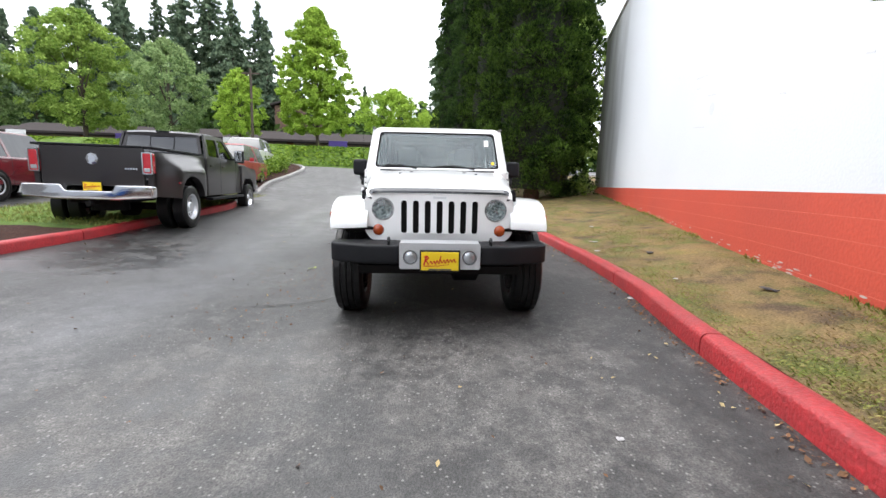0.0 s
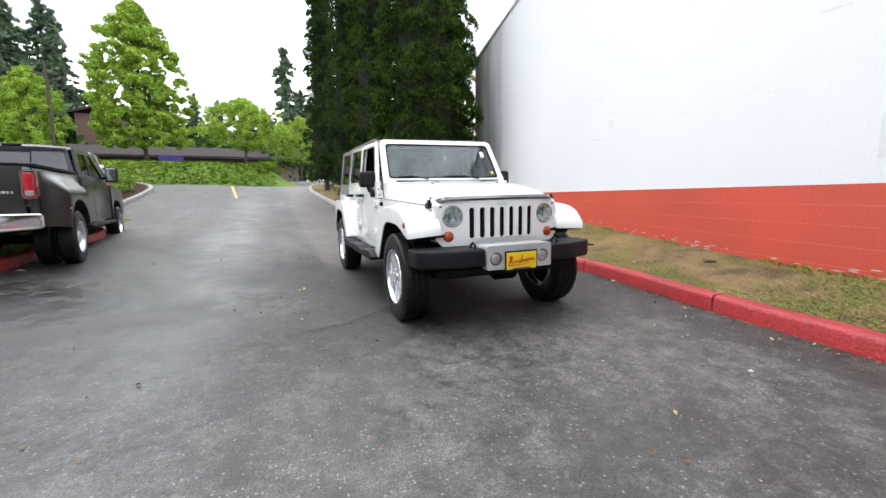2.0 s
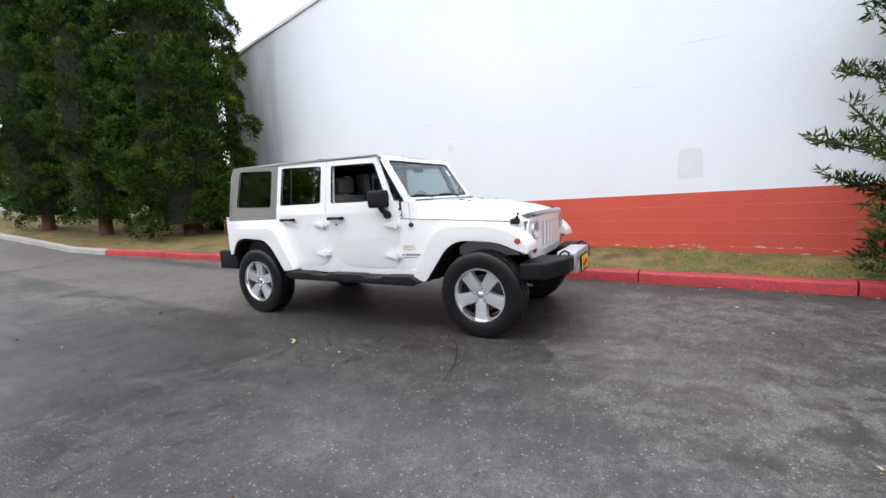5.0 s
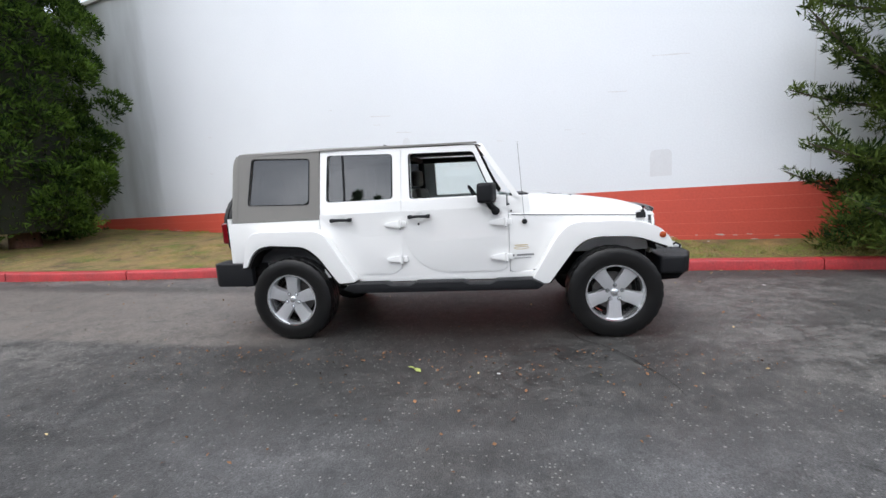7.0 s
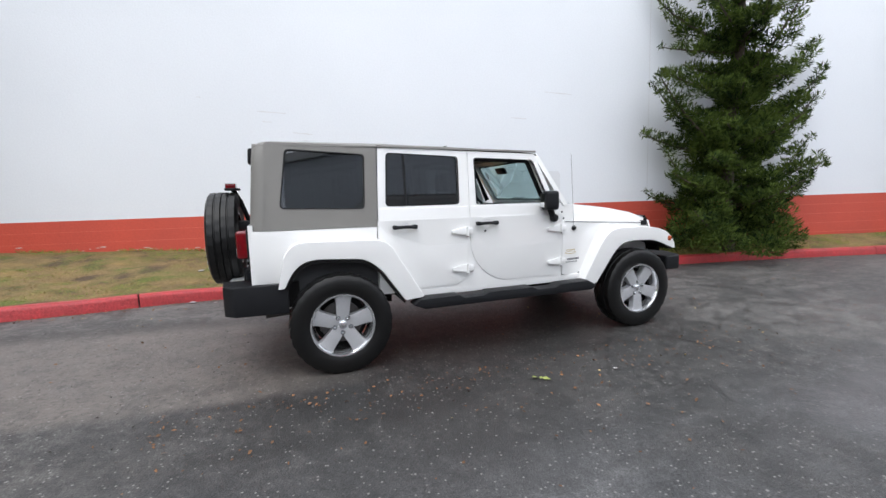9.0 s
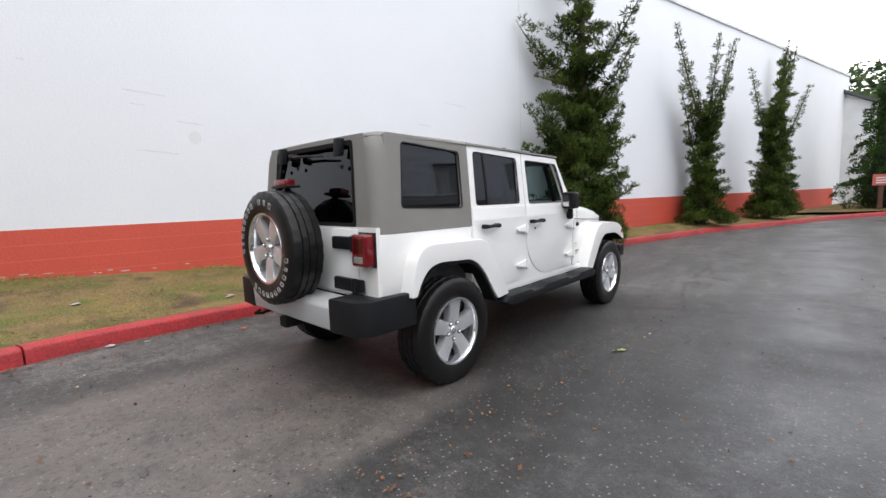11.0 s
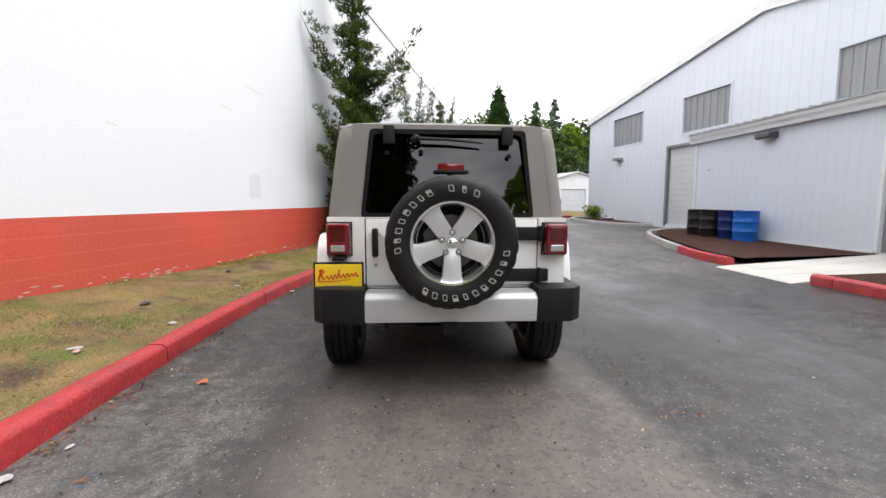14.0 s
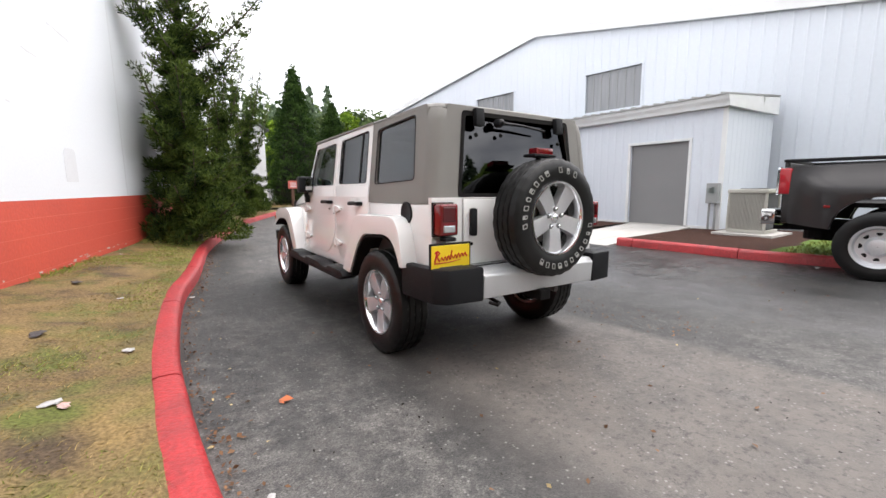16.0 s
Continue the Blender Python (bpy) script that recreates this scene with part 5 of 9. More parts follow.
    def seat(name, x, y, w):
        back = bevel(prism([(y, 0.80), (y + 0.10, 0.80), (y + 0.22, 1.36), (y + 0.12, 1.38)], "x", x - w / 2, x + w / 2), 0.03, 3)
        so = part(name, back, M_TAN, car, "stone grey cloth seat", smooth=50)
        part("cushion", box(x - w / 2, x + w / 2, y - 0.45, y + 0.08, 0.66, 0.84, 0.04, 3), M_TAN, so, smooth=50)
        for hx in ([x] if w < 0.7 else [x - 0.32, x + 0.32]):
            part("headrest", box(hx - 0.12, hx + 0.12, y + 0.14, y + 0.24, 1.40, 1.58, 0.035, 3), M_TAN, so, smooth=50)
    seat("front_seat", -0.36, 1.72, 0.50)
    seat("front_seat", 0.36, 1.72, 0.50)
    seat("rear_seat", 0.0, 2.62, 1.20)
    for s in (-1, 1):
        rb = tube([(s * 0.62, 0.98, 1.30), (s * 0.60, 1.16, 1.68), (s * 0.60, 1.9, 1.70), (s * 0.60, 2.62, 1.71), (s * 0.60, 3.25, 1.62), (s * 0.62, 3.40, 1.18)], 0.03, 8)
        tube([(s * 0.64, 1.90, 0.75), (s * 0.60, 1.90, 1.70)], 0.035, 8, rb)
        tube([(s * 0.64, 2.62, 0.75), (s * 0.60, 2.62, 1.71)], 0.03, 8, rb)
        part("roll_bar", rb, M_BLACK, car, smooth=50)
        part("inner_side", box(*sorted((s * 0.690, s * 0.712)), 0.9, 3.53, 0.60, 1.17), M_TRIMGREY, car)
    for y in (1.9, 2.62):
        part("cross_bar", tube([(-0.60, y, 1.70), (0.60, y, 1.70)], 0.03, 8), M_BLACK, car, smooth=50)
    part("cabin_floor", box(-0.72, 0.72, 0.85, 3.53, 0.60, 0.65), M_TRIMGREY, car)
    part("firewall", box(-0.70, 0.70, 0.72, 0.80, 0.60, 1.24), M_DARK, car)
    part("engine_bay", box(-0.50, 0.50, -0.32, 0.72, 0.60, 1.02), M_DARK, car)
    # aerial
    an = tube([(-0.775, 0.748, 1.02), (-0.775, 0.752, 1.10), (-0.775, 0.79, 1.72)], 0.0016, 6)
    lathe([(-0.796, 0.002), (-0.794, 0.016), (-0.776, 0.024), (-0.755, 0.024)], "x", 14, (0, 0.748, 1.033), an)
    part("aerial", an, M_BLACK, car, "thin black whip aerial")
    return car


CAR = build_offroad_car()

# ---- warehouse across the lane ----
M_WINDOW = mk("dusty_window", (0.035, 0.04, 0.045), (0.07, 0.075, 0.08), scale=1.2, rough=0.10, rough2=0.2, spec=0.35, stretch=(1, 3, 0.4))
M_GLAZING = mk("dusty_glazing", (0.20, 0.21, 0.225), (0.29, 0.30, 0.315), scale=1.6, rough=0.3, rough2=0.5, stretch=(1, 5, 0.3))
M_DOORGREY = mk("grey_door_paint", (0.205, 0.205, 0.210), (0.185, 0.185, 0.19), scale=1.0, rough=0.5, fine=0.02)
M_SHUTTER = mk("pale_shutter", (0.58, 0.60, 0.62), (0.50, 0.52, 0.54), scale=1.0, rough=0.5, fine=0.03)
M_ROOFTIN = mk("roof_metal", (0.36, 0.37, 0.37), (0.28, 0.28, 0.27), scale=1.5, rough=0.5, fine=0.06)
M_BLUE = mk("blue_drum_paint", (0.006, 0.12, 0.48), (0.006, 0.09, 0.36), scale=5, rough=0.3, spec=0.3, fine=0.05)
M_NAVY = mk("navy_drum_paint", (0.006, 0.02, 0.12), (0.006, 0.016, 0.09), scale=5, rough=0.3, spec=0.3, fine=0.05)
M_DRUMBLACK = mk("black_drum_paint", (0.008, 0.007, 0.0075), (0.016, 0.014, 0.013), scale=5, rough=0.4, spec=0.3, fine=0.1)
M_ACBODY = mk("beige_unit_paint", (0.44, 0.43, 0.39), (0.36, 0.35, 0.31), scale=2, rough=0.6, fine=0.04)
M_METERGREY = mk("meter_grey", (0.30, 0.31, 0.31), (0.24, 0.25, 0.25), scale=5, rough=0.5)


def build_warehouse():
    # own axes: y along the gable wall, from the ridge; the face is at x = 0 and looks to +x
    turn = math.degrees(math.atan(0.13))
    wh = thing("warehouse", "blue grey metal warehouse with a low gable and high windows", "building", (-10.48, -6.54, 0.1), turn)
    eave, ridge, half = 5.22, 6.92, 9.95
    wins = [(-7.77, -5.56), (-3.24, -1.09), (2.14, 4.14)]
    holes = [[(a, 3.70), (a, 5.03), (b, 5.03), (b, 3.70)] for a, b in wins] + [[(-3.90, 0.20), (-3.90, 3.22), (-1.30, 3.22), (-1.30, 0.20)]]
    face = panel([(-half, -0.3), (-half, eave), (0, ridge), (half, eave), (half, -0.3)], holes, "x", -0.22, 0.0)
    part("gable_wall", face, M_SIDING, wh)
    ribs = bmesh.new()
    y = -half + 0.15
    while y < half:
        top = ridge - (ridge - eave) * abs(y) / half
        spans = [(-0.1, top - 0.05)]
        for h in holes:
            if h[0][0] - 0.06 < y < h[2][0] + 0.06:
                new_spans = []
                for a, b in spans:
                    if h[0][1] > a:
                        new_spans.append((a, min(b, h[0][1] - 0.05)))
                    if h[1][1] < b:
                        new_spans.append((max(a, h[1][1] + 0.05), b))
                spans = new_spans
        for a, b in spans:
            if b - a > 0.1:
                prism([(0.0, y - 0.035), (0.010, y - 0.006), (0.010, y + 0.006), (0.0, y + 0.035)], "z", a, b, 0, 1, ribs)
        y += 0.305
    part("siding_ribs", ribs, M_SIDING, wh)
    for a, b in wins:
        w = part("window", panel([(a - 0.05, 3.65), (a - 0.05, 5.08), (b + 0.05, 5.08), (b + 0.05, 3.65)], [[(a + 0.02, 3.72), (a + 0.02, 5.01), (b - 0.02, 5.01), (b - 0.02, 3.72)]], "x", -0.06, 0.02), M_SIDING, wh)
        part("pane", box(-0.09, -0.07, a + 0.02, b - 0.02, 3.72, 5.01), M_GLAZING, w, "dusty corrugated glazing")
        n = 7
        for i in range(1, n):
            yy = a + (b - a) * i / n
            part("glazing_bar", box(-0.068, -0.050, yy - 0.012, yy + 0.012, 3.72, 5.01, 0, 1), M_METERGREY, w)
    rd = part("roll_up_door", box(-0.14, -0.10, -3.90, -1.30, 0.20, 3.22), M_SHUTTER, wh, "pale roll-up door with level slats")
    z = 0.25
    while z < 3.2:
        part("slat", box(-0.0995, -0.085, -3.88, -1.32, z, min(z + 0.21, 3.215), 0.006, 1), M_SHUTTER, rd)
        z += 0.225
    jamb = box(-0.15, 0.045, -4.0, -3.90, 0.12, 3.32, 0.004, 1)
    box(-0.15, 0.045, -3.899, -1.2, 3.222, 3.32, 0.004, 1, jamb)
    part("door_frame", jamb, M_DOORGREY, rd)
    # roof edge and slopes
    for s in (-1, 1):
        sl2 = prism([(0, ridge + 0.02), (s * (half + 0.12), eave + 0.0), (s * (half + 0.12), eave + 0.16), (0, ridge + 0.18)], "x", -14.0, 0.10)
        part("roof_slope", sl2, M_ROOFTIN, wh)
        tr = prism([(0, ridge - 0.10), (s * (half + 0.13), eave - 0.12), (s * (half + 0.13), eave + 0.17), (0, ridge + 0.19)], "x", 0.102, 0.135)
        part("barge_board", tr, M_TRIM, wh)
        part("side_wall", box(-13.9, -0.23, *sorted((s * (half - 0.2), s * half)), -0.3, eave), M_SIDING, wh)
    part("back_wall", box(-14.0, -13.91, -half, half, -0.3, eave), M_SIDING, wh)
    lm = part("wall_lamp", box(0.0, 0.30, -7.35, -6.95, 3.02, 3.16, 0.02), M_DOORGREY, wh, "dark wall lamp")
    return wh


def build_annex():
    an = thing("annex", "low pale blue metal annex with a grey door", "building", (-8.45, 0, 0))
    y0, y1, z0, z1 = -6.42, 1.25, 0.0, 2.97
    door = [(-1.03, 0.27), (-1.03, 2.31), (0.48, 2.31), (0.48, 0.27)]
    f = panel([(y0, z0), (y0, z1), (y1, z1), (y1, z0)], [door], "x", -0.15, 0.0)
    part("front_wall", f, M_SIDING, an)
    part("side_wall", box(-2.5, -0.151, y1 - 0.15, y1 - 0.001, z0, z1), M_SIDING, an)
    part("side_wall", box(-1.62, -0.151, y0 + 0.001, y0 + 0.15, z0, z1), M_SIDING, an)
    ribs = bmesh.new()
    y = y0 + 0.1
    while y < y1:
        if -1.10 < y < 0.55:
            prism([(0, y - 0.03), (0.006, y - 0.015), (0.006, y + 0.015), (0, y + 0.03)], "z", 2.36, z1, 0, 1, ribs)
        else:
            prism([(0, y - 0.03), (0.006, y - 0.015), (0.006, y + 0.015), (0, y + 0.03)], "z", 0.30, z1, 0, 1, ribs)
        y += 0.229
    x = -2.4
    while x < -0.1:
        prism([(x - 0.03, y1), (x - 0.015, y1 + 0.006), (x + 0.015, y1 + 0.006), (x + 0.03, y1)], "z", 0.30, z1, 0, 1, ribs)
        x += 0.229
    part("siding_ribs", ribs, M_SIDING, an)
    part("base_strip", box(0.001, 0.03, y0, -1.06, 0.20, 0.30), M_TRIM, an)
    part("base_strip", box(0.001, 0.03, 0.51, y1, 0.20, 0.30), M_TRIM, an)
    cn = box(-0.02, 0.028, y1 - 0.07, y1 + 0.024, 0.25, z1)
    part("corner_trim", cn, M_TRIM, an)
    part("corner_trim", box(-0.02, 0.028, y0 - 0.02, y0 + 0.07, 0.25, z1), M_TRIM, an)
    prof = [(-1.6, 2.975), (0.14, 2.975), (0.16, 3.05), (0.20, 3.12), (0.22, 3.20), (-1.6, 3.20)]
    rf = prism([(p[0], p[1]) for p in prof], "y", y0 - 0.12, y1 + 0.10)
    part("roof_edge", rf, M_TRIM, an)
    rr = prism([(-2.55, 3.436), (0.24, 3.205), (0.24, 3.235), (-2.55, 3.466)], "y", y0 - 0.10, y1 + 0.09)
    rf = part("roof", rr, M_ROOFTIN, an)
    y = y0
    while y < y1 + 0.06:
        part("roof_rib", prism([(-2.55, 3.466), (0.25, 3.235), (0.25, 3.265), (-2.55, 3.496)], "y", y - 0.02, y + 0.02), M_ROOFTIN, rf)
        y += 0.305
    part("end_fascia", prism([(-2.5, 2.985), (-1.603, 2.985), (-1.603, 3.33), (-2.5, 3.41)], "y", y1 + 0.001, y1 + 0.10), M_TRIM, an)
    part("end_gable", prism([(-1.6, 3.204), (0.19, 3.204), (-1.6, 3.345)], "y", y1 - 0.2, y1 + 0.08), M_TRIM, an)
    d = part("door", box(-0.11, -0.06, -1.03, 0.48, 0.275, 2.31, 0.003), M_DOORGREY, an, "plain dark grey metal door")
    jm = box(-0.12, 0.03, -1.10, -1.031, 0.25, 2.37, 0.004, 1)
    box(-0.12, 0.03, 0.481, 0.55, 0.25, 2.37, 0.004, 1, jm)
    box(-0.12, 0.03, -1.030, 0.480, 2.311, 2.37, 0.004, 1, jm)
    part("door_frame", jm, M_TRIM, d)
    part("threshold", box(-0.10, 0.06, -1.02, 0.47, 0.24, 0.272, 0.005), M_CONCRETE, d)
    lm = part("wall_lamp", bevel(prism([(0.0, 2.90), (0.24, 2.87), (0.26, 2.78), (0.18, 2.74), (0.0, 2.74)], "y", -3.90, -3.46), 0.015), M_TRIMGREY, an, "dark brown wall-pack lamp")
    part("lamp_lens", box(0.05, 0.20, -3.86, -3.50, 2.725, 2.745, 0.004), M_CLEARLENS, lm)
    part("dome_camera", lathe([(0.0, 0.05), (0.05, 0.05), (0.09, 0.035), (0.105, 0.003)], "x", 16, (0, -5.80, 2.18), cap=True), M_TRIM, an, smooth=50)
    return an


WAREHOUSE = build_warehouse()
ANNEX = build_annex()


def build_meter():
    m = thing("electric_meter", "grey electric meter box with conduits on the annex corner", "meter", (-8.40, 1.16, 0.3))
    part("box", box(0.0, 0.14, -0.14, 0.10, 0.55, 1.00, 0.01), M_METERGREY, m)
    part("dial", lathe([(0.14, 0.075), (0.19, 0.07), (0.20, 0.05), (0.20, 0.002)], "x", 18, (0, -0.02, 0.84), cap=True), M_GLASS, m, smooth=50)
    part("conduit", tube([(0.07, -0.08, -0.05), (0.07, -0.08, 0.55)], 0.025, 8), M_METERGREY, m)
    part("conduit", tube([(0.07, 0.05, -0.05), (0.07, 0.05, 0.55)], 0.025, 8), M_METERGREY, m)


build_meter()


def build_aircon():
    a = thing("air_conditioner", "weathered beige outdoor air conditioner on a concrete pad", "air conditioner", (-8.0, 2.08, 0.24))
    a.scale = (0.86, 0.82, 0.97)
    part("pad", box(-0.60, 0.60, -0.66, 0.66, -0.10, 0.05, 0.01), M_CONCRETE, a)
    part("case", box(-0.38, 0.38, -0.42, 0.42, 0.055, 0.12, 0.01), M_ACBODY, a)
    part("lid", box(-0.40, 0.40, -0.44, 0.44, 0.88, 0.96, 0.02), M_ACBODY, a, smooth=40)
    part("coil", box(-0.35, 0.35, -0.39, 0.39, 0.125, 0.875), M_TRIMGREY, a)
    for sx in (-1, 1):
        for sy in (-1, 1):
            part("post", box(*sorted((sx * 0.34, sx * 0.385)), *sorted((sy * 0.38, sy * 0.425)), 0.12, 0.88, 0.006), M_ACBODY, a)
    lv = bmesh.new()
    for i in range(26):
        y = -0.37 + 0.74 * i / 25
        box(0.355, 0.375, y - 0.008, y + 0.008, 0.12, 0.88, 0, 1, lv)
    for i in range(24):
        x = -0.33 + 0.66 * i / 23
        box(x - 0.008, x + 0.008, -0.415, -0.395, 0.12, 0.88, 0, 1, lv)
    part("grille", lv, M_ACBODY, a)
    part("fan_guard", lathe([(0.962, 0.30), (0.975, 0.29), (0.975, 0.05), (0.962, 0.04)], "z", 24), M_DARK, a)


build_aircon()


def build_drum(material, label, x, y):
    d = thing("drum", label, "drum", (x, y, 0.26), 0, "drums beside the annex")
    H, R = 0.74, 0.275
    part("shell", lathe([(0.0, R - 0.01), (0.005, R), (H * 0.30, R), (H * 0.325, R + 0.012), (H * 0.35, R), (H * 0.63, R), (H * 0.655, R + 0.012), (H * 0.68, R), (H - 0.02, R), (H - 0.01, R + 0.008), (H, R + 0.008), (H, R - 0.01), (H - 0.025, R - 0.012), (H - 0.025, 0.002)], "z", 32, cap=True), material, d, smooth=40)
    part("bung", lathe([(H - 0.025, 0.03), (H - 0.005, 0.028), (H - 0.005, 0.002)], "z", 12, (0.15, 0.05, 0), cap=True), M_METERGREY, d)
    return d


build_drum(M_BLUE, "bright blue steel drum on the mulch", -8.02, -3.75)
build_drum(M_NAVY, "navy blue steel drum beside the wall", -8.08, -4.36)
build_drum(M_DRUMBLACK, "black steel drum beside the wall", -8.0, -5.00)
build_drum(M_DRUMBLACK, "black steel drum beside the wall", -8.06, -5.62)

# ---- bed, apron and island on the far side of the lane ----
ISLAND = [(-5.62, -1.0), (-5.70, -2.0), (-5.92, -2.9), (-6.5, -4.8), (-7.3, -6.7), (-8.3, -8.0), (-9.6, -8.6)]
LEFT_KERB = [(-5.40, 0.72), (-5.42, 2.0), (-5.40, 3.4), (-5.36, 5.0), (-5.32, 6.6), (-5.36, 7.9), (-5.8, 8.9), (-6.9, 9.4), (-8.6, 9.5)]


def island_look(p):
    if p.y > -2.1 or p.x > -5.3:
        return M_KERB, "red painted concrete kerb end"
    return M_KERB_BARE, "bare grey concrete kerb round the mulch bed"


kerb_run([p for p in along(ISLAND, 0.15)][::-1], 5, island_look, "island", "kerb stones round the mulch bed")
kerb_run([p for p in along(LEFT_KERB, 0.15)][::-1], 6, lambda p: (M_KERB, "red painted concrete kerb under the pickup"), "left", "kerb stones across the lane")


def strip_sheet(name, line, to_x, lift, material, label, cat, edge=0.15, n=8):
    """Ground between a kerb line and a straight back edge."""
    V, F = [], []
    for p in line:
        x0, x1 = p.x - edge, to_x(p.y)
        for i in range(n):
            x = x0 + (x1 - x0) * i / (n - 1)
            z0 = land(p.x, p.y) + 0.13
            V.append((x, p.y, z0 + lift * i / (n - 1) + 0.02 * noise.noise(Vector((x * 2, p.y * 2, 7))) * (0 < i < n - 1)))
    for j in range(len(line) - 1):
        for i in range(n - 1):
            F.append((j * n + i, j * n + i + 1, (j + 1) * n + i + 1, (j + 1) * n + i))
    return tagged(raw(name, V, F, material, smooth=True), label, cat, kind="structure")


isl = [p for p in along(ISLAND, 0.15) if p.y > -8.2]
strip_sheet("mulch_bed", isl, lambda y: -8.45 if y > -6.42 else -9.7, 0.03, M_MULCH, "reddish bark mulch bed beside the annex", "mulch bed")
lk = [p for p in along(LEFT_KERB, 0.15) if p.y < 8.7]
strip_sheet("mulch_bed_far", [p for p in lk if p.y < 3.3], lambda y: -9.2, 0.03, M_MULCH, "reddish bark mulch bed round the air conditioner", "mulch bed")
strip_sheet("lawn_strip", [p for p in lk if p.y >= 3.1], lambda y: -8.9, 0.03, M_LAWN, "green lawn strip under the pickup", "lawn")
slab = bmesh.new()
for i in range(3):
    a = -0.93 + 0.53 * i
    b = a + 0.515
    prism([(-8.46, 0.262), (-5.36, 0.105), (-5.20, 0.085), (-5.20, -0.05), (-8.46, -0.05)], "y", a, b, 0.006, 1, slab)
tagged(part("apron", slab, M_CONCRETE), "pale concrete apron before the grey door", "concrete apron", kind="structure")

# ---- the pickup ----
M_GRAPHITE = mk("graphite_car_paint", (0.020, 0.0175, 0.018), (0.025, 0.0215, 0.022), scale=2, rough=0.34, coat=0.25, spec=0.35, fine=0.01)
M_REDBRIGHT = mk("bright_red_lens", (0.50, 0.018, 0.03), (0.40, 0.014, 0.022), scale=12, rough=0.12, coat=0.6)
M_MAROON = mk("maroon_car_paint", (0.13, 0.008, 0.014), (0.11, 0.007, 0.012), scale=2, rough=0.25, coat=0.8)
M_REDTRUCK = mk("bright_red_paint", (0.38, 0.012, 0.012), (0.32, 0.006, 0.012), scale=2, rough=0.35, coat=0.25, spec=0.3)


def simple_wheel(parent, x, y, z, R, w, s, alloy=None, label=""):
    """A plain wheel whose outer face looks to the side s."""
    e = new("wheel")
    e.parent = parent
    e.location = (x, y, z)
    f = s * w / 2
    part("tyre", lathe([(-w * 0.42, R * 0.6), (-w * 0.5, R * 0.75), (-w * 0.48, R * 0.93), (-w * 0.38, R), (0, R + 0.002), (w * 0.38, R), (w * 0.48, R * 0.93), (w * 0.5, R * 0.75), (w * 0.42, R * 0.6)], "x", 36), M_RUBBER, e, smooth=40)
    part("rim", lathe([(f * 0.92, R * 0.60), (f * 0.98, R * 0.62), (f * 0.9, R * 0.55), (f * 0.35, R * 0.50), (f * 0.30, R * 0.30), (f * 0.75, R * 0.22), (f * 0.80, R * 0.10), (f * 0.80, 0.003)], "x", 36), alloy or M_ALLOY, e, smooth=40)
    for i in range(8):
        a = 2 * math.pi * i / 8
        part("rim_hole", lathe([(f * 0.28, R * 0.075), (f * 0.33, R * 0.075), (f * 0.33, 0.003)], "x", 10, (0, R * 0.40 * math.cos(a), R * 0.40 * math.sin(a)), None, True), M_DARK, e)
    return e


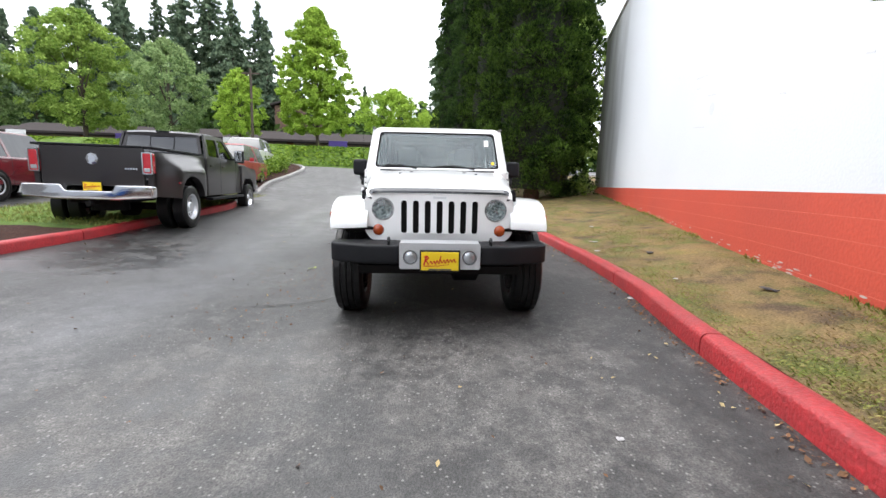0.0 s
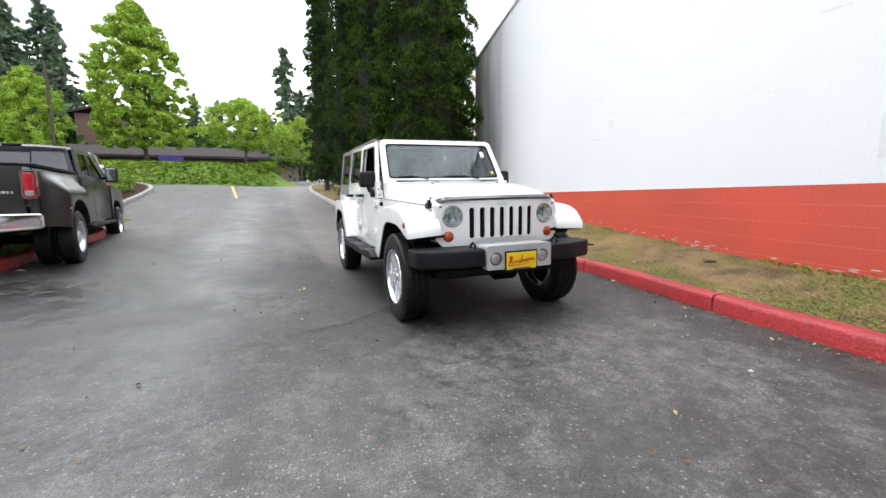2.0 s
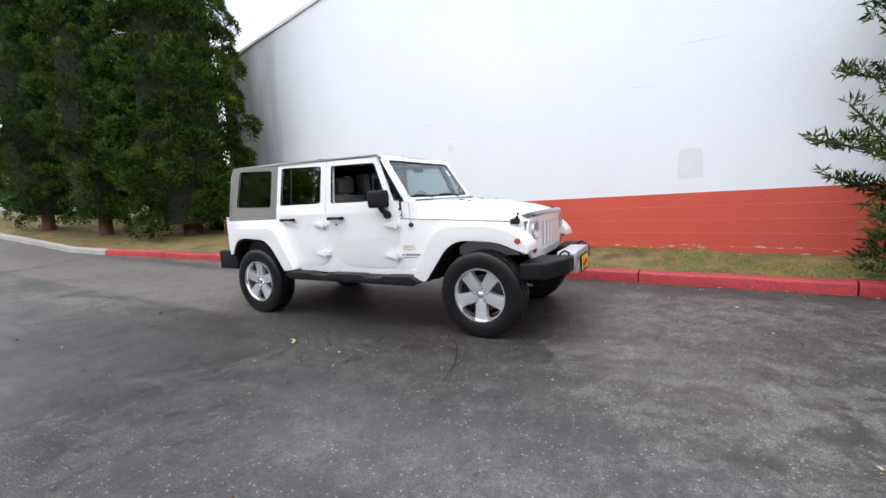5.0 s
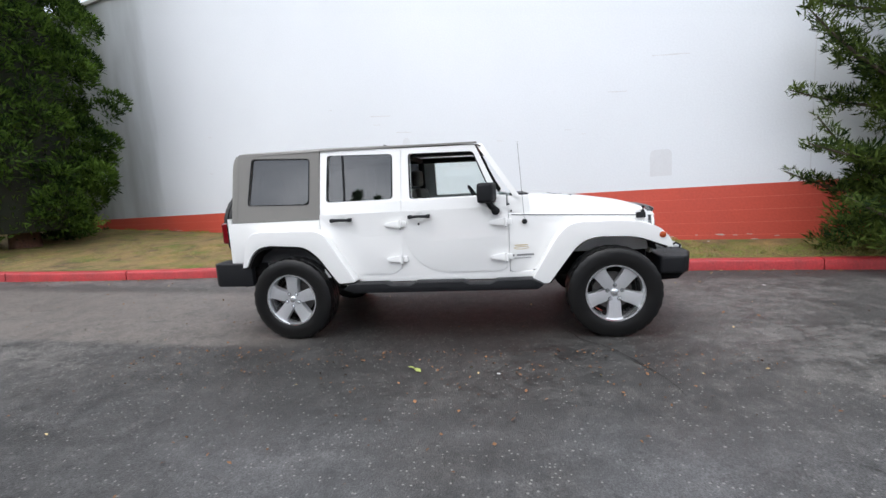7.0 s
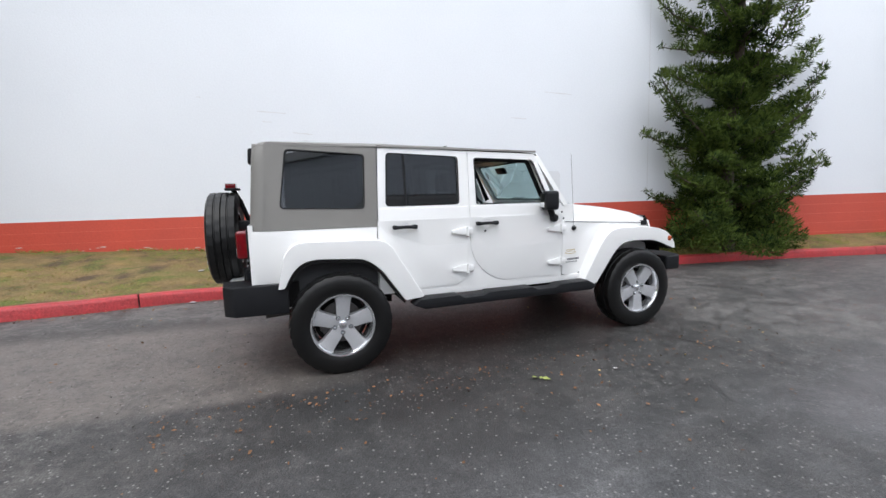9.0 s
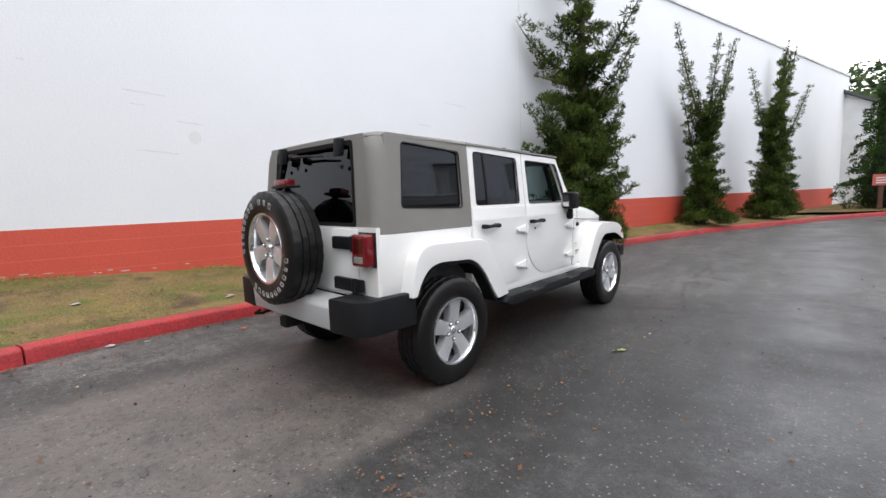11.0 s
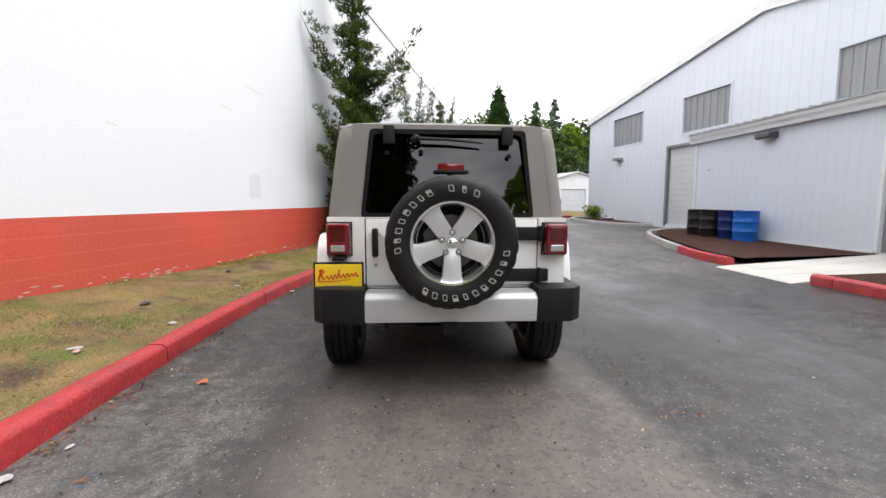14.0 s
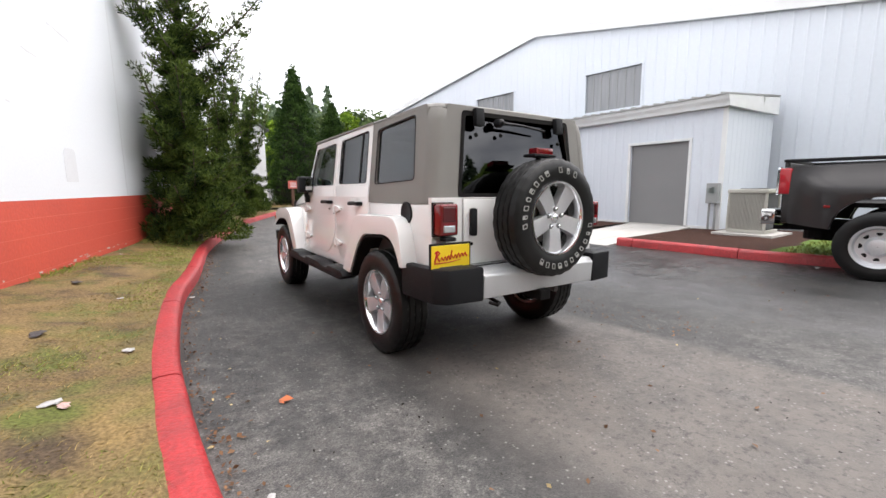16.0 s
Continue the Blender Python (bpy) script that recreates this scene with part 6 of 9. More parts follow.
def build_pickup():
    gz = land(-4.7, 4.6)
    p = thing("pickup_truck", "dark graphite crew-cab pickup with twin rear wheels, parked across the kerb", "pickup truck", (-4.70, 4.58, gz), 7.0)
    p.scale = (0.95, 1, 1)
    cx = -1.10
    # bed sides
    for s in (-1, 1):
        bs = rpoly([(-1.20, 0.62), (-1.24, 1.36), (1.28, 1.42), (1.28, 0.60), (0.62, 0.58), (0.50, 0.86), (0.28, 0.99), (-0.22, 0.99), (-0.46, 0.86), (-0.58, 0.60)], [0.05, 0.08, 0, 0, 0.02, 0.1, 0.1, 0.1, 0.1, 0.02], 4)
        q = prism(bs, "x", cx + s * 0.84, cx + s * 0.93)
        bevel(q, 0.02, 2, 40)
        part("bed_side", q, M_GRAPHITE, p, smooth=45)
        # the wide rear haunch, swelling smoothly out of the bed side round the arch
        path = [(1.24, 0.58), (1.24, 1.38), (-1.12, 1.36), (-1.12, 0.62)]
        runs = [math.dist(p0, p1) for p0, p1 in zip(path, path[1:])]

        def border(u):
            d = u * sum(runs)
            for p0, p1, ln in zip(path, path[1:], runs):
                if d <= ln:
                    return (p0[0] + (p1[0] - p0[0]) * d / ln, p0[1] + (p1[1] - p0[1]) * d / ln)
                d -= ln
            return path[-1]

        def swell(y, z):
            e = lambda v: max(0.0, min(1.0, v)) ** 2 * (3 - 2 * max(0.0, min(1.0, v)))
            return 0.937 + 0.235 * e((y + 1.20) / 0.72) * e((1.26 - y) / 0.62) * e((1.40 - z) / 0.36)
        rows = []
        for k in range(31):
            u = k / 30
            th = math.pi * u
            ay, az = 0.02 + 0.57 * math.cos(th), 0.58 + 0.40 * math.sin(th)
            by, bz = border(u)
            row = [(ay, az, -0.14), (ay, az, -0.012)]
            for j in range(11):
                v = j / 10
                row.append((ay + (by - ay) * v, az + (bz - az) * v, -0.004 if j == 0 else 0.0))
            rows.append([(cx + s * (swell(y, z) + dx), y, z) for y, z, dx in row])
        part("rear_haunch", loft(rows, False, False), M_GRAPHITE, p, "broad smooth wheel arch over twin wheels", smooth=60)
        part("bed_rail", box(*sorted((cx + s * 0.78, cx + s * 0.94)), -1.22, 1.27, 1.415, 1.455, 0.015), M_BLACK, p, smooth=40)
        t = part("tail_lamp", box(*sorted((cx + s * 0.80, cx + s * 0.945)), -1.285, -1.10, 1.00, 1.345, 0.03, 3), M_REDBRIGHT, p, "tall red tail lamp with chrome edge", smooth=50)
        part("lamp_white", box(*sorted((cx + s * 0.825, cx + s * 0.92)), -1.294, -1.28, 1.030, 1.095, 0.008), M_CLEARLENS, t)
        part("lamp_frame", panel(rpoly([(cx + s * 0.792, 0.99), (cx + s * 0.792, 1.355), (cx + s * 0.953, 1.355), (cx + s * 0.953, 0.99)], 0.03, 3), [rpoly([(cx + s * 0.808, 1.008), (cx + s * 0.808, 1.337), (cx + s * 0.937, 1.337), (cx + s * 0.937, 1.008)], 0.025, 3)], "y", -1.290, -1.26), M_CHROME, t, "bright lamp frame")
        part("rear_marker", box(*sorted((cx + s * 1.13, cx + s * 1.172)), -0.64, -0.56, 0.84, 0.875, 0.006), M_REDLENS, p)
        for k in (0.06, -0.22):
            simple_wheel(p, cx + s * (0.98 + k), 0.0, 0.40, 0.40, 0.235, s)
        simple_wheel(p, cx + s * 0.90, 4.27, 0.40, 0.40, 0.26, s, M_CHROME)
        # cab side
        cab = rpoly([(1.32, 0.56), (1.32, 1.40), (3.50, 1.36), (3.74, 0.98), (3.70, 0.56)], [0.03, 0.02, 0.04, 0.1, 0.03], 3)
        part("cab_side", bevel(prism(cab, "x", cx + s * 0.84, cx + s * 0.955), 0.02, 2, 40), M_GRAPHITE, p, smooth=45)
        up = [(1.36, 1.39), (1.50, 1.90), (2.62, 1.92), (3.42, 1.36)]
        h1 = rpoly([(1.50, 1.43), (1.57, 1.80), (2.12, 1.83), (2.14, 1.42)], 0.04, 3)
        h2 = rpoly([(2.22, 1.42), (2.22, 1.83), (2.58, 1.84), (3.18, 1.40)], 0.04, 3)
        lean = lambda c: (cx + (c.x - cx) * (1 - 0.20 * (c.z - 1.38)), c.y, c.z)
        wf = part("window_frame", bent(panel(up, [h1, h2], "x", *sorted((cx + s * 0.90, cx + s * 0.95))), lean), M_GRAPHITE, p, smooth=30)
        part("side_pane", bent(prism(h1, "x", cx + s * 0.925, cx + s * 0.93), lean), M_TINT, wf)
        part("side_pane", bent(prism(h2, "x", cx + s * 0.925, cx + s * 0.93), lean), M_TINT, wf)
        for y in (1.60, 2.34):
            part("door_handle", box(*sorted((cx + s * 0.955, cx + s * 0.99)), y - 0.10, y + 0.10, 1.20, 1.235, 0.012), M_GRAPHITE, p, smooth=40)
        sm = bmesh.new()
        for y in (1.36, 2.17, 3.30):
            box(*sorted((cx + s * 0.952, cx + s * 0.957)), y - 0.004, y + 0.004, 0.60, 1.36, 0, 1, sm)
        part("door_seams", sm, M_DARK, p)
        mr = box(*sorted((cx + s * 1.02, cx + s * 1.24)), 3.02, 3.16, 1.34, 1.66, 0.03, 3)
        tube([(cx + s * 0.92, 3.10, 1.42), (cx + s * 1.05, 3.09, 1.45)], 0.03, 8, mr)
        m = part("door_mirror", mr, M_BLACK, p, "tall black towing mirror", smooth=50)
        part("mirror_glass", box(*sorted((cx + s * 1.04, cx + s * 1.22)), 3.005, 3.018, 1.37, 1.63, 0.008), M_CHROME, m)
        ff = rpoly([(3.72, 0.60), (3.74, 1.30), (5.05, 1.22), (5.16, 1.10), (5.16, 0.66), (4.86, 0.62), (4.78, 0.82), (4.55, 0.95), (4.0, 0.95), (3.80, 0.80)], [0.02, 0.02, 0.1, 0.05, 0.05, 0.02, 0.1, 0.1, 0.1, 0.05], 4)
        part("front_wing", bevel(prism(ff, "x", cx + s * 0.80, cx + s * 0.985), 0.03, 3, 40), M_GRAPHITE, p, smooth=50)
        part("running_board", box(*sorted((cx + s * 0.86, cx + s * 1.04)), 1.40, 3.70, 0.46, 0.52, 0.02), M_BLACK, p, smooth=40)
    # tailgate
    tg = part("tailgate", box(cx - 0.80, cx + 0.80, -1.245, -1.17, 0.78, 1.42, 0.02, 3), M_GRAPHITE, p, smooth=45)
    part("tailgate_cap", box(cx - 0.80, cx + 0.80, -1.262, -1.16, 1.421, 1.458, 0.014), M_BLACK, tg, smooth=40)
    bd = lathe([(-1.25, 0.10), (-1.262, 0.095), (-1.266, 0.06), (-1.266, 0.002)], "y", 8, (cx, 0, 1.22), cap=True)
    part("badge", bd, M_CHROME, tg, "chrome shield badge")
    sc = bmesh.new()
    for i in range(5):
        box(cx + 0.50 + i * 0.042, cx + 0.53 + i * 0.042, -1.25, -1.2445, 1.06, 1.09, 0, 1, sc)
    part("badge_bars", sc, M_CHROME, tg)
    # bumper
    bpts = rpoly([(cx - 1.0, 0.80), (cx - 0.42, 0.80), (cx - 0.36, 0.70), (cx + 0.36, 0.70), (cx + 0.42, 0.80), (cx + 1.0, 0.80), (cx + 1.0, 0.60), (cx + 0.46, 0.56), (cx - 0.46, 0.56), (cx - 1.0, 0.60)], 0.03, 3)
    part("rear_bumper", bevel(prism(bpts, "y", -1.46, -1.26), 0.02, 3, 40), M_CHROME, p, "chrome step bumper", smooth=45)
    pl = plate(p, 0.31, 0.165, -1, "rear_plate")
    pl.location = (cx - 0.02, -1.28, 0.77)
    part("tow_hitch", tube([(cx, -1.50, 0.50), (cx, -1.1, 0.52)], 0.045, 8), M_DARK, p)
    # cab
    bw = panel([(cx - 0.86, 1.40), (cx - 0.76, 1.88), (cx + 0.76, 1.88), (cx + 0.86, 1.40)], [rpoly([(cx - 0.78, 1.45), (cx - 0.71, 1.82), (cx + 0.71, 1.82), (cx + 0.78, 1.45)], 0.04, 3)], "y", 1.33, 1.37)
    tilt = lambda c: (c.x, c.y + (c.z - 1.40) * 0.28, c.z)
    r = part("rear_screen_frame", bent(bw, tilt), M_GRAPHITE, p)
    part("rear_screen", bent(prism(rpoly([(cx - 0.79, 1.44), (cx - 0.72, 1.83), (cx + 0.72, 1.83), (cx + 0.79, 1.44)], 0.04, 3), "y", 1.338, 1.344), tilt), M_TINT, r)
    part("screen_slider", bent(panel([(cx - 0.26, 1.45), (cx - 0.26, 1.82), (cx + 0.26, 1.82), (cx + 0.26, 1.45)], [[(cx - 0.24, 1.47), (cx - 0.24, 1.80), (cx + 0.24, 1.80), (cx + 0.24, 1.47)]], "y", 1.334, 1.338), tilt), M_BLACK, r)
    rings = []
    for y, zt, hw in ((1.44, 1.885, 0.74), (1.52, 1.925, 0.75), (2.0, 1.95, 0.755), (2.5, 1.945, 0.75), (2.66, 1.90, 0.735)):
        rings.append([(cx - hw - 0.03, y, zt - 0.05), (cx - hw, y, zt - 0.01), (cx - hw * 0.5, y, zt + 0.012), (cx, y, zt + 0.006), (cx + hw * 0.5, y, zt + 0.012), (cx + hw, y, zt - 0.01), (cx + hw + 0.03, y, zt - 0.05), (cx, y, zt - 0.06)])
    part("cab_roof", loft(rings), M_GRAPHITE, p, smooth=50)
    part("roof_lamp", box(cx - 0.13, cx + 0.13, 1.43, 1.50, 1.905, 1.935, 0.01), M_BLACK, p)
    ws = prism([(cx - 0.84, 1.38), (cx - 0.73, 1.90), (cx + 0.73, 1.90), (cx + 0.84, 1.38)], "y", 3.46, 3.47)
    part("windscreen", bent(ws, lambda c: (c.x, c.y - (c.z - 1.38) * 1.52, c.z)), M_TINT, p)
    hd = [(3.40, 1.36), (3.60, 1.37), (4.6, 1.33), (5.10, 1.22), (5.20, 1.05), (5.20, 0.60), (3.40, 0.60)]
    part("bonnet", bevel(prism(hd, "x", cx - 0.82, cx + 0.82), 0.03, 3, 30), M_GRAPHITE, p, smooth=50)
    part("front_bumper", box(cx - 0.98, cx + 0.98, 5.10, 5.32, 0.52, 0.80, 0.04, 3), M_CHROME, p, smooth=45)
    # cabin, bed and chassis
    part("bed_floor", box(cx - 0.83, cx + 0.83, -1.16, 1.26, 0.84, 0.90), M_BLACK, p)
    part("bed_front", box(cx - 0.83, cx + 0.83, 1.22, 1.27, 0.90, 1.41), M_BLACK, p)
    part("cab_back", box(cx - 0.83, cx + 0.83, 1.33, 1.37, 0.60, 1.40), M_GRAPHITE, p)
    ch = box(cx - 0.42, cx + 0.42, -1.2, 5.0, 0.50, 0.62)
    box(cx - 0.83, cx + 0.83, 1.38, 3.45, 0.54, 0.60, 0, 1, ch)
    tube([(cx - 0.9, 0, 0.40), (cx + 0.9, 0, 0.40)], 0.07, 10, ch)
    tube([(cx - 0.8, 4.27, 0.40), (cx + 0.8, 4.27, 0.40)], 0.06, 10, ch)
    lathe([(-0.2, 0.07), (-0.12, 0.19), (0.12, 0.19), (0.2, 0.07)], "x", 14, (cx, 0, 0.40), ch)
    lathe([(-0.40, 0.02), (-0.38, 0.30), (-0.2, 0.30), (-0.18, 0.02)], "z", 18, (cx, -0.75, 0.74), ch)
    part("chassis", ch, M_DARK, p)
    for x in (cx - 0.40, cx + 0.40):
        st = box(x - 0.26, x + 0.26, 1.9, 2.05, 1.0, 1.62, 0.05, 3)
        part("seat", st, M_TRIMGREY, p, smooth=50)
    part("rear_bench", box(cx - 0.70, cx + 0.70, 1.45, 1.58, 0.9, 1.58, 0.05, 3), M_TRIMGREY, p, smooth=50)

    # a short tail behind the rear wheels
    for ob in [o for o in p.children_recursive if o.type == "MESH"]:
        up = ob
        while up.parent != p:
            up = up.parent
        if up.name.startswith(("wheel", "rear_plate")):
            continue
        for v in ob.data.vertices:
            if v.co.y < 0:
                v.co.y *= 0.80
    pl.location.y *= 0.80


build_pickup()


def build_car(name, label, cat, paint, at, turn, L, W, H, prof, glass_prof, wheel_y, R=0.33, roof_rack=False):
    """A parked car from its side outline: body, glasshouse, wheels, lamps. Its front is at +y."""
    c = thing(name, label, cat, at, turn)
    b = prism(rpoly(prof, 0.10, 3), "x", -W / 2, W / 2)
    bevel(b, 0.07, 3, 40)
    part("body", b, paint, c, smooth=60)
    top = max(q[1] for q in glass_prof)
    low = min(q[1] for q in glass_prof)
    g = prism(rpoly(glass_prof, 0.06, 3), "x", -W / 2 + 0.05, W / 2 - 0.05)
    lean = lambda q: (q.x * (1 - 0.26 * max(0, q.z - low) / (top - low)), q.y, q.z)
    part("glasshouse", bent(g, lean), M_WINDOW, c, "dark tinted glass", smooth=30)
    ys = sorted(q[0] for q in glass_prof if q[1] > top - 0.05)
    part("roof", bent(bevel(prism([(ys[0] - 0.05, top - 0.02), (ys[0] + 0.1, top + 0.035), (ys[-1] - 0.15, top + 0.035), (ys[-1] + 0.05, top - 0.02)], "x", -W / 2 + 0.06, W / 2 - 0.06), 0.02, 2, 20), lean), paint, c, smooth=50)
    for s in (-1, 1):
        pil = bmesh.new()
        mid = (ys[0] + ys[-1]) / 2
        for y in (mid, ):
            box(*sorted((s * (W / 2 - 0.055), s * (W / 2 - 0.040))), y - 0.04, y + 0.04, low, top, 0, 1, pil)
        part("pillar", bent(pil, lean), paint, c)
        for y in wheel_y:
            part("wheel_arch", lathe([(s * (W / 2 - 0.20), R + 0.05), (s * (W / 2 + 0.004), R + 0.06), (s * (W / 2 + 0.004), R * 0.5), (s * (W / 2 - 0.2), R * 0.5)], "x", 28, (0, y, R)), M_DARK, c)
            simple_wheel(c, s * (W / 2 - 0.085), y, R, R, 0.21, s)
        part("tail_lamp", box(*sorted((s * (W / 2 - 0.22), s * (W / 2 - 0.01))), min(q[0] for q in prof) - 0.01, min(q[0] for q in prof) + 0.12, 0.70, 0.95, 0.03), M_REDLENS, c, smooth=50)
        part("headlamp", box(*sorted((s * (W / 2 - 0.30), s * (W / 2 - 0.02))), max(q[0] for q in prof) - 0.16, max(q[0] for q in prof) + 0.005, 0.62, 0.78, 0.03), M_CLEARLENS, c, smooth=50)
        part("door_mirror", box(*sorted((s * (W / 2 + 0.0), s * (W / 2 + 0.16))), ys[-1] + 0.15, ys[-1] + 0.25, low + 0.0, low + 0.14, 0.03), paint, c, smooth=50)
        part("door_handle", box(*sorted((s * (W / 2 - 0.01), s * (W / 2 + 0.02))), mid - 0.30, mid - 0.14, low - 0.12, low - 0.09, 0.008), paint, c)
        sm = bmesh.new()
        for y in (mid, mid + 1.05, mid - 0.95):
            box(*sorted((s * (W / 2 - 0.004), s * (W / 2 + 0.003))), y - 0.005, y + 0.005, 0.38, low, 0, 1, sm)
        part("door_seams", sm, M_DARK, c)
    yf = max(q[0] for q in prof)
    part("grille", box(-W * 0.27, W * 0.27, yf - 0.03, yf + 0.012, 0.52, 0.80, 0.02), M_BLACK, c, "black grille between the headlamps")
    part("front_bumper", box(-W * 0.44, W * 0.44, yf - 0.06, yf + 0.03, 0.36, 0.50, 0.03), M_BLACK, c, smooth=40)
    y0 = min(q[0] for q in prof)
    part("rear_plate", box(-0.16, 0.16, y0 - 0.012, y0 + 0.01, 0.62, 0.74, 0.004), M_TRIM, c)
    return c


SUV = [(-2.25, 0.36), (-2.30, 0.95), (-2.2, 1.10), (1.05, 1.10), (2.05, 1.02), (2.25, 0.80), (2.25, 0.36)]
SUV_G = [(-2.15, 1.08), (-1.98, 1.70), (0.35, 1.72), (1.12, 1.08)]
build_car("maroon_truck", "maroon sport utility car parked beyond the lawn strip", "car", M_MAROON, (-12.1, 8.6, land(-12.1, 8.6)), 8, 4.6, 1.9, 1.75, SUV, SUV_G, (-1.35, 1.40), 0.37)
build_car("red_hatchback", "bright red car parked ahead of the pickup", "car", M_REDTRUCK, (-8.0, 13.6, land(-8.0, 13.6) + 0.02), 188, 4.4, 1.8, 1.6, SUV, SUV_G, (-1.35, 1.40), 0.36)
build_car("white_truck", "white sport utility car parked beyond a red car", "car", M_WHITE, (-9.7, 19.4, land(-9.7, 19.4) + 0.05), 190, 4.6, 1.9, 1.75, SUV, SUV_G, (-1.35, 1.40), 0.37)

# ---- plants ----
def leaf_material(name, dark, light, rough=0.6, patch=0.9, island=0.55, lo=0.50, hi=1.02):
    """Foliage that varies from sprig to sprig and lets a little light through."""
    m = bpy.data.materials.new(name)
    m.use_nodes = True
    n, l = m.node_tree.nodes, m.node_tree.links
    n.clear()
    out = n.new("ShaderNodeOutputMaterial")
    geo = n.new("ShaderNodeNewGeometry")
    co = n.new("ShaderNodeTexCoord")
    ns = n.new("ShaderNodeTexNoise")
    ns.inputs["Scale"].default_value = patch
    ns.inputs["Detail"].default_value = 3
    l.new(co.outputs["Object"], ns.inputs["Vector"])
    ad = n.new("ShaderNodeMath")
    ad.operation = "MULTIPLY_ADD"
    l.new(geo.outputs["Random Per Island"], ad.inputs[0])
    ad.inputs[1].default_value = island
    l.new(ns.outputs["Fac"], ad.inputs[2])
    r = n.new("ShaderNodeMapRange")
    r.inputs["From Min"].default_value, r.inputs["From Max"].default_value = lo, hi
    l.new(ad.outputs[0], r.inputs["Value"])
    mx = n.new("ShaderNodeMix")
    mx.data_type = "RGBA"
    mx.inputs["A"].default_value = (*dark, 1)
    mx.inputs["B"].default_value = (*light, 1)
    l.new(r.outputs["Result"], mx.inputs["Factor"])
    b = n.new("ShaderNodeBsdfPrincipled")
    b.inputs["Roughness"].default_value = rough
    b.inputs["Specular IOR Level"].default_value = 0.06
    l.new(mx.outputs["Result"], b.inputs["Base Color"])
    t = n.new("ShaderNodeBsdfTranslucent")
    l.new(mx.outputs["Result"], t.inputs["Color"])
    ms = n.new("ShaderNodeMixShader")
    ms.inputs[0].default_value = 0.22
    l.new(b.outputs[0], ms.inputs[1])
    l.new(t.outputs[0], ms.inputs[2])
    l.new(ms.outputs[0], out.inputs["Surface"])
    return m


M_BARK = mk("bark", (0.085, 0.062, 0.048), (0.05, 0.038, 0.03), scale=6, rough=0.9, bump=1.0, bscale=25, fine=0.25, stretch=(3, 3, 0.5))
M_REDBARK = mk("red_bark", (0.13, 0.062, 0.04), (0.075, 0.04, 0.028), scale=6, rough=0.9, bump=1.0, bscale=25, fine=0.25, stretch=(3, 3, 0.5))
M_CYPRESS = leaf_material("cypress_leaf", (0.008, 0.020, 0.005), (0.105, 0.180, 0.028), patch=1.7, island=0.30, lo=0.50, hi=0.92)
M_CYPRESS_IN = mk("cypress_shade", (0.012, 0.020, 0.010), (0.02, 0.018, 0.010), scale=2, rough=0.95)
M_JUNIPER = leaf_material("juniper_leaf", (0.010, 0.024, 0.008), (0.120, 0.170, 0.036), patch=2.2, island=0.35, lo=0.48, hi=0.90)
M_CEDAR = leaf_material("cedar_leaf", (0.011, 0.028, 0.009), (0.066, 0.118, 0.028), patch=1.6, island=0.35, lo=0.46, hi=0.88)
M_MAPLE = leaf_material("maple_leaf", (0.17, 0.29, 0.035), (0.41, 0.56, 0.09))
M_OAK = leaf_material("oak_leaf", (0.15, 0.25, 0.05), (0.36, 0.48, 0.11), patch=0.5)
M_HILL = leaf_material("hill_leaf", (0.035, 0.062, 0.026), (0.115, 0.160, 0.060), patch=0.5)
M_WILLOW = leaf_material("willow_leaf", (0.13, 0.21, 0.08), (0.33, 0.43, 0.19), patch=0.5)
# distance haze is mixed into the fir tones, which are lifted and greyed
M_FIR = leaf_material("hazy_fir_leaf", (0.06, 0.10, 0.065), (0.20, 0.265, 0.165), patch=0.5, island=0.4, lo=0.46, hi=0.9)
M_SHRUB = leaf_material("shrub_leaf", (0.05, 0.11, 0.015), (0.20, 0.30, 0.03))


def leaves(name, centres, size, material, parent=None, label="", up=0.4, flat=0.6, rng=None, out=None, long=1.0, wide=0.32, spiky=0.0):
    """Many small four-cornered leaves round given points, turned at random but leaning outwards and up."""
    rng = rng or np.random.default_rng(1)
    c = np.asarray(centres, float)
    n = len(c)
    d = rng.normal(size=(n, 3))
    if out is not None:
        d = d * flat + np.asarray(out)
    d[:, 2] += up
    d /= np.linalg.norm(d, axis=1)[:, None] + 1e-9
    a = np.cross(d, rng.normal(size=(n, 3)))
    a /= np.linalg.norm(a, axis=1)[:, None] + 1e-9
    if spiky:
        # sprays that point outwards and up
        a = np.asarray(out) + rng.normal(size=(n, 3)) * spiky
        a[:, 2] += up
        a /= np.linalg.norm(a, axis=1)[:, None] + 1e-9
        d = np.cross(a, rng.normal(size=(n, 3)))
        d /= np.linalg.norm(d, axis=1)[:, None] + 1e-9
    b = np.cross(d, a)
    s = size * rng.uniform(0.6, 1.35, n)[:, None]
    V = np.empty((n, 4, 3))
    V[:, 0] = c - a * s * 0.5 * long
    V[:, 1] = c - b * s * wide + d * s * 0.10
    V[:, 2] = c + a * s * 0.5 * long
    V[:, 3] = c + b * s * wide + d * s * 0.10
    me = bpy.data.meshes.new(name)
    me.vertices.add(4 * n)
    me.vertices.foreach_set("co", V.ravel())
    me.loops.add(4 * n)
    me.loops.foreach_set("vertex_index", np.arange(4 * n))
    me.polygons.add(n)
    me.polygons.foreach_set("loop_start", np.arange(n) * 4)
    me.polygons.foreach_set("loop_total", np.full(n, 4))
    me.materials.append(material)
    me.update()
    ob = new(name, me)
    if parent:
        ob.parent = parent
    if label:
        ob["label"] = label
    return ob


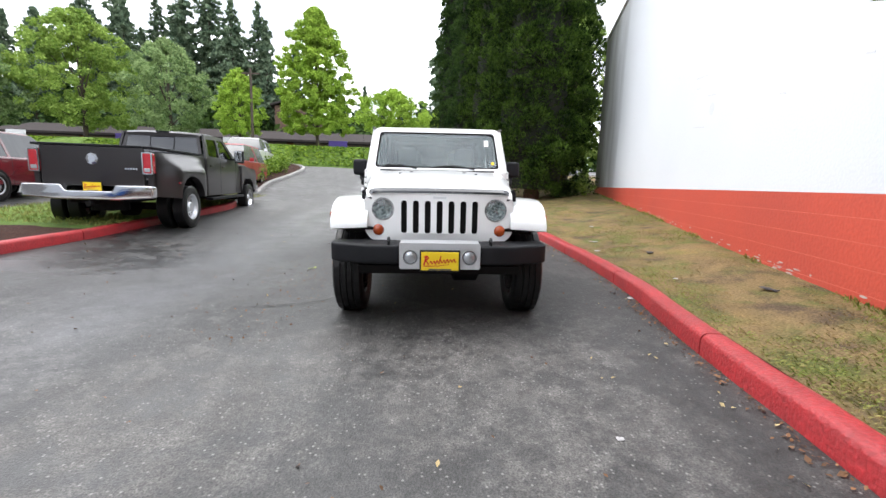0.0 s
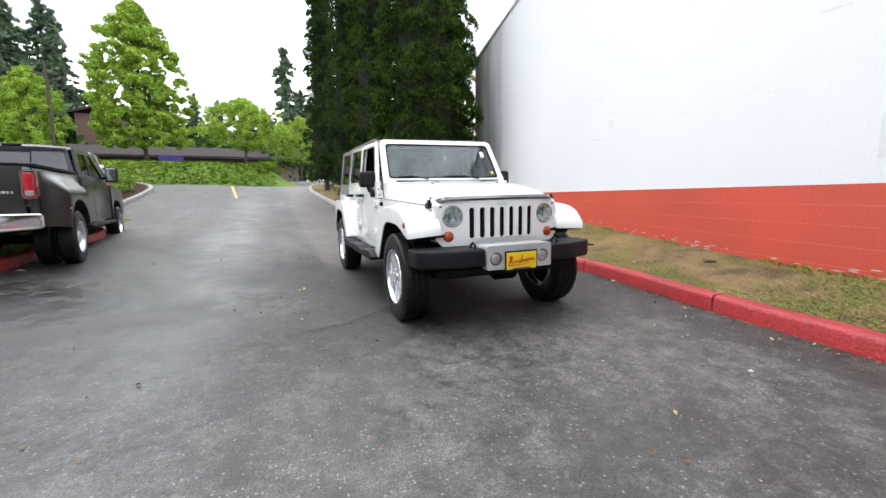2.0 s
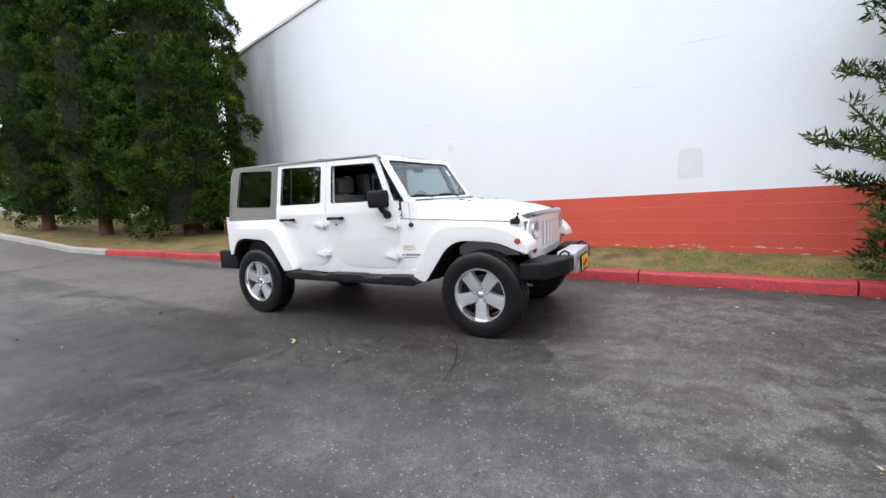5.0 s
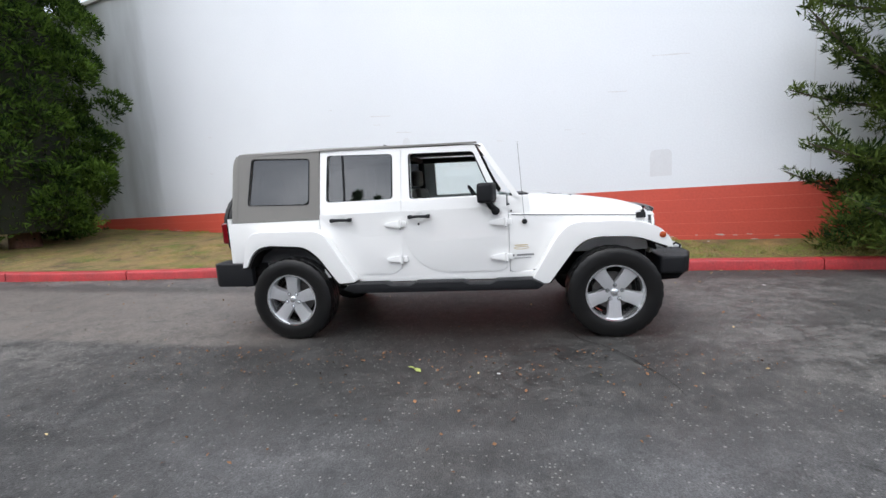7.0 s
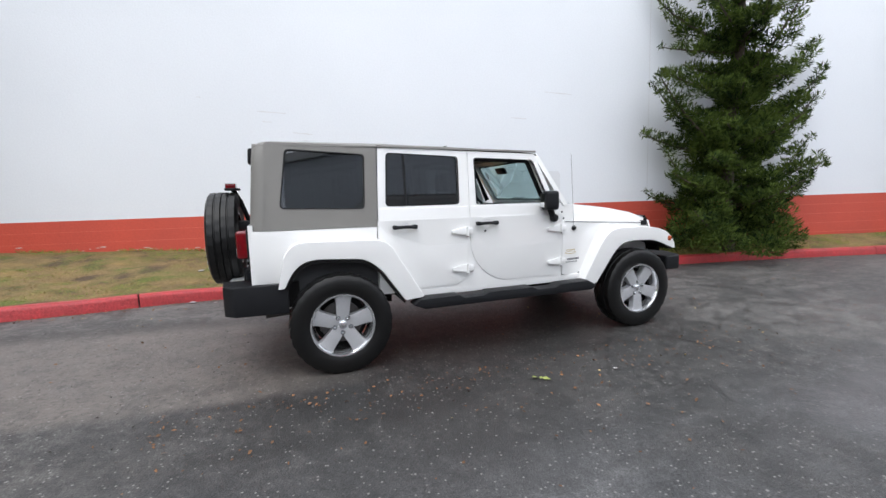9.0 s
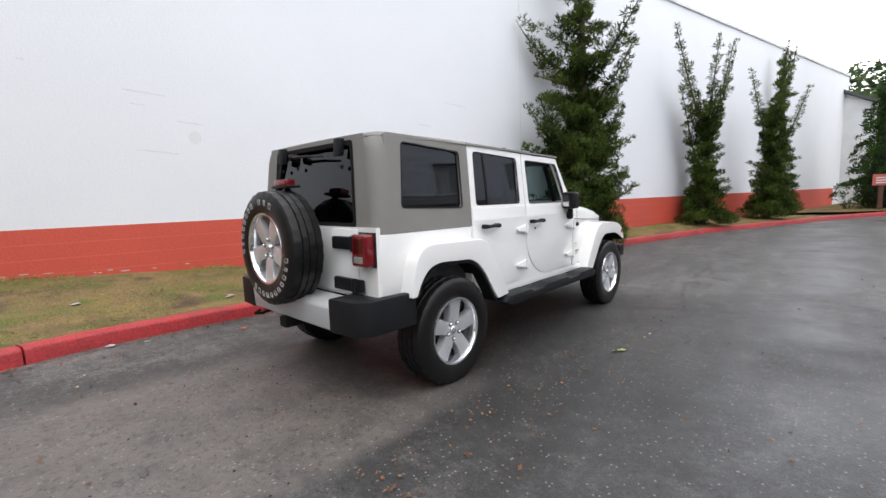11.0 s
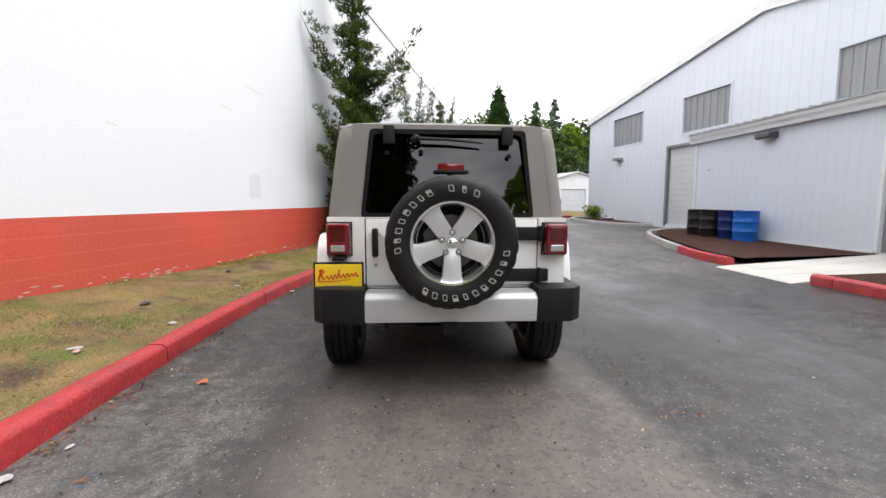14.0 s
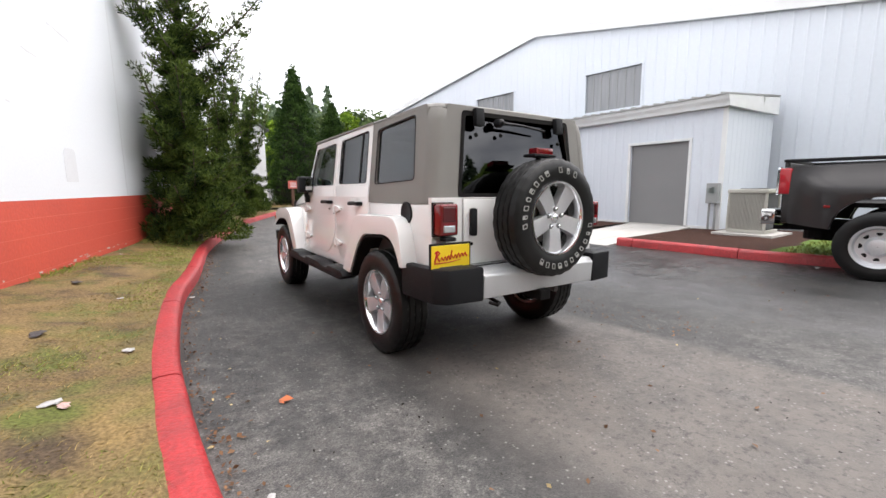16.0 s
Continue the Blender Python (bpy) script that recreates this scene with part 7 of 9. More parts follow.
def puffs(centres, radii, per, rng, squash=0.8, shell=0.55):
    """Points through a set of rounded tufts, denser to the outside."""
    P, O = [], []
    for c, r in zip(centres, radii):
        k = max(6, int(per * (r / 0.4) ** 2))
        d = rng.normal(size=(k, 3))
        d /= np.linalg.norm(d, axis=1)[:, None]
        t = shell + (1 - shell) * rng.random(k) ** 0.5
        q = d * t[:, None] * r
        q[:, 2] *= squash
        P.append(q + c)
        O.append(d)
    return np.concatenate(P), np.concatenate(O)


def column_conifer(x, y, height, radius, seed, name="conifer", label="", tufts=330, per=95, leaf=0.11, base=0.6, mat=None, ground=None, taper=1.0, lean=0.0, tuft=0.42):
    """A dense columnar conifer: trunk, a dark inside and a skin of rounded tufts."""
    rng = np.random.default_rng(seed)
    z0 = land(x, y) if ground is None else ground
    t = thing(name, label, "tree", (x, y, z0), 0)
    part("trunk", tube([(0, 0, -0.2), (0.05, 0, 1.2), (0.0, 0.03, height * 0.5), (0, 0, height * 0.95)], 0.28 * radius / 1.6, 9, None, 0.03), M_REDBARK, t, smooth=60)

    def rad(z):
        s = (z - base) / (height - base)
        if taper < 0.99:
            return radius * max(0.03, min(1.0, 0.82 + 2.0 * s) * (1.0 - s) ** 0.78)
        return radius * max(0.03, min(1.0, 0.72 + 2.4 * s if s < 0.12 else 1.0) * (1 - max(0, s - 0.12) ** 1.6 * 0.96))
    # a smooth core coloured dark stands in for the shade deep in the crown
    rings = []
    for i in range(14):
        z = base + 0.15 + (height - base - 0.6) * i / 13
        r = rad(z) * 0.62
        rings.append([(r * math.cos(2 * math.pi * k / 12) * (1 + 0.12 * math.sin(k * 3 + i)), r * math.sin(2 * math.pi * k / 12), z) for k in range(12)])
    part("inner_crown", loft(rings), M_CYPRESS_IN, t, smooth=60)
    C, R, N = [], [], []
    for i in range(tufts):
        s = ((i + rng.random()) / tufts) ** 0.9
        z = base + (height - base) * s
        r = rad(z)
        a = 2.39996 * i + rng.normal() * 0.35
        wob = 1 + 0.10 * math.sin(a * 3 + seed) * math.sin(z * 0.9 + seed) + 0.06 * math.sin(a * 7 + z * 2.3)
        rr = r * wob * rng.choice((0.72, 0.82, 0.91, 0.97))
        C.append((rr * math.cos(a), rr * math.sin(a), z + 0.15 * rng.normal()))
        R.append(tuft * rng.uniform(0.6, 1.2) * (0.55 + 0.45 * r / radius))
    # each tuft is a rounded, upturned cushion of sprays
    P, O = [], []
    for c, r in zip(C, R):
        k = max(10, int(per * (r / 0.4) ** 2))
        d = rng.normal(size=(k, 3))
        d /= np.linalg.norm(d, axis=1)[:, None]
        ca, sa = c[0] / (math.hypot(c[0], c[1]) + 1e-6), c[1] / (math.hypot(c[0], c[1]) + 1e-6)
        d += np.array([ca * 0.55, sa * 0.55, 0.55])
        d /= np.linalg.norm(d, axis=1)[:, None]
        q = d * (r * (0.80 + 0.28 * rng.random(k) ** 2))[:, None]
        q[:, 2] *= 0.80
        P.append(q + np.array(c))
        O.append(d)
    # thin foliage deeper in, so that no gap shows bare
    k = tufts * 30
    zz = base + (height - base) * rng.random(k) ** 0.9
    aa = rng.random(k) * 2 * math.pi
    rr = np.array([rad(z) for z in zz]) * rng.uniform(0.60, 0.80, k)
    P.append(np.stack([rr * np.cos(aa), rr * np.sin(aa), zz], 1))
    O.append(np.stack([np.cos(aa), np.sin(aa), np.full(k, 0.3)], 1))
    leaves("crown", np.concatenate(P), leaf, mat or M_CYPRESS, t, "", 0.35, 0.55, rng, np.concatenate(O), 1.35, 0.17, 0.5)
    return t


def wild_juniper(x, y, height, spread, seed, label, limbs=26, arms=(), skirt=1.0, rise=1.3, along=1.0):
    """A juniper against the wall: a full foot, tiers of tufted limbs that sweep out and turn up, and a few long arms."""
    rng = np.random.default_rng(seed)
    z0 = verge_z(x, y) - 0.02
    t = thing("juniper_tree", label, "tree", (x, y, z0), 0, "junipers along the wall")
    tr = tube([(0, 0, -0.15), (0.06, 0.04, height * 0.25), (-0.05, -0.05, height * 0.55), (0.05, 0.02, height * 0.8), (0, 0, height * 0.98)], 0.13, 9, None, 0.02)
    C, R = [], []

    def limb(end, zb, thick, fat, bend=2.0):
        reach = math.hypot(end[0], end[1])
        lift = end[2] - zb
        pts = [(end[0] * k / 6, end[1] * k / 6, zb + lift * (k / 6) ** bend) for k in range(7)]
        tube(pts, thick, 5, tr, 0.008)
        m = max(5, int(math.hypot(reach, lift) * 9))
        for k in range(m):
            u = 0.10 + 0.92 * (k + rng.random() * 0.5) / m
            r = fat * rng.uniform(0.8, 1.2) * (1.18 - 0.80 * u ** 1.4)
            C.append((end[0] * u + rng.normal() * r * 0.3, end[1] * u + rng.normal() * r * 0.3, zb + lift * u ** bend + 0.04 + rng.normal() * r * 0.2))
            R.append(r)
    for i in range(limbs):
        s = 0.03 + 0.93 * (i + rng.random()) / limbs
        reach = spread * (1.0 - 0.72 * s ** 1.2) * rng.choice((0.55, 0.75, 0.9, 1.05))
        a = 2.4 * i + rng.normal() * 0.4
        limb((reach * math.cos(a) / along, reach * math.sin(a) * along, height * s + reach * rng.uniform(0.02, 0.38)), height * s, 0.04 * (1 - 0.5 * s), 0.25 if s < 0.45 else 0.19)
    for ex, ey, ez in arms:
        limb((ex - x, ey - y, ez - z0), max(0.5, ez - z0 - rise), 0.04, 0.27 if rise < 2 else 0.22, 1.7 if rise < 2 else 1.35)
    for k in range(int(70 * skirt)):
        s = rng.random() ** 1.6
        rr = spread * 0.62 * (1 - 0.95 * s ** 0.7)
        a = rng.random() * 6.283
        C.append((rr * math.cos(a) / along, rr * math.sin(a) * along, 0.18 + height * 0.58 * s))
        R.append(rng.uniform(0.22, 0.36) * (1.1 - 0.5 * s))
    for k in range(20):
        C.append((rng.normal() * 0.06, rng.normal() * 0.06, height * (0.7 + 0.31 * k / 19)))
        R.append(0.17 * (1.2 - 0.7 * k / 19))
    C, R = np.array(C), np.array(R)
    # nothing grows into the wall
    wx = 3.542 + 0.2456 * (C[:, 1] + y) - 0.20 - x
    C[:, 0] = np.where(C[:, 0] > wx, wx - 0.18 * np.abs(rng.normal(size=len(C))), C[:, 0])
    for v in tr.verts:
        v.co.x = min(v.co.x, 3.542 + 0.2456 * (v.co.y + y) - 0.08 - x)
    part("trunk", tr, M_BARK, t, smooth=60)
    P, O = puffs(C, R, 360, rng, 0.58, 0.50)
    P[:, 0] = np.minimum(P[:, 0], 3.542 + 0.2456 * (P[:, 1] + y) - 0.03 - x)
    P[:, 2] = np.maximum(P[:, 2], 0.05)
    leaves("crown", P, 0.064, M_JUNIPER, t, "", 0.45, 0.7, rng, O * 0.9, 1.8, 0.16, 0.45)
    return t


def broadleaf(x, y, height, spread, seed, mat, label, trunk=0.16, clumps=110, per=60, leaf=0.22, crown_from=0.28, shape=1.0, name="broadleaf_tree", ground=None, group=""):
    """A broad-leaved tree: trunk, limbs and an uneven crown of leaf clumps with gaps."""
    rng = np.random.default_rng(seed)
    z0 = land(x, y) if ground is None else ground
    t = thing(name, label, "tree", (x, y, z0), 0, group)
    tr = tube([(0, 0, -0.3), (0.05, 0.02, height * 0.3), (-0.04, 0.05, height * 0.6), (0, 0, height * 0.9)], trunk, 9, None, 0.03)
    C, R = [], []
    h0 = height * crown_from
    for i in range(int(clumps * 2.0)):
        s = rng.random()
        z = h0 + (height - h0) * s
        prof = math.sin(math.pi * min(1, (s * 0.86 + 0.14)) ** shape) ** 0.7
        r = spread * prof * rng.random() ** 0.42
        a = rng.random() * 6.283
        lump = 1 + 0.22 * math.sin(2 * a + seed) + 0.14 * math.sin(5 * a + 3 * s)
        C.append((r * lump * math.cos(a), r * lump * math.sin(a), z))
        R.append(rng.uniform(0.45, 1.0) * spread * 0.15)
    for i in range(12):
        c = C[rng.integers(len(C))]
        b = h0 * 0.75 + (c[2] - h0) * 0.5
        tube([(0, 0, b), (c[0] * 0.5, c[1] * 0.5, (b + c[2]) / 2 + 0.2), (c[0] * 0.9, c[1] * 0.9, c[2])], trunk * 0.35, 5, tr, 0.015)
    part("trunk", tr, M_BARK, t, smooth=60)
    P, O = puffs(np.array(C), R, per * 1.15, rng, 0.8, 0.1)
    leaves("crown", P, leaf, mat, t, "", 0.5, 1.0, rng, O * 0.5)
    return t


def fir(x, y, height, spread, seed, ground, label="tall dark fir tree on the far slope"):
    """A tall fir: tiers of drooping boughs set with sprays."""
    rng = np.random.default_rng(seed)
    t = thing("fir_tree", label, "tree", (x, y, ground), 0, "firs on the far slope")
    tr = tube([(0, 0, -1), (0.1, 0, height * 0.5), (0, 0, height)], 0.35, 7, None, 0.03)
    P = []
    n = int(height * 8)
    for i in range(n):
        s = 0.12 + 0.88 * i / n
        z = height * s
        reach = spread * (1.02 - s) ** 0.70 * rng.choice((0.35, 0.6, 0.85, 1.1, 1.35)) * (1 + 0.30 * math.sin(7 * s + seed))
        a = rng.random() * 6.283
        k = max(7, int(reach * 11))
        u = rng.random(k) ** 0.6
        w = rng.normal(size=k) * 0.16 * reach * (1.1 - u)
        q = np.stack([reach * u * math.cos(a) - w * math.sin(a), reach * u * math.sin(a) + w * math.cos(a), z - 0.25 * reach * u ** 1.4 + rng.normal(size=k) * 0.12], 1)
        P.append(q)
    part("trunk", tr, M_BARK, t)
    leaves("crown", np.concatenate(P), 0.72, M_FIR, t, "", 0.2, 1.0, rng, None, 1.4)
    return t


# tall columns at the end of the wall and along the lot
column_conifer(3.70, 11.95, 15.0, 1.86, 11, "cypress_tree", "huge dense green cypress beside the white wall", 540, 290, 0.10, 0.3, None, verge_z(3.7, 11.95) - 0.1, tuft=0.43)
column_conifer(2.50, 14.7, 15.0, 1.25, 15, "cypress_tree", "tall dense green cypress with a bare trunk foot", 400, 280, 0.10, 0.45, None, verge_z(2.45, 14.7) - 0.1, tuft=0.36)
column_conifer(1.78, 16.8, 15.0, 1.12, 12, "cypress_tree", "tall narrow dark cypress on dry grass", 380, 250, 0.10, 0.45, M_CEDAR, verge_z(1.78, 16.8) - 0.1, tuft=0.34)
column_conifer(1.0, 20.6, 14.5, 0.86, 13, "cypress_tree", "tall narrow dark cypress at the end of the row", 330, 220, 0.12, 0.5, M_CEDAR, verge_z(1.0, 20.6) - 0.1, tuft=0.30)
column_conifer(6.9, 18.6, 12.0, 1.9, 14, "cypress_tree", "dense dark cypress half hidden behind the wall's end", 300, 70, 0.18, 0.5, None, 1.5)
broadleaf(6.2, 16.0, 8.5, 1.5, 59, M_OAK, "green tree behind the end of the wall", 0.12, 110, 90, 0.16, 0.03, 0.9, "broadleaf_tree", 1.1)
# undergrowth at the wall's end
for i, (bx, by, br) in enumerate(((5.55, 12.7, 0.62), (5.0, 12.2, 0.5), (6.1, 13.3, 0.55))):
    rng = np.random.default_rng(40 + i)
    b = thing("shrub", "low dark shrub at the end of the wall", "shrub", (bx, by, verge_z(bx, by) - 0.05), 0, "shrubs under the cypresses")
    C = rng.normal(size=(30, 3)) * np.array([br * 0.5, br * 0.5, br * 0.4]) + np.array([0, 0, br * 0.7])
    C[:, 0] = np.minimum(C[:, 0], 3.542 + 0.2456 * (C[:, 1] + by) - 0.3 - bx)
    C[:, 2] = np.abs(C[:, 2])
    P, O = puffs(C, np.full(30, 0.22), 120, rng)
    part("stems", tube([(0, 0, -0.05), (0.02, 0, 0.3), (0, 0.05, br)], 0.03, 5, None, 0.01), M_BARK, b)
    leaves("foliage", P, 0.09, M_OAK if i < 1 else M_CEDAR, b, "", 0.5, 0.8, rng, O)

# junipers along the wall
wild_juniper(1.58, -4.6, 7.4, 1.62, 21, "tall ragged juniper with sweeping limbs against the white wall", 48,
             ((2.65, -3.45, 5.35), (0.0, -3.95, 5.3), (2.3, -3.4, 3.4), (1.75, -2.95, 3.4), (1.6, -6.9, 4.3), (1.5, -7.1, 3.75), (1.55, -6.9, 3.2), (1.4, -7.0, 1.9), (1.4, -6.5, 2.35), (1.6, -3.05, 2.0), (0.35, -4.5, 4.6)), 1.3, along=1.3)
wild_juniper(0.25, -10.8, 3.5, 1.1, 22, "twisted juniper with two upswept leaders beside the wall", 28,
             ((0.65, -8.8, 6.05), (-0.56, -10.1, 5.65), (-0.1, -10.6, 6.0), (0.7, -9.8, 4.4), (-0.2, -11.7, 5.2)), rise=2.8)
wild_juniper(-1.12, -14.3, 4.0, 1.05, 23, "thin twisted juniper beside the wall", 28,
             ((-1.6, -12.8, 5.95), (-2.1, -14.3, 4.7), (-0.6, -13.3, 5.4), (-1.7, -14.8, 6.2)), rise=2.6)
wild_juniper(-1.2, -17.2, 6.4, 0.95, 25, "small twisted juniper beside the wall", 24)
# a white building past the end of the wall
house = thing("outbuilding", "plain white low building past the end of the wall", "building", (0, -27.0, 0))
part("wall", prism([(-4.45, -0.3), (-4.45, 5.45), (-0.6, 7.6), (-0.6, -0.3)], "y", -9.0, 0.0), M_TRIM, house)
part("roof", prism([(-4.75, 5.30), (-4.75, 5.45), (-0.6, 7.78), (-0.6, 7.62)], "y", -9.2, 0.25), M_TRIMGREY, house)
# cedars at the bend
column_conifer(-5.25, -21.8, 8.3, 2.35, 31, "cedar_tree", "dark pointed cedar at the bend of the lane", 640, 110, 0.12, 0.10, M_CEDAR, 0.12, 0.5, tuft=0.28)
column_conifer(-7.8, -22.3, 6.5, 1.8, 32, "cedar_tree", "dark pointed cedar at the bend of the lane", 480, 110, 0.12, 0.10, M_CEDAR, 0.14, 0.5, tuft=0.26)

# ---- beyond the lot: bank, trees, shops, hill ----
def build_bank():
    V, F = [], []
    xs = [-60 + 1.5 * i for i in range(0, 40)] + [-1.0, 0.2]
    rows = [(34.3, 0.0), (35.0, 0.35), (36.2, 1.0), (37.6, 1.55), (39.5, 1.85), (44, 1.9), (52, 1.9)]
    for y, h in rows:
        for x in xs:
            hh = h * min(1, max(0, (0.2 - x) / 2.5)) * (1 + 0.08 * math.sin(x * 0.7))
            V.append((x, y + 0.012 * (x + 20), land(x, y) + hh + 0.02 + 0.06 * noise.noise(Vector((x, y, 0))) * (h > 0)))
    w = len(xs)
    for j in range(len(rows) - 1):
        for i in range(w - 1):
            F.append((j * w + i, j * w + i + 1, (j + 1) * w + i + 1, (j + 1) * w + i))
    tagged(raw("grass_bank", V, F, M_LAWN, smooth=True), "bright green grassy bank behind the car park", "grass bank", kind="structure")


build_bank()
broadleaf(-13.6, 49, 16.0, 3.9, 51, M_MAPLE, "tall bright green young maple on the bank", 0.22, 420, 95, 0.21, 0.14, 0.75, "maple_tree", 4.3)
broadleaf(-3.9, 41, 6.2, 3.3, 52, M_MAPLE, "low spreading bright green maple behind the lot", 0.13, 190, 90, 0.15, 0.30, 1.0, "maple_tree", 3.9)
broadleaf(1.2, 44, 6.0, 2.2, 53, M_MAPLE, "young yellow-green maple behind the road", 0.12, 150, 90, 0.15, 0.26, 0.8, "maple_tree", 3.3)
broadleaf(-21.0, 45, 8.4, 3.0, 54, M_MAPLE, "bright green pointed young maple", 0.15, 210, 90, 0.17, 0.2, 0.75, "maple_tree", 4.0)
broadleaf(-29, 46, 11.5, 4.6, 55, M_WILLOW, "grey-green weeping willow behind the parked cars", 0.25, 150, 44, 0.24, 0.18, 1.0, "willow_tree", 3.8)
broadleaf(-39, 47, 14.5, 5.6, 56, M_OAK, "broad green tree behind the parked cars", 0.28, 170, 44, 0.26, 0.16, 0.9, "broadleaf_tree", 3.8)
broadleaf(-47, 42, 12.0, 5.0, 57, M_WILLOW, "grey-green weeping willow behind the parked cars", 0.25, 150, 44, 0.26, 0.15, 1.0, "willow_tree", 3.6)
broadleaf(-55, 46, 15, 6.0, 58, M_OAK, "broad green tree behind the parked cars", 0.3, 170, 44, 0.28, 0.15, 0.9, "broadleaf_tree", 3.6)
for i, (fx, fy, fh) in enumerate(((1.3, 75, 21), (3.8, 78, 15), (-72, 92, 33), (-68, 96, 36), (-64, 92, 32), (-60, 97, 33), (-52, 92, 35), (-48, 95, 37), (-55, 97, 32), (-42, 92, 32), (-38, 96, 33), (-35, 92, 28),
                                  (-75, 99, 30), (-57, 100, 29), (-66, 101, 28), (-45, 101, 29), (-84, 99, 27), (-91, 101, 29), (-31, 99, 25), (-99, 99, 26), (-62, 88, 22), (-41, 88, 20), (-78, 86, 21), (-52, 86, 19), (-88, 92, 28), (-95, 95, 27), (-80, 90, 28), (-103, 92, 27), (-112, 95, 26), (-12, 105, 17), (-7, 100, 14), (-2, 104, 15), (7, 98, 17), (11, 92, 15), (16, 95, 19), (-17, 110, 19), (-22, 104, 20))):
    fir(fx, fy, fh, fh * 0.15 + 1.2, 70 + i, float(np.interp(fy, LAND_Y, LAND_Z)) + 1.0)
# firs beyond the lots to the west
for i, (fx, fy, fh) in enumerate(((-40, 5, 11), (-43, 10, 13), (-39, 14, 10), (-44, 18, 12), (-40, 22, 10), (-46, 26, 11), (-42, 0, 10))):
    fir(fx, fy, fh, fh * 0.25 + 1.2, 150 + i, 0.4, "tall dark fir tree beyond the lots")
# trees behind the warehouse and the bend
for i, (fx, fy, fh, fs) in enumerate(((-13, -60, 10, 6), (-20, -58, 11, 7), (-26, -66, 13, 7), (-17, -75, 13, 7), (-9, -70, 10, 6), (-31, -60, 12, 6), (-3, -66, 9, 6), (-36, -72, 14, 7))):
    broadleaf(fx, fy, fh, fs * 0.75, 110 + i, M_HILL if i % 2 else M_SHRUB, "green tree on the slope behind the bend", 0.3, 80, 45, 0.42, 0.1, 1.0, "broadleaf_tree", 0.8, "trees behind the bend")
for i, (fx, fy, fh) in enumerate(((-27, -90, 22), (-33, -96, 24), (-21, -98, 19), (-8, -100, 17))):
    fir(fx, fy, fh, fh * 0.22, 130 + i, 1.0)


def build_shops():
    M_BROWNROOF = mk("brown_shingle", (0.06, 0.052, 0.05), (0.042, 0.036, 0.035), scale=3, rough=0.95, spec=0.08, fine=0.2, bscale=20)
    M_STUCCO = mk("tan_stucco", (0.30, 0.24, 0.19), (0.25, 0.19, 0.15), scale=2, rough=0.9, fine=0.05)
    M_BRICKISH = mk("brick_red", (0.26, 0.10, 0.06), (0.20, 0.08, 0.05), scale=6, rough=0.9, fine=0.15, bscale=15)
    M_SIGN = mk("purple_sign", (0.08, 0.05, 0.25), (0.06, 0.04, 0.2), scale=4, rough=0.5)
    s = thing("shop_row", "long low row of shops with a brown shingle roof", "building", (-14, 62, 3.6), 0)
    part("wall", box(-48, 16, 0, 12, -0.5, 3.0), M_STUCCO, s)
    rf = prism([(-2.2, 2.7), (-2.2, 3.0), (6.0, 4.9), (14.0, 3.0), (14.0, 2.7)], "x", -49, 17)
    part("roof", rf, M_BROWNROOF, s)
    x = -46
    k = 0
    while x < 14:
        w = part("window", panel([(x, 0.4), (x, 2.4), (x + 3.4, 2.4), (x + 3.4, 0.4)], [[(x + 0.1, 0.5), (x + 0.1, 2.3), (x + 3.3, 2.3), (x + 3.3, 0.5)]], "y", -0.08, 0.0), M_TRIM, s)
        part("pane", box(x + 0.1, x + 3.3, -0.03, -0.01, 0.5, 2.3), M_WINDOW, w)
        if k % 3 == 0:
            part("shop_sign", box(x + 0.3, x + 3.0, -2.30, -2.21, 2.2, 3.0), M_SIGN if k % 2 else M_TRIM, s)
        if k % 3 == 1:
            part("brick_pier", box(x + 3.6, x + 4.6, -0.12, 0.0, -0.5, 2.7), M_BRICKISH, s)
        x += 5.0
        k += 1
    h = thing("hill_house", "brown house among firs on the far slope", "house", (-26, 84, 12.0), 12)
    part("wall", box(-4.5, 4.5, 0, 6, -9, 3.0), mk("brown_boards", (0.12, 0.075, 0.05), (0.09, 0.055, 0.04), scale=3, rough=0.9), h)
    part("roof", prism([(-5.3, 2.8), (0, 4.6), (5.3, 2.8), (5.3, 3.1), (0, 4.95), (-5.3, 3.1)], "y", -0.8, 6.8), M_BROWNROOF, h)
    for x in (-2.6, 1.2):
        part("window", box(x, x + 1.6, -0.06, -0.01, 0.6, 2.0), M_WINDOW, h)


build_shops()


def build_pole():
    p = thing("utility_pole", "weathered wooden utility pole behind the car park", "pole", (-18.8, 43, 3.6), 0)
    part("post", tube([(0, 0, -0.5), (0, 0, 8.6)], 0.15, 10, None, 0.11), M_BARK, p, smooth=60)
    part("crossarm", box(-0.9, 0.9, -0.06, 0.06, 8.0, 8.14), M_BARK, p)


build_pole()


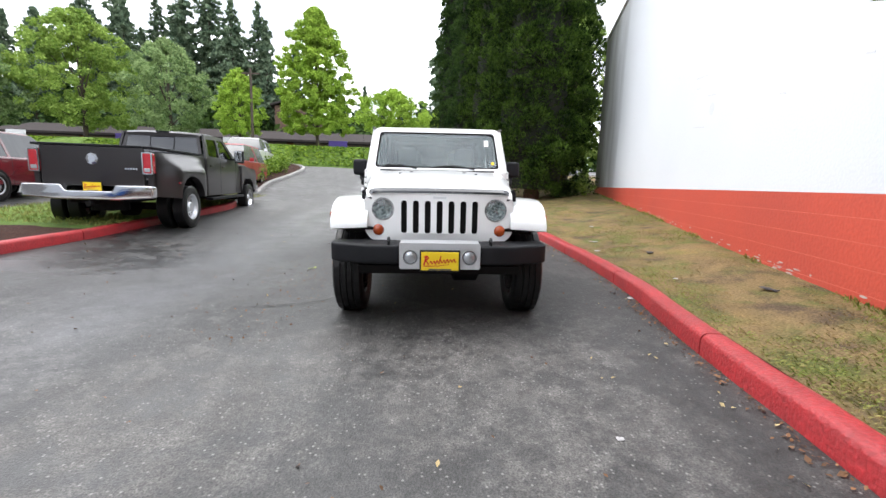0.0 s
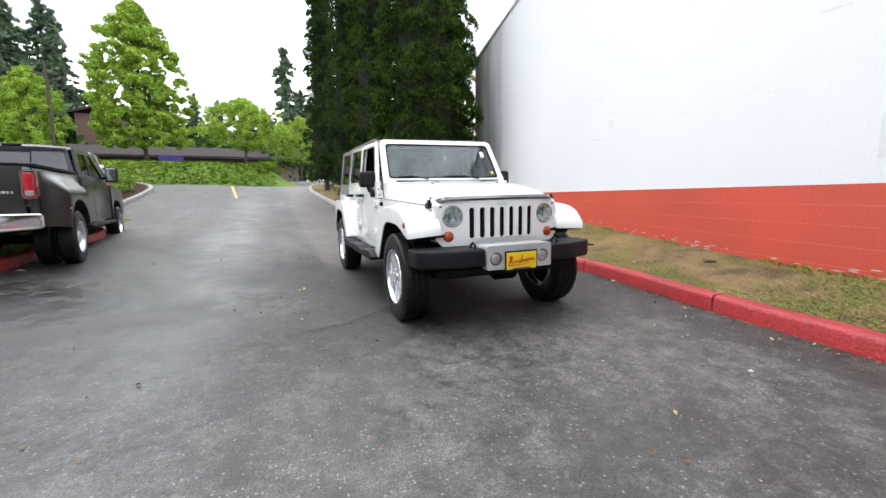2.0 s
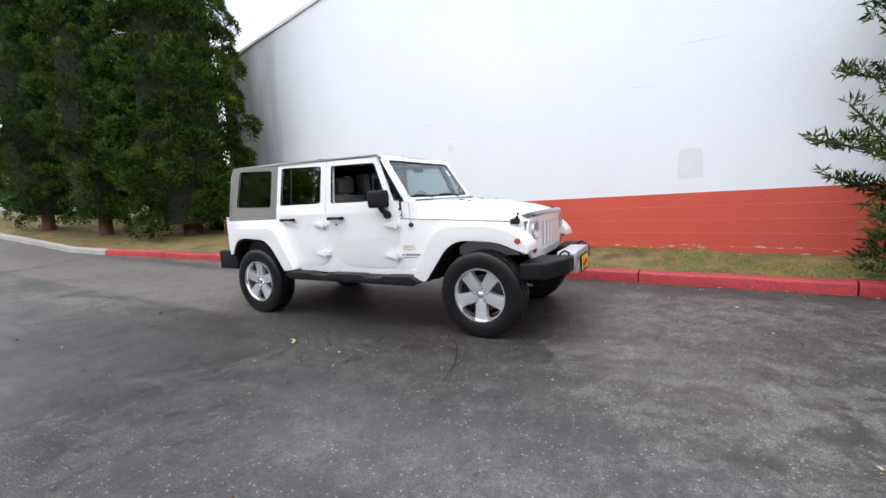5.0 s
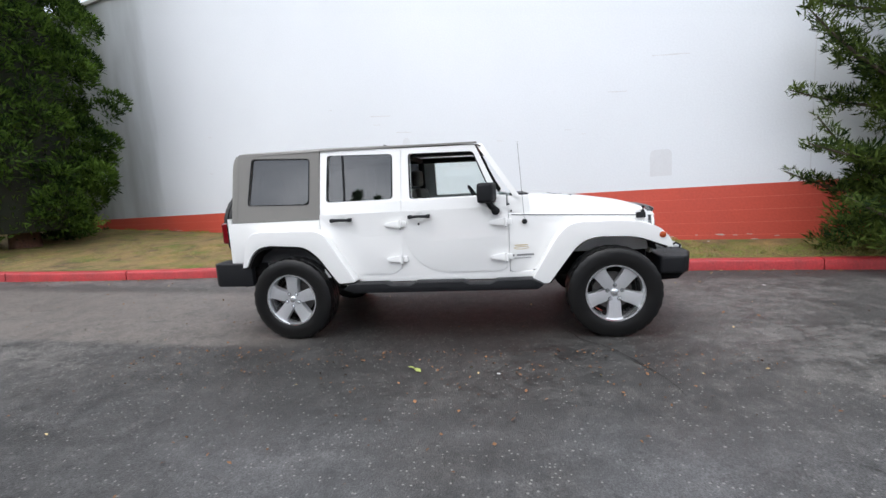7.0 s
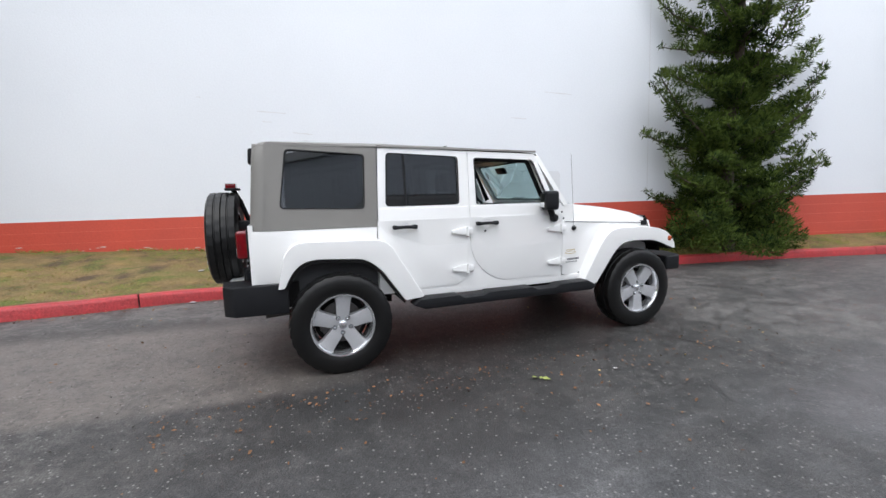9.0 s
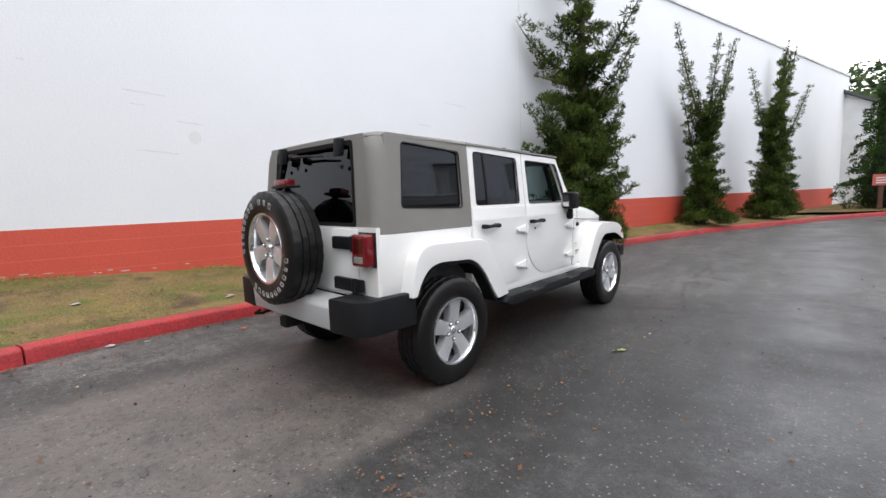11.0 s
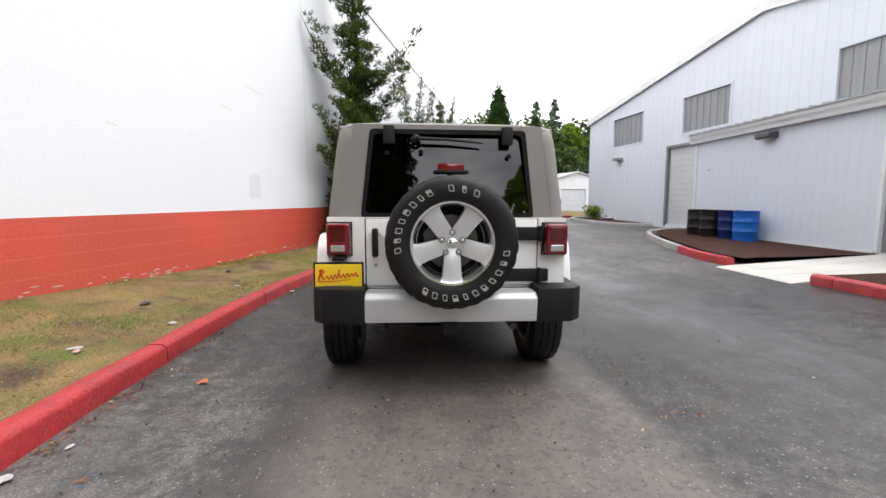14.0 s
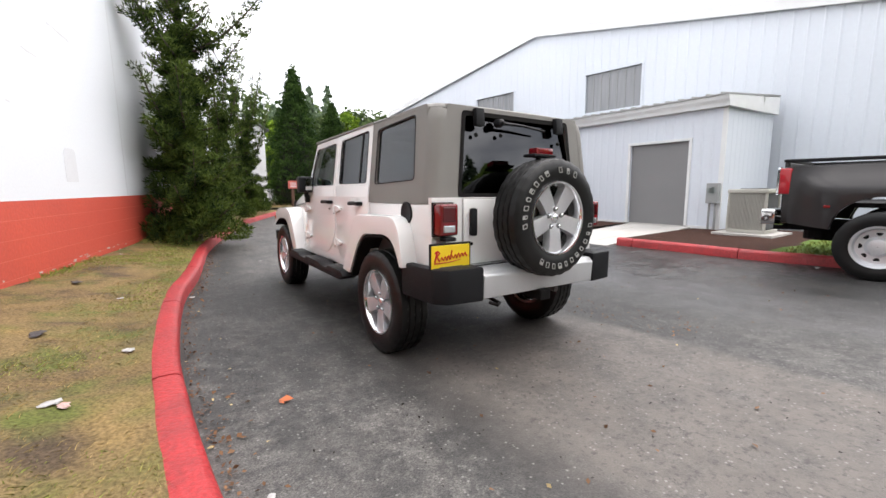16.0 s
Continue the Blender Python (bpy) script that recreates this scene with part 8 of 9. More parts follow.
def build_garage():
    g = thing("white_garage", "low white garage with a wide door at the bend", "garage", (-13.1, -29.5, 0.20), 12)
    part("front_wall", panel([(-2.4, -0.3), (-2.4, 2.9), (-0.6, 3.35), (2.6, 2.5), (2.6, -0.3)], [[(-1.4, 0.05), (-1.4, 2.0), (1.0, 2.0), (1.0, 0.05)]], "y", -0.2, 0.0), M_TRIM, g)
    part("body", box(-2.3, 2.5, -6, -0.21, -0.3, 2.4), M_TRIM, g)
    part("roof", prism([(-2.6, 2.85), (-0.6, 3.36), (2.75, 2.47), (2.75, 2.60), (-0.6, 3.52), (-2.6, 3.0)], "y", -6, 0.12), M_ROOFTIN, g)
    d = part("door", box(-1.4, 1.0, -0.12, -0.08, 0.05, 2.0), M_SHUTTER, g)
    for i in range(4):
        part("door_panel", box(-1.38, 0.98, -0.0795, -0.06, 0.08 + 0.48 * i, 0.52 + 0.48 * i, 0.01, 1), M_SHUTTER, d)


build_garage()


def build_sign():
    s = thing("warning_sign", "small red sign on a wooden post at the bend", "sign", (-4.3, -19.6, land(-4.3, -19.6) + 0.25), 8)
    part("post", box(-0.07, 0.07, -0.07, 0.07, -0.4, 1.15, 0.01), M_REDBARK, s)
    b = part("board", box(-0.28, 0.28, 0.072, 0.10, 0.85, 1.30, 0.01), mk("faded_red_sign", (0.52, 0.13, 0.10), (0.45, 0.10, 0.08), scale=6, rough=0.5), s, "faded red board")
    wr = bmesh.new()
    for i in range(3):
        box(-0.18, 0.18, 0.101, 0.104, 0.94 + 0.1 * i, 0.98 + 0.1 * i, 0, 1, wr)
    part("writing", wr, M_TRIM, b)


build_sign()
# far verge beyond the bend, under the cedars
V, F = [], []
for j in range(12):
    for i in range(24):
        x, y = -12.5 + 0.62 * i, -18.95 - 0.8 * j
        V.append((x, y, land(x, y) + 0.11 + 0.03 * noise.noise(Vector((x, y, 0)))))
for j in range(11):
    for i in range(23):
        F.append((j * 24 + i, j * 24 + i + 1, (j + 1) * 24 + i + 1, (j + 1) * 24 + i))
tagged(raw("far_verge", V, F, M_VERGE, smooth=True), "dry verge under the cedars at the bend", "grass verge", kind="structure")


def woods(name, label, spots, seed, mat, size=1.0, per=10):
    """A far wood: a dark rolling mass of uneven crowns."""
    rng = np.random.default_rng(seed)
    P, O = [], []
    for x, y, z, r in spots:
        k = int(per * r * r)
        d = rng.normal(size=(k, 3))
        d /= np.linalg.norm(d, axis=1)[:, None]
        d[:, 2] = np.abs(d[:, 2])
        q = d * (r * rng.uniform(0.72, 1.05, k))[:, None] * np.array([1, 1, 1.25])
        P.append(q + np.array([x, y, z]))
        O.append(d)
    ob = leaves(name, np.concatenate(P), size, mat, None, "", 0.4, 0.8, rng, np.concatenate(O))
    tagged(ob, label, "woods", kind="stuff")


rng = np.random.default_rng(90)
woods("far_wood", "dark green wooded slope far behind the shops",
      [(-125 + 3.6 * i + rng.normal(), 84 + 10 * rng.random() + j * 9, 3.0 + j * 5.0 + rng.random() * 3 + (5 if i < 26 else 0.8), rng.uniform(4.0, 6.5)) for j in range(2) for i in range(44)], 91, M_CEDAR, 1.3, 9)
woods("far_wood", "green wooded hillside beyond the bend",
      [(-75 + 4.2 * i + rng.normal(), -82 - 11 * rng.random() - j * 12, 1.0 + j * 6.5 + rng.random() * 3, rng.uniform(4.5, 7.0)) for j in range(3) for i in range(22)], 92, M_HILL, 1.3, 8)

# long grass on the bank
rng = np.random.default_rng(95)
bx, by = rng.uniform(-50, -1.5, 9000), rng.uniform(34.6, 39.5, 9000)
bh = np.interp(by, [34.3, 35.0, 36.2, 37.6, 39.5], [0.0, 0.35, 1.0, 1.55, 1.85])
spots = [(x, y, land(x, y) + h * min(1, max(0, (0.2 - x) / 2.5)) + 0.08) for x, y, h in zip(bx, by, bh)]
tagged(leaves("bank_grass", spots, 0.34, M_SHRUB, None, "", 1.2, 0.8, rng, np.tile(np.array([0.0, -0.4, 0.6]), (9000, 1)), 1.3, 0.2), "long bright green grass on the bank", "grass", kind="stuff")

woods("far_wood", "dark hedge and trees beyond the road", [(-6 + 3.4 * i + rng.normal(), 62 + 6 * rng.random(), 2.6 + rng.random(), rng.uniform(3.2, 5.0)) for i in range(22)], 96, M_CEDAR, 0.9, 16)

# ---- wall marks ----
M_PATCH = mk("grey_wall_patch", (0.71, 0.725, 0.75), (0.66, 0.67, 0.695), scale=4, rough=0.7, fine=0.04)
M_MARK = mk("wall_scuff", (0.64, 0.64, 0.65), (0.70, 0.70, 0.71), scale=8, rough=0.8)
M_BAREBLOCK = mk("bare_block", (0.58, 0.53, 0.50), (0.48, 0.30, 0.26), scale=9, rough=0.9, bump=0.4, bscale=60)


def on_wall(y):
    """How far along the wall a place with this y lies."""
    return (y - WALL_Y0) * math.sqrt(1 + 0.2456 ** 2)


def wall_marks():
    a, b = on_wall(-1.86), on_wall(-1.54)
    part("patch", prism(rpoly([(a, 1.40), (a, 1.84), (b, 1.84), (b, 1.40)], [0.01, 0.10, 0.10, 0.01], 5), "x", -0.004, 0.02), M_PATCH, WALL, "grey rounded patch of old paint")
    part("sealed_hole", prism(rpoly([(on_wall(2.88) + 0.09 * math.cos(k * 0.7), 2.43 + 0.10 * math.sin(k * 0.7)) for k in range(9)], 0.02, 2), "x", -0.003, 0.02), M_PATCH, WALL, "patched hole with a scuffed rim")
    part("joint", box(-0.003, 0.02, on_wall(-3.66), on_wall(-3.645), RED_Z, TOP_Z), M_PATCH, WALL, "vertical joint in the paint")
    rng = random.Random(5)
    for y, z, w in ((3.2, 3.0, 0.5), (3.45, 2.85, 0.16), (2.75, 2.62, 0.35), (-0.3, 2.32, 0.10), (-0.55, 2.22, 0.07), (-2.1, 3.3, 0.55), (0.9, 2.25, 0.12), (4.6, 3.3, 0.08), (3.1, 2.18, 0.5), (-1.2, 2.85, 0.3), (8.2, 3.1, 0.14), (8.35, 2.2, 0.09)):
        n = 6
        top = [(on_wall(y) + w * k / n, z + 0.10 * w * k / n + 0.004 + rng.uniform(0, 0.010)) for k in range(n + 1)]
        bot = [(on_wall(y) + w * k / n, z + 0.10 * w * k / n - rng.uniform(0, 0.008)) for k in range(n, -1, -1)]
        part("scuff", prism(top + bot, "x", -0.0025, 0.01), M_MARK, WALL)
    fl = bmesh.new()
    for i in range(100):
        y = rng.uniform(-3.5, 11.5)
        if rng.random() < 0.4:
            y = rng.choice((0.6, 2.4, 4.7, 6.0, -1.6)) + rng.gauss(0, 0.35)
        z = verge_z(wall_x(y) - 0.02, y) + rng.uniform(-0.02, 0.09)
        w, h, c = rng.uniform(0.015, 0.08), rng.uniform(0.005, 0.014), on_wall(y)
        pts = [(c + w * math.cos(k * 0.9) * rng.uniform(0.6, 1), z + h * math.sin(k * 0.9) * rng.uniform(0.6, 1)) for k in range(7)]
        prism(pts, "x", -0.0075, 0.0, 0, 1, fl)
    ob = part("flaked_paint", fl, M_BAREBLOCK, WALL, "flaked patches of bare block at the foot")
    ob["kind"] = "stuff"


wall_marks()


# ---- grass, leaves and litter ----
def blades(name, spots, height, material, seed, label, lean=0.5, wide=0.10):
    """Thin blades, each a single bent triangle pair, on given points."""
    rng = np.random.default_rng(seed)
    p = np.asarray(spots, float)
    n = len(p)
    a = rng.random(n) * 2 * np.pi
    h = height * rng.uniform(0.4, 1.3, n)
    d = np.stack([np.cos(a), np.sin(a), np.zeros(n)], 1)
    s = np.stack([-np.sin(a), np.cos(a), np.zeros(n)], 1)
    w = (h * wide)[:, None]
    l1 = (h * lean * rng.uniform(0.1, 1.0, n))[:, None]
    V = np.empty((n, 4, 3))
    V[:, 0] = p - s * w
    V[:, 1] = p + s * w
    up = np.array([0, 0, 1.0])
    V[:, 2] = p + d * l1 * 0.4 + s * w * 0.6 + up * (h * 0.65)[:, None]
    V[:, 3] = p + d * l1 + up * h[:, None]
    me = bpy.data.meshes.new(name)
    me.vertices.add(4 * n)
    me.vertices.foreach_set("co", V.ravel())
    me.loops.add(4 * n)
    me.loops.foreach_set("vertex_index", np.arange(4 * n))
    me.polygons.add(n)
    me.polygons.foreach_set("loop_start", np.arange(n) * 4)
    me.polygons.foreach_set("loop_total", np.full(n, 4))
    me.materials.append(material)
    me.update()
    ob = new(name, me)
    tagged(ob, label, "grass", kind="stuff")
    return ob


def verge_spots(n, y0, y1, rng, edge=False, thin=0.0):
    out = []
    while len(out) < n:
        y = rng.uniform(y0, y1)
        x0, x1 = kerb_x(y) + 0.17, wall_x(y) - 0.02
        if y > 12.5:
            x1 = min(x1, x0 + 2.5)
        if x1 < x0 + 0.05:
            continue
        x = x1 - abs(rng.normal()) * 0.05 if edge else rng.uniform(x0, x1)
        if noise.noise(Vector((x * 0.8, y * 0.8, 9))) < thin:
            continue
        out.append((x, y, verge_z(x, y) - 0.006))
    return out


M_STRAW = soil_material("straw_blades", [(0.29, 0.20, 0.082), (0.36, 0.26, 0.12), (0.20, 0.155, 0.066)], 0.9, 0.0)
M_BLADE = soil_material("green_blades", [(0.19, 0.25, 0.055), (0.25, 0.29, 0.07), (0.32, 0.28, 0.10)], 0.8, 0.0)
grng = np.random.default_rng(77)
blades("dry_grass", verge_spots(36000, -6.0, 15.0, grng, thin=-0.22), 0.016, M_STRAW, 1, "short straw-coloured dry grass on the verge", 3.0)
blades("green_grass", verge_spots(26000, -6.0, 15.0, grng, thin=0.02), 0.020, M_BLADE, 2, "short green grass in patches on the verge", 2.4)
blades("green_grass", verge_spots(14000, -10.0, -1.5, grng, thin=-0.1), 0.022, M_BLADE, 3, "short green grass in patches on the verge", 2.2)
blades("weeds", verge_spots(1300, -6.0, 12.0, grng, edge=True, thin=0.05), 0.055, M_BLADE, 4, "taller weeds along the foot of the wall", 1.3)
lsp = []
while len(lsp) < 14000:
    x, y = grng.uniform(-9.0, -5.45), grng.uniform(3.4, 10.6)
    lsp.append((x, y, land(x, y) + 0.13))
blades("green_grass", lsp, 0.05, M_BLADE, 6, "green lawn under the pickup", 0.9)

M_DEADLEAF = mk("dead_leaf", (0.22, 0.105, 0.045), (0.10, 0.055, 0.03), scale=5, rough=0.85, rand=0.5)
M_PALELEAF = mk("pale_leaf", (0.50, 0.40, 0.20), (0.36, 0.26, 0.12), scale=5, rough=0.85, rand=0.4)


def fallen(name, pts, size, mat, label, seed):
    ob = leaves(name, pts, size, mat, None, "", 3.0, 0.5, np.random.default_rng(seed))
    tagged(ob, label, "leaves", kind="stuff")


def gutter(n, y0, y1, seed, wide):
    r = np.random.default_rng(seed)
    out = []
    for i in range(n):
        y = r.uniform(y0, y1)
        x = kerb_x(y) - 0.02 - abs(r.normal()) * wide
        out.append((x, y, land(x, y) + 0.012))
    return out


fallen("gutter_leaves", gutter(1100, -9, 9, 3, 0.06), 0.024, M_DEADLEAF, "brown leaf litter lying along the red kerb", 31)
fallen("gutter_leaves", gutter(150, -9, 9, 4, 0.13), 0.036, M_DEADLEAF, "brown leaf litter lying along the red kerb", 32)
fallen("gutter_leaves", gutter(45, -9, 9, 5, 0.20), 0.028, M_PALELEAF, "pale dry leaves along the red kerb", 33)
r = np.random.default_rng(8)
road = [(x, y, land(x, y) + 0.010) for x, y in zip(r.uniform(-6.0, 1.6, 420), r.uniform(-6.0, 9.0, 420))]
fallen("road_leaves", road, 0.028, M_DEADLEAF, "small dead leaves scattered over the asphalt", 34)
near = [(x, y, land(x, y) + 0.010) for x, y in zip(-1.15 - np.abs(r.normal(size=340)) * 0.45, r.uniform(-1.0, 4.2, 340))]
fallen("road_leaves", near, 0.024, M_DEADLEAF, "dark leaf crumbs on the asphalt beside the car", 35)
crumbs = [(x, y, land(x, y) + 0.008) for x, y in zip(r.uniform(-1.6, 1.9, 150), 3.6 + np.abs(r.normal(size=150)) * 0.9)]
fallen("road_leaves", crumbs, 0.016, mk("dark_crumb", (0.03, 0.026, 0.022), rough=0.9), "dark crumbs of soil behind the car", 36)
pale = [(x, y, land(x, y) + 0.010) for x, y in zip(r.uniform(-6.0, 1.8, 90), r.uniform(-6.0, 9.0, 90))]
fallen("road_leaves", pale, 0.026, M_PALELEAF, "small pale leaves scattered over the asphalt", 37)


def crumple(name, x, y, z, size, mat, seed, label, flat=0.45):
    """A crushed scrap: a folded, dented lump of paper or foil."""
    rr = random.Random(seed)
    rings = []
    for i in range(5):
        s = i / 4
        w = size * (0.25 + 0.65 * math.sin(math.pi * (0.12 + 0.76 * s))) * rr.uniform(0.7, 1.25)
        rings.append([((s - 0.5) * size * 2 + rr.uniform(-0.1, 0.1) * size, w * math.cos(k * 0.785) * rr.uniform(0.4, 1.2), size * flat * 0.5 + w * flat * 0.5 * math.sin(k * 0.785) * rr.uniform(0.2, 1.3)) for k in range(8)])
    bm = loft(rings)
    ob = part(name, bm, mat, None)
    ob.matrix_world = pose(x, y, z, 0, 0, rr.uniform(0, 180))
    tagged(ob, label, "litter")
    return ob


M_PAPER = mk("scrap_paper", (0.55, 0.54, 0.53), (0.26, 0.25, 0.26), scale=20, rough=0.7)
M_CLOTH = mk("dark_rag", (0.05, 0.045, 0.045), (0.09, 0.08, 0.08), scale=20, rough=0.95)
M_PINK = mk("faded_wrapper", (0.45, 0.20, 0.17), (0.6, 0.5, 0.48), scale=30, rough=0.6)
for i, (nm, x, y, sz, mt, lab) in enumerate((
        ("wrapper", 2.72, 3.16, 0.045, M_PAPER, "crushed pale wrapper lying on the verge"),
        ("wrapper", 2.66, 3.22, 0.035, M_PINK, "torn faded wrapper lying on the verge"),
        ("rag", 2.98, 1.9, 0.06, M_CLOTH, "dark crumpled rag lying on the verge"),
        ("rag", 3.02, -0.15, 0.07, M_CLOTH, "dark crumpled rag lying on the verge"),
        ("can", 2.60, 0.6, 0.03, M_PAPER, "small pale scrap on the dry grass"),
        ("scrap", 2.75, -2.3, 0.025, M_PAPER, "small pale scrap on the green grass"),
        ("scrap", 2.45, 2.4, 0.04, M_PAPER, "small pale scrap beside the kerb"),
        ("scrap", 3.2, 4.6, 0.045, M_PAPER, "small pale scrap on the dry grass"))):
    crumple(nm, x, y, verge_z(x, y) + 0.005, sz, mt, 50 + i, lab)
for i, (nm, x, y, sz, mt, lab) in enumerate((
        ("scrap", 2.00, 4.52, 0.035, M_PAPER, "crushed pale scrap in the gutter"),
        ("scrap", 1.93, 4.25, 0.022, M_PAPER, "crushed pale scrap in the gutter"),
        ("scrap", 1.97, 0.3, 0.03, M_PAPER, "crushed pale scrap in the gutter"),
        ("scrap", -5.17, 3.95, 0.045, M_PAPER, "white paper scrap by the pickup's wheel"),
        ("pebble", 0.80, -2.06, 0.018, M_PAPER, "white pebble on the asphalt"),
        ("pebble", -1.64, 1.0, 0.014, M_PAPER, "white pebble on the asphalt"))):
    crumple(nm, x, y, land(x, y) + 0.003, sz, mt, 70 + i, lab, 0.6)
fresh = leaves("fallen_leaf", [(-1.57, 1.62, 0.012), (-1.55, 1.66, 0.014), (-1.60, 1.60, 0.013)], 0.060, mk("fresh_leaf", (0.34, 0.38, 0.12), (0.28, 0.32, 0.08), scale=30, rough=0.6), None, "", 6.0, 0.3, np.random.default_rng(4))
tagged(fresh, "yellow-green leaf lying on the asphalt", "leaf")
scrap = leaves("fallen_leaf", [(1.71, 3.45, land(1.71, 3.45) + 0.012), (1.68, 3.43, land(1.7, 3.45) + 0.014)], 0.07, mk("orange_leaf", (0.50, 0.14, 0.05), rough=0.7), None, "", 6.0, 0.3, np.random.default_rng(9))
tagged(scrap, "orange dead leaf lying on the asphalt", "leaf")


# ---- lot markings ----
M_YLINE = mk("yellow_line_paint", (0.62, 0.42, 0.10), (0.45, 0.33, 0.12), scale=8, rough=0.7, fine=0.15, bscale=60)
M_WLINE = mk("white_line_paint", (0.70, 0.70, 0.68), (0.50, 0.50, 0.49), scale=8, rough=0.7, fine=0.15, bscale=60)


def stripe(a, b, w, mat, label):
    n = 16
    V, F = [], []
    d = (Vector(b) - Vector(a)).normalized()
    s = Vector((-d.y, d.x)) * w / 2
    for i in range(n + 1):
        p = Vector(a).lerp(Vector(b), i / n)
        for q in (p - s, p + s):
            V.append((q.x, q.y, land(q.x, q.y) + 0.014))
    for i in range(n):
        F.append((2 * i, 2 * i + 2, 2 * i + 3, 2 * i + 1))
    tagged(raw("stall_line", V, F, mat), label, "road marking", kind="structure")


stripe((-3.35, 18.2), (-3.95, 23.9), 0.12, M_YLINE, "worn yellow stall line on the asphalt")
for x in (-7.4, -4.9, -2.3, 0.2):
    stripe((x, 33.6), (x + 1.3, 33.62), 0.5, M_WLINE, "white paint mark at the lot's far edge")


# ---- planted bed beside the lot ----
def shrub(x, y, z, r, h, mat, seed, label, group=""):
    rng = np.random.default_rng(seed)
    b = thing("shrub", label, "shrub", (x, y, z), 0, group)
    C = rng.normal(size=(34, 3)) * np.array([r * 0.45, r * 0.45, h * 0.28]) + np.array([0, 0, h * 0.5])
    C[:, 2] = np.abs(C[:, 2])
    P, O = puffs(C, np.full(34, 0.28 * r + 0.05), 110, rng)
    part("stems", tube([(0, 0, -0.1), (0.02, 0, h * 0.4), (0, 0.05, h * 0.8)], 0.03, 5, None, 0.01), M_BARK, b)
    leaves("foliage", P, 0.10, mat, b, "", 0.5, 0.8, rng, O)


BED = [(-12.0, 11.2), (-7.6, 10.9), (-6.3, 11.8), (-6.55, 13.0), (-7.0, 15.4), (-7.05, 18.5), (-7.3, 21.5), (-8.1, 23.4), (-9.5, 24.2), (-13.0, 24.6)]
kerb_run(along(BED, 0.15)[::-1], 9, lambda p: (M_KERB_BARE, "bare grey concrete kerb round the planted bed"), "bed", "kerb stones round the planted bed")
V, F = [], []
for j in range(24):
    y = 11.6 + 12.0 * j / 23
    xe = float(np.interp(y, [11.2, 11.8, 13.0, 15.4, 18.5, 21.5, 23.4, 24.2], [-7.5, -6.6, -6.75, -7.2, -7.25, -7.5, -8.3, -9.5]))
    for i in range(8):
        x = xe - (xe + 13.0) * i / 7
        V.append((x, y, land(x, y) + 0.13 + 0.22 * min(1, i / 3) + 0.05 * noise.noise(Vector((x, y, 2)))))
for j in range(23):
    for i in range(7):
        F.append((j * 8 + i, (j + 1) * 8 + i, (j + 1) * 8 + i + 1, j * 8 + i + 1))
tagged(raw("planted_bed", V, F, M_MULCH, smooth=True), "raised planted bed beside the car park", "plant bed", kind="structure")
for i in range(15):
    rr = random.Random(300 + i)
    y = 12.6 + 0.74 * i
    x = float(np.interp(y, [11.8, 13.0, 15.4, 18.5, 21.5, 23.4], [-7.2, -7.3, -7.8, -7.9, -8.2, -9.0])) - rr.uniform(0, 0.7) - (1.1 if i % 3 == 1 else 0)
    shrub(x, y, land(x, y) + 0.2, rr.uniform(0.45, 0.7), rr.uniform(0.5, 0.85), M_SHRUB if i % 3 else M_OAK, 310 + i, "bright green shrub in the planted bed", "shrubs in the planted bed")

shrub(-2.3, 37.6, land(-2.3, 37.6) + 1.2, 1.1, 1.1, M_SHRUB, 330, "round bright green bush on the grassy bank")

# ---- the warehouse corner ----
BERM = [(-12.5, -18.6), (-9.6, -18.0), (-8.3, -16.6), (-8.15, -13.4), (-8.6, -11.6), (-9.8, -11.0)]
kerb_run(along(BERM, 0.15)[::-1], 5, lambda p: (M_KERB_BARE, "bare grey concrete kerb at the warehouse corner"), "berm", "kerb stones at the warehouse corner")
V, F = [], []
for j in range(14):
    y = -18.2 + 7.0 * j / 13
    xe = float(np.interp(y, [-18.6, -18.0, -16.6, -13.4, -11.6, -11.0], [-11.5, -9.9, -8.45, -8.3, -8.8, -9.8]))
    for i in range(6):
        x = xe - (xe + 13.5) * i / 5
        V.append((x, y, land(x, y) + 0.13))
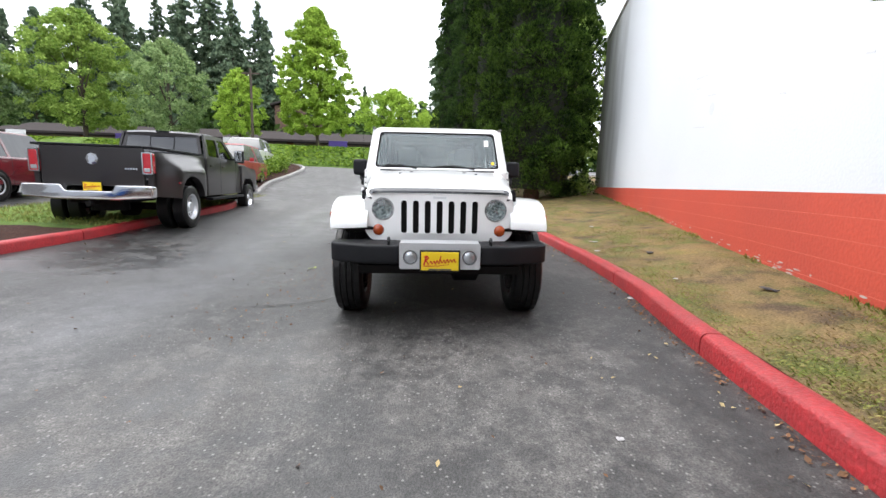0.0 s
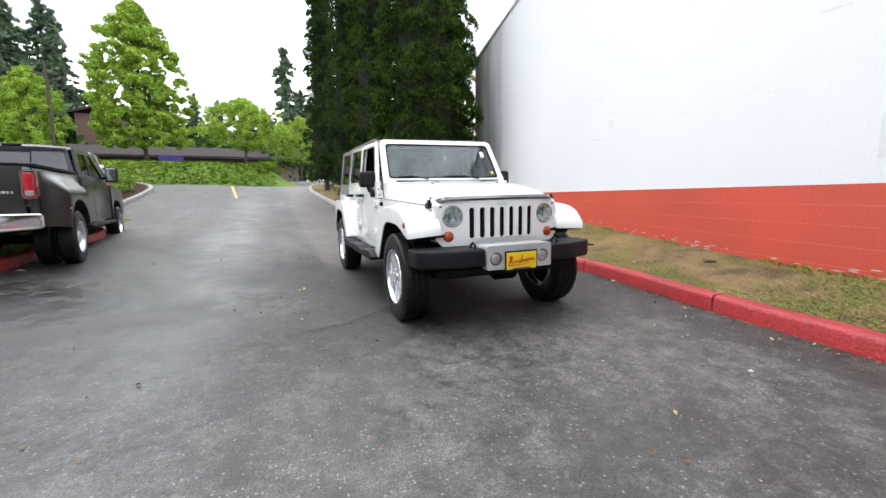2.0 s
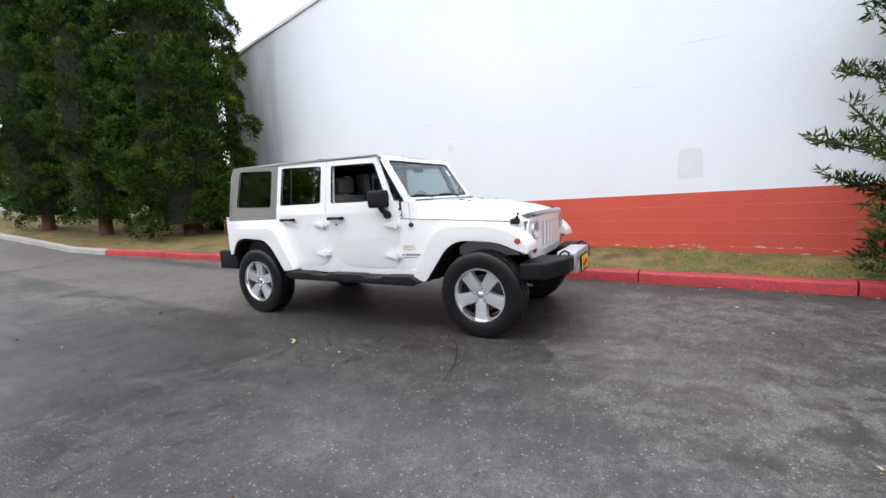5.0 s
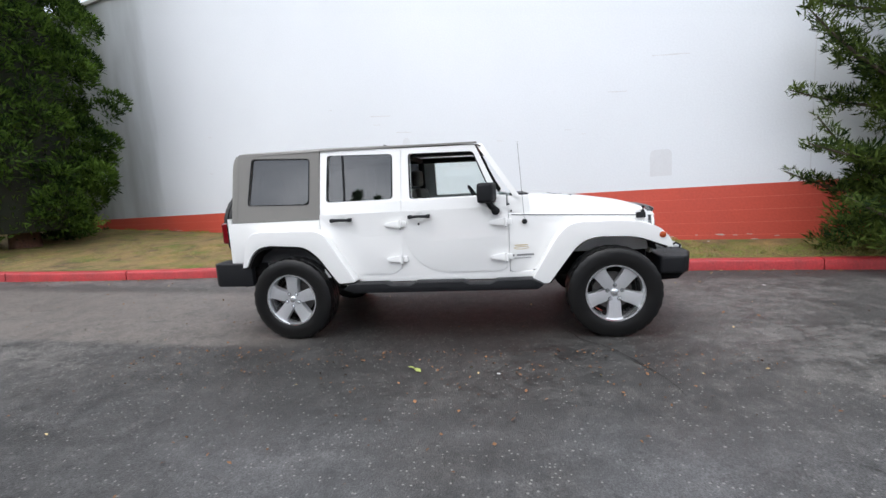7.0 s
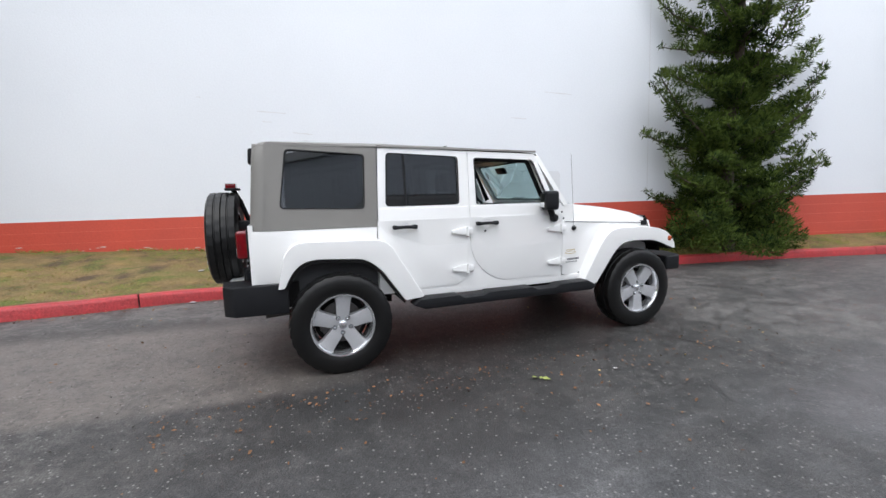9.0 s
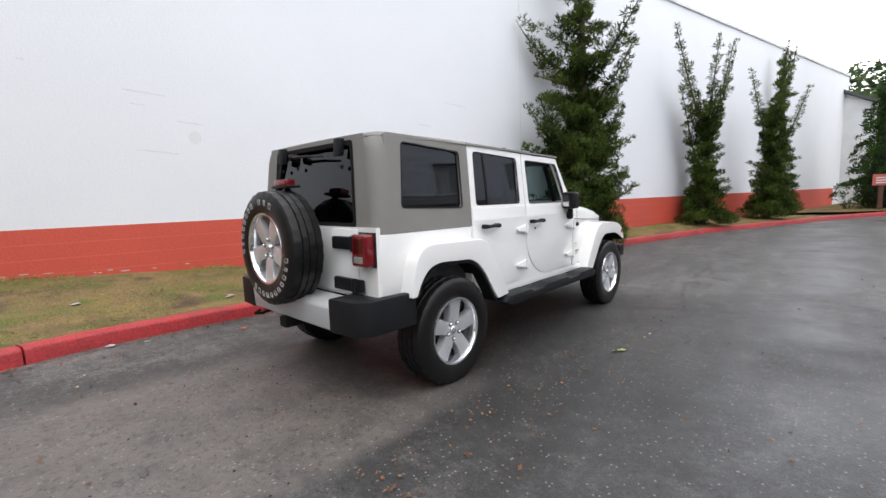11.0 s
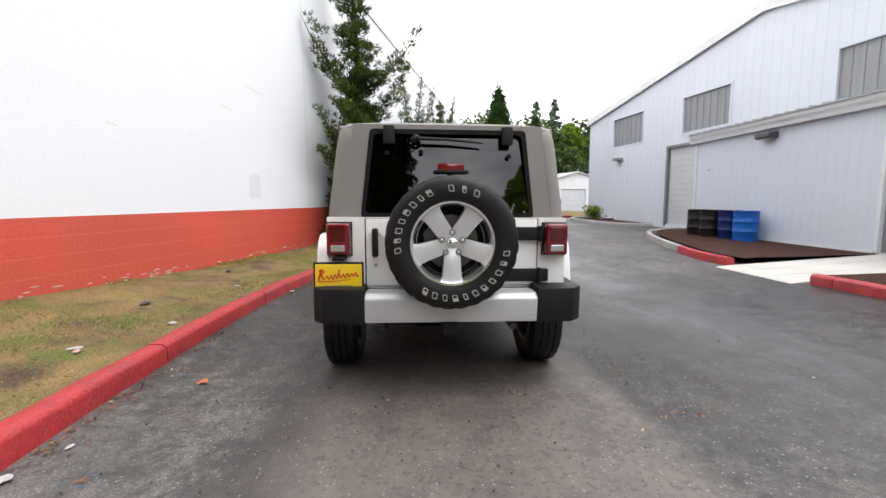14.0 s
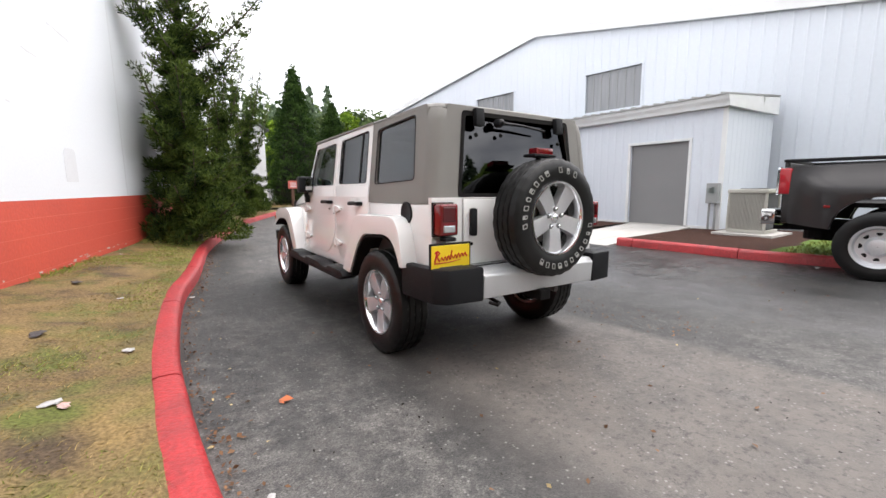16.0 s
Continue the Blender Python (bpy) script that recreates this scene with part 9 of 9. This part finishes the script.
for j in range(13):
    for i in range(5):
        F.append((j * 6 + i, (j + 1) * 6 + i, (j + 1) * 6 + i + 1, j * 6 + i + 1))
tagged(raw("corner_bed", V, F, M_MULCH, smooth=True), "strip of bark mulch at the warehouse corner", "plant bed", kind="structure")
shrub(-9.15, -15.6, land(-9.1, -15.6) + 0.12, 0.55, 0.75, M_SHRUB, 401, "round green shrub at the warehouse corner")
M_BLACKBAG = mk("black_bag", (0.012, 0.012, 0.013), rough=0.3, bump=0.6, bscale=25)
for x, y, s, mt, lab in ((-9.55, -14.7, 0.30, M_PAPER, "white plastic sack by the warehouse corner"), (-10.0, -14.5, 0.36, M_BLACKBAG, "black plastic sack by the warehouse corner"), (-9.35, -14.2, 0.22, M_PAPER, "white plastic sack by the warehouse corner")):
    crumple("sack", x, y, land(x, y) + 0.13, s, mt, int(-x * 10), lab, 0.9)


# ---- crack in the asphalt ----
def crack(points, wide, seed, label):
    rr = random.Random(seed)
    line = along(points, 0.04)
    V, F = [], []
    for i, p in enumerate(line):
        d = (line[min(i + 1, len(line) - 1)] - line[max(i - 1, 0)]).normalized()
        s = Vector((-d.y, d.x))
        c = Vector((p.x, p.y)) + s * rr.uniform(-0.02, 0.02)
        w = wide * rr.uniform(0.4, 1.2) * min(1, 0.3 + i / 6, 0.3 + (len(line) - 1 - i) / 6)
        for q in (c - s * w, c + s * w):
            V.append((q.x, q.y, land(q.x, q.y) + 0.009))
    for i in range(len(line) - 1):
        F.append((2 * i, 2 * i + 2, 2 * i + 3, 2 * i + 1))
    tagged(raw("crack", V, F, M_CRACK), label, "crack", kind="structure")


M_CRACK = mk("crack_dirt", (0.012, 0.011, 0.010), (0.03, 0.028, 0.025), scale=14, rough=0.95)
crack([(-0.62, 0.40), (-0.78, 0.36), (-1.0, 0.25), (-1.2, 0.10), (-1.56, -0.06), (-1.95, -0.14)], 0.007, 3, "thin dark crack in the asphalt by the wheel")
crack([(-2.9, 10.18), (-2.16, 10.25), (-0.97, 10.42), (0.1, 10.95), (0.74, 11.3)], 0.02, 5, "dark seam where the lot's asphalt begins")
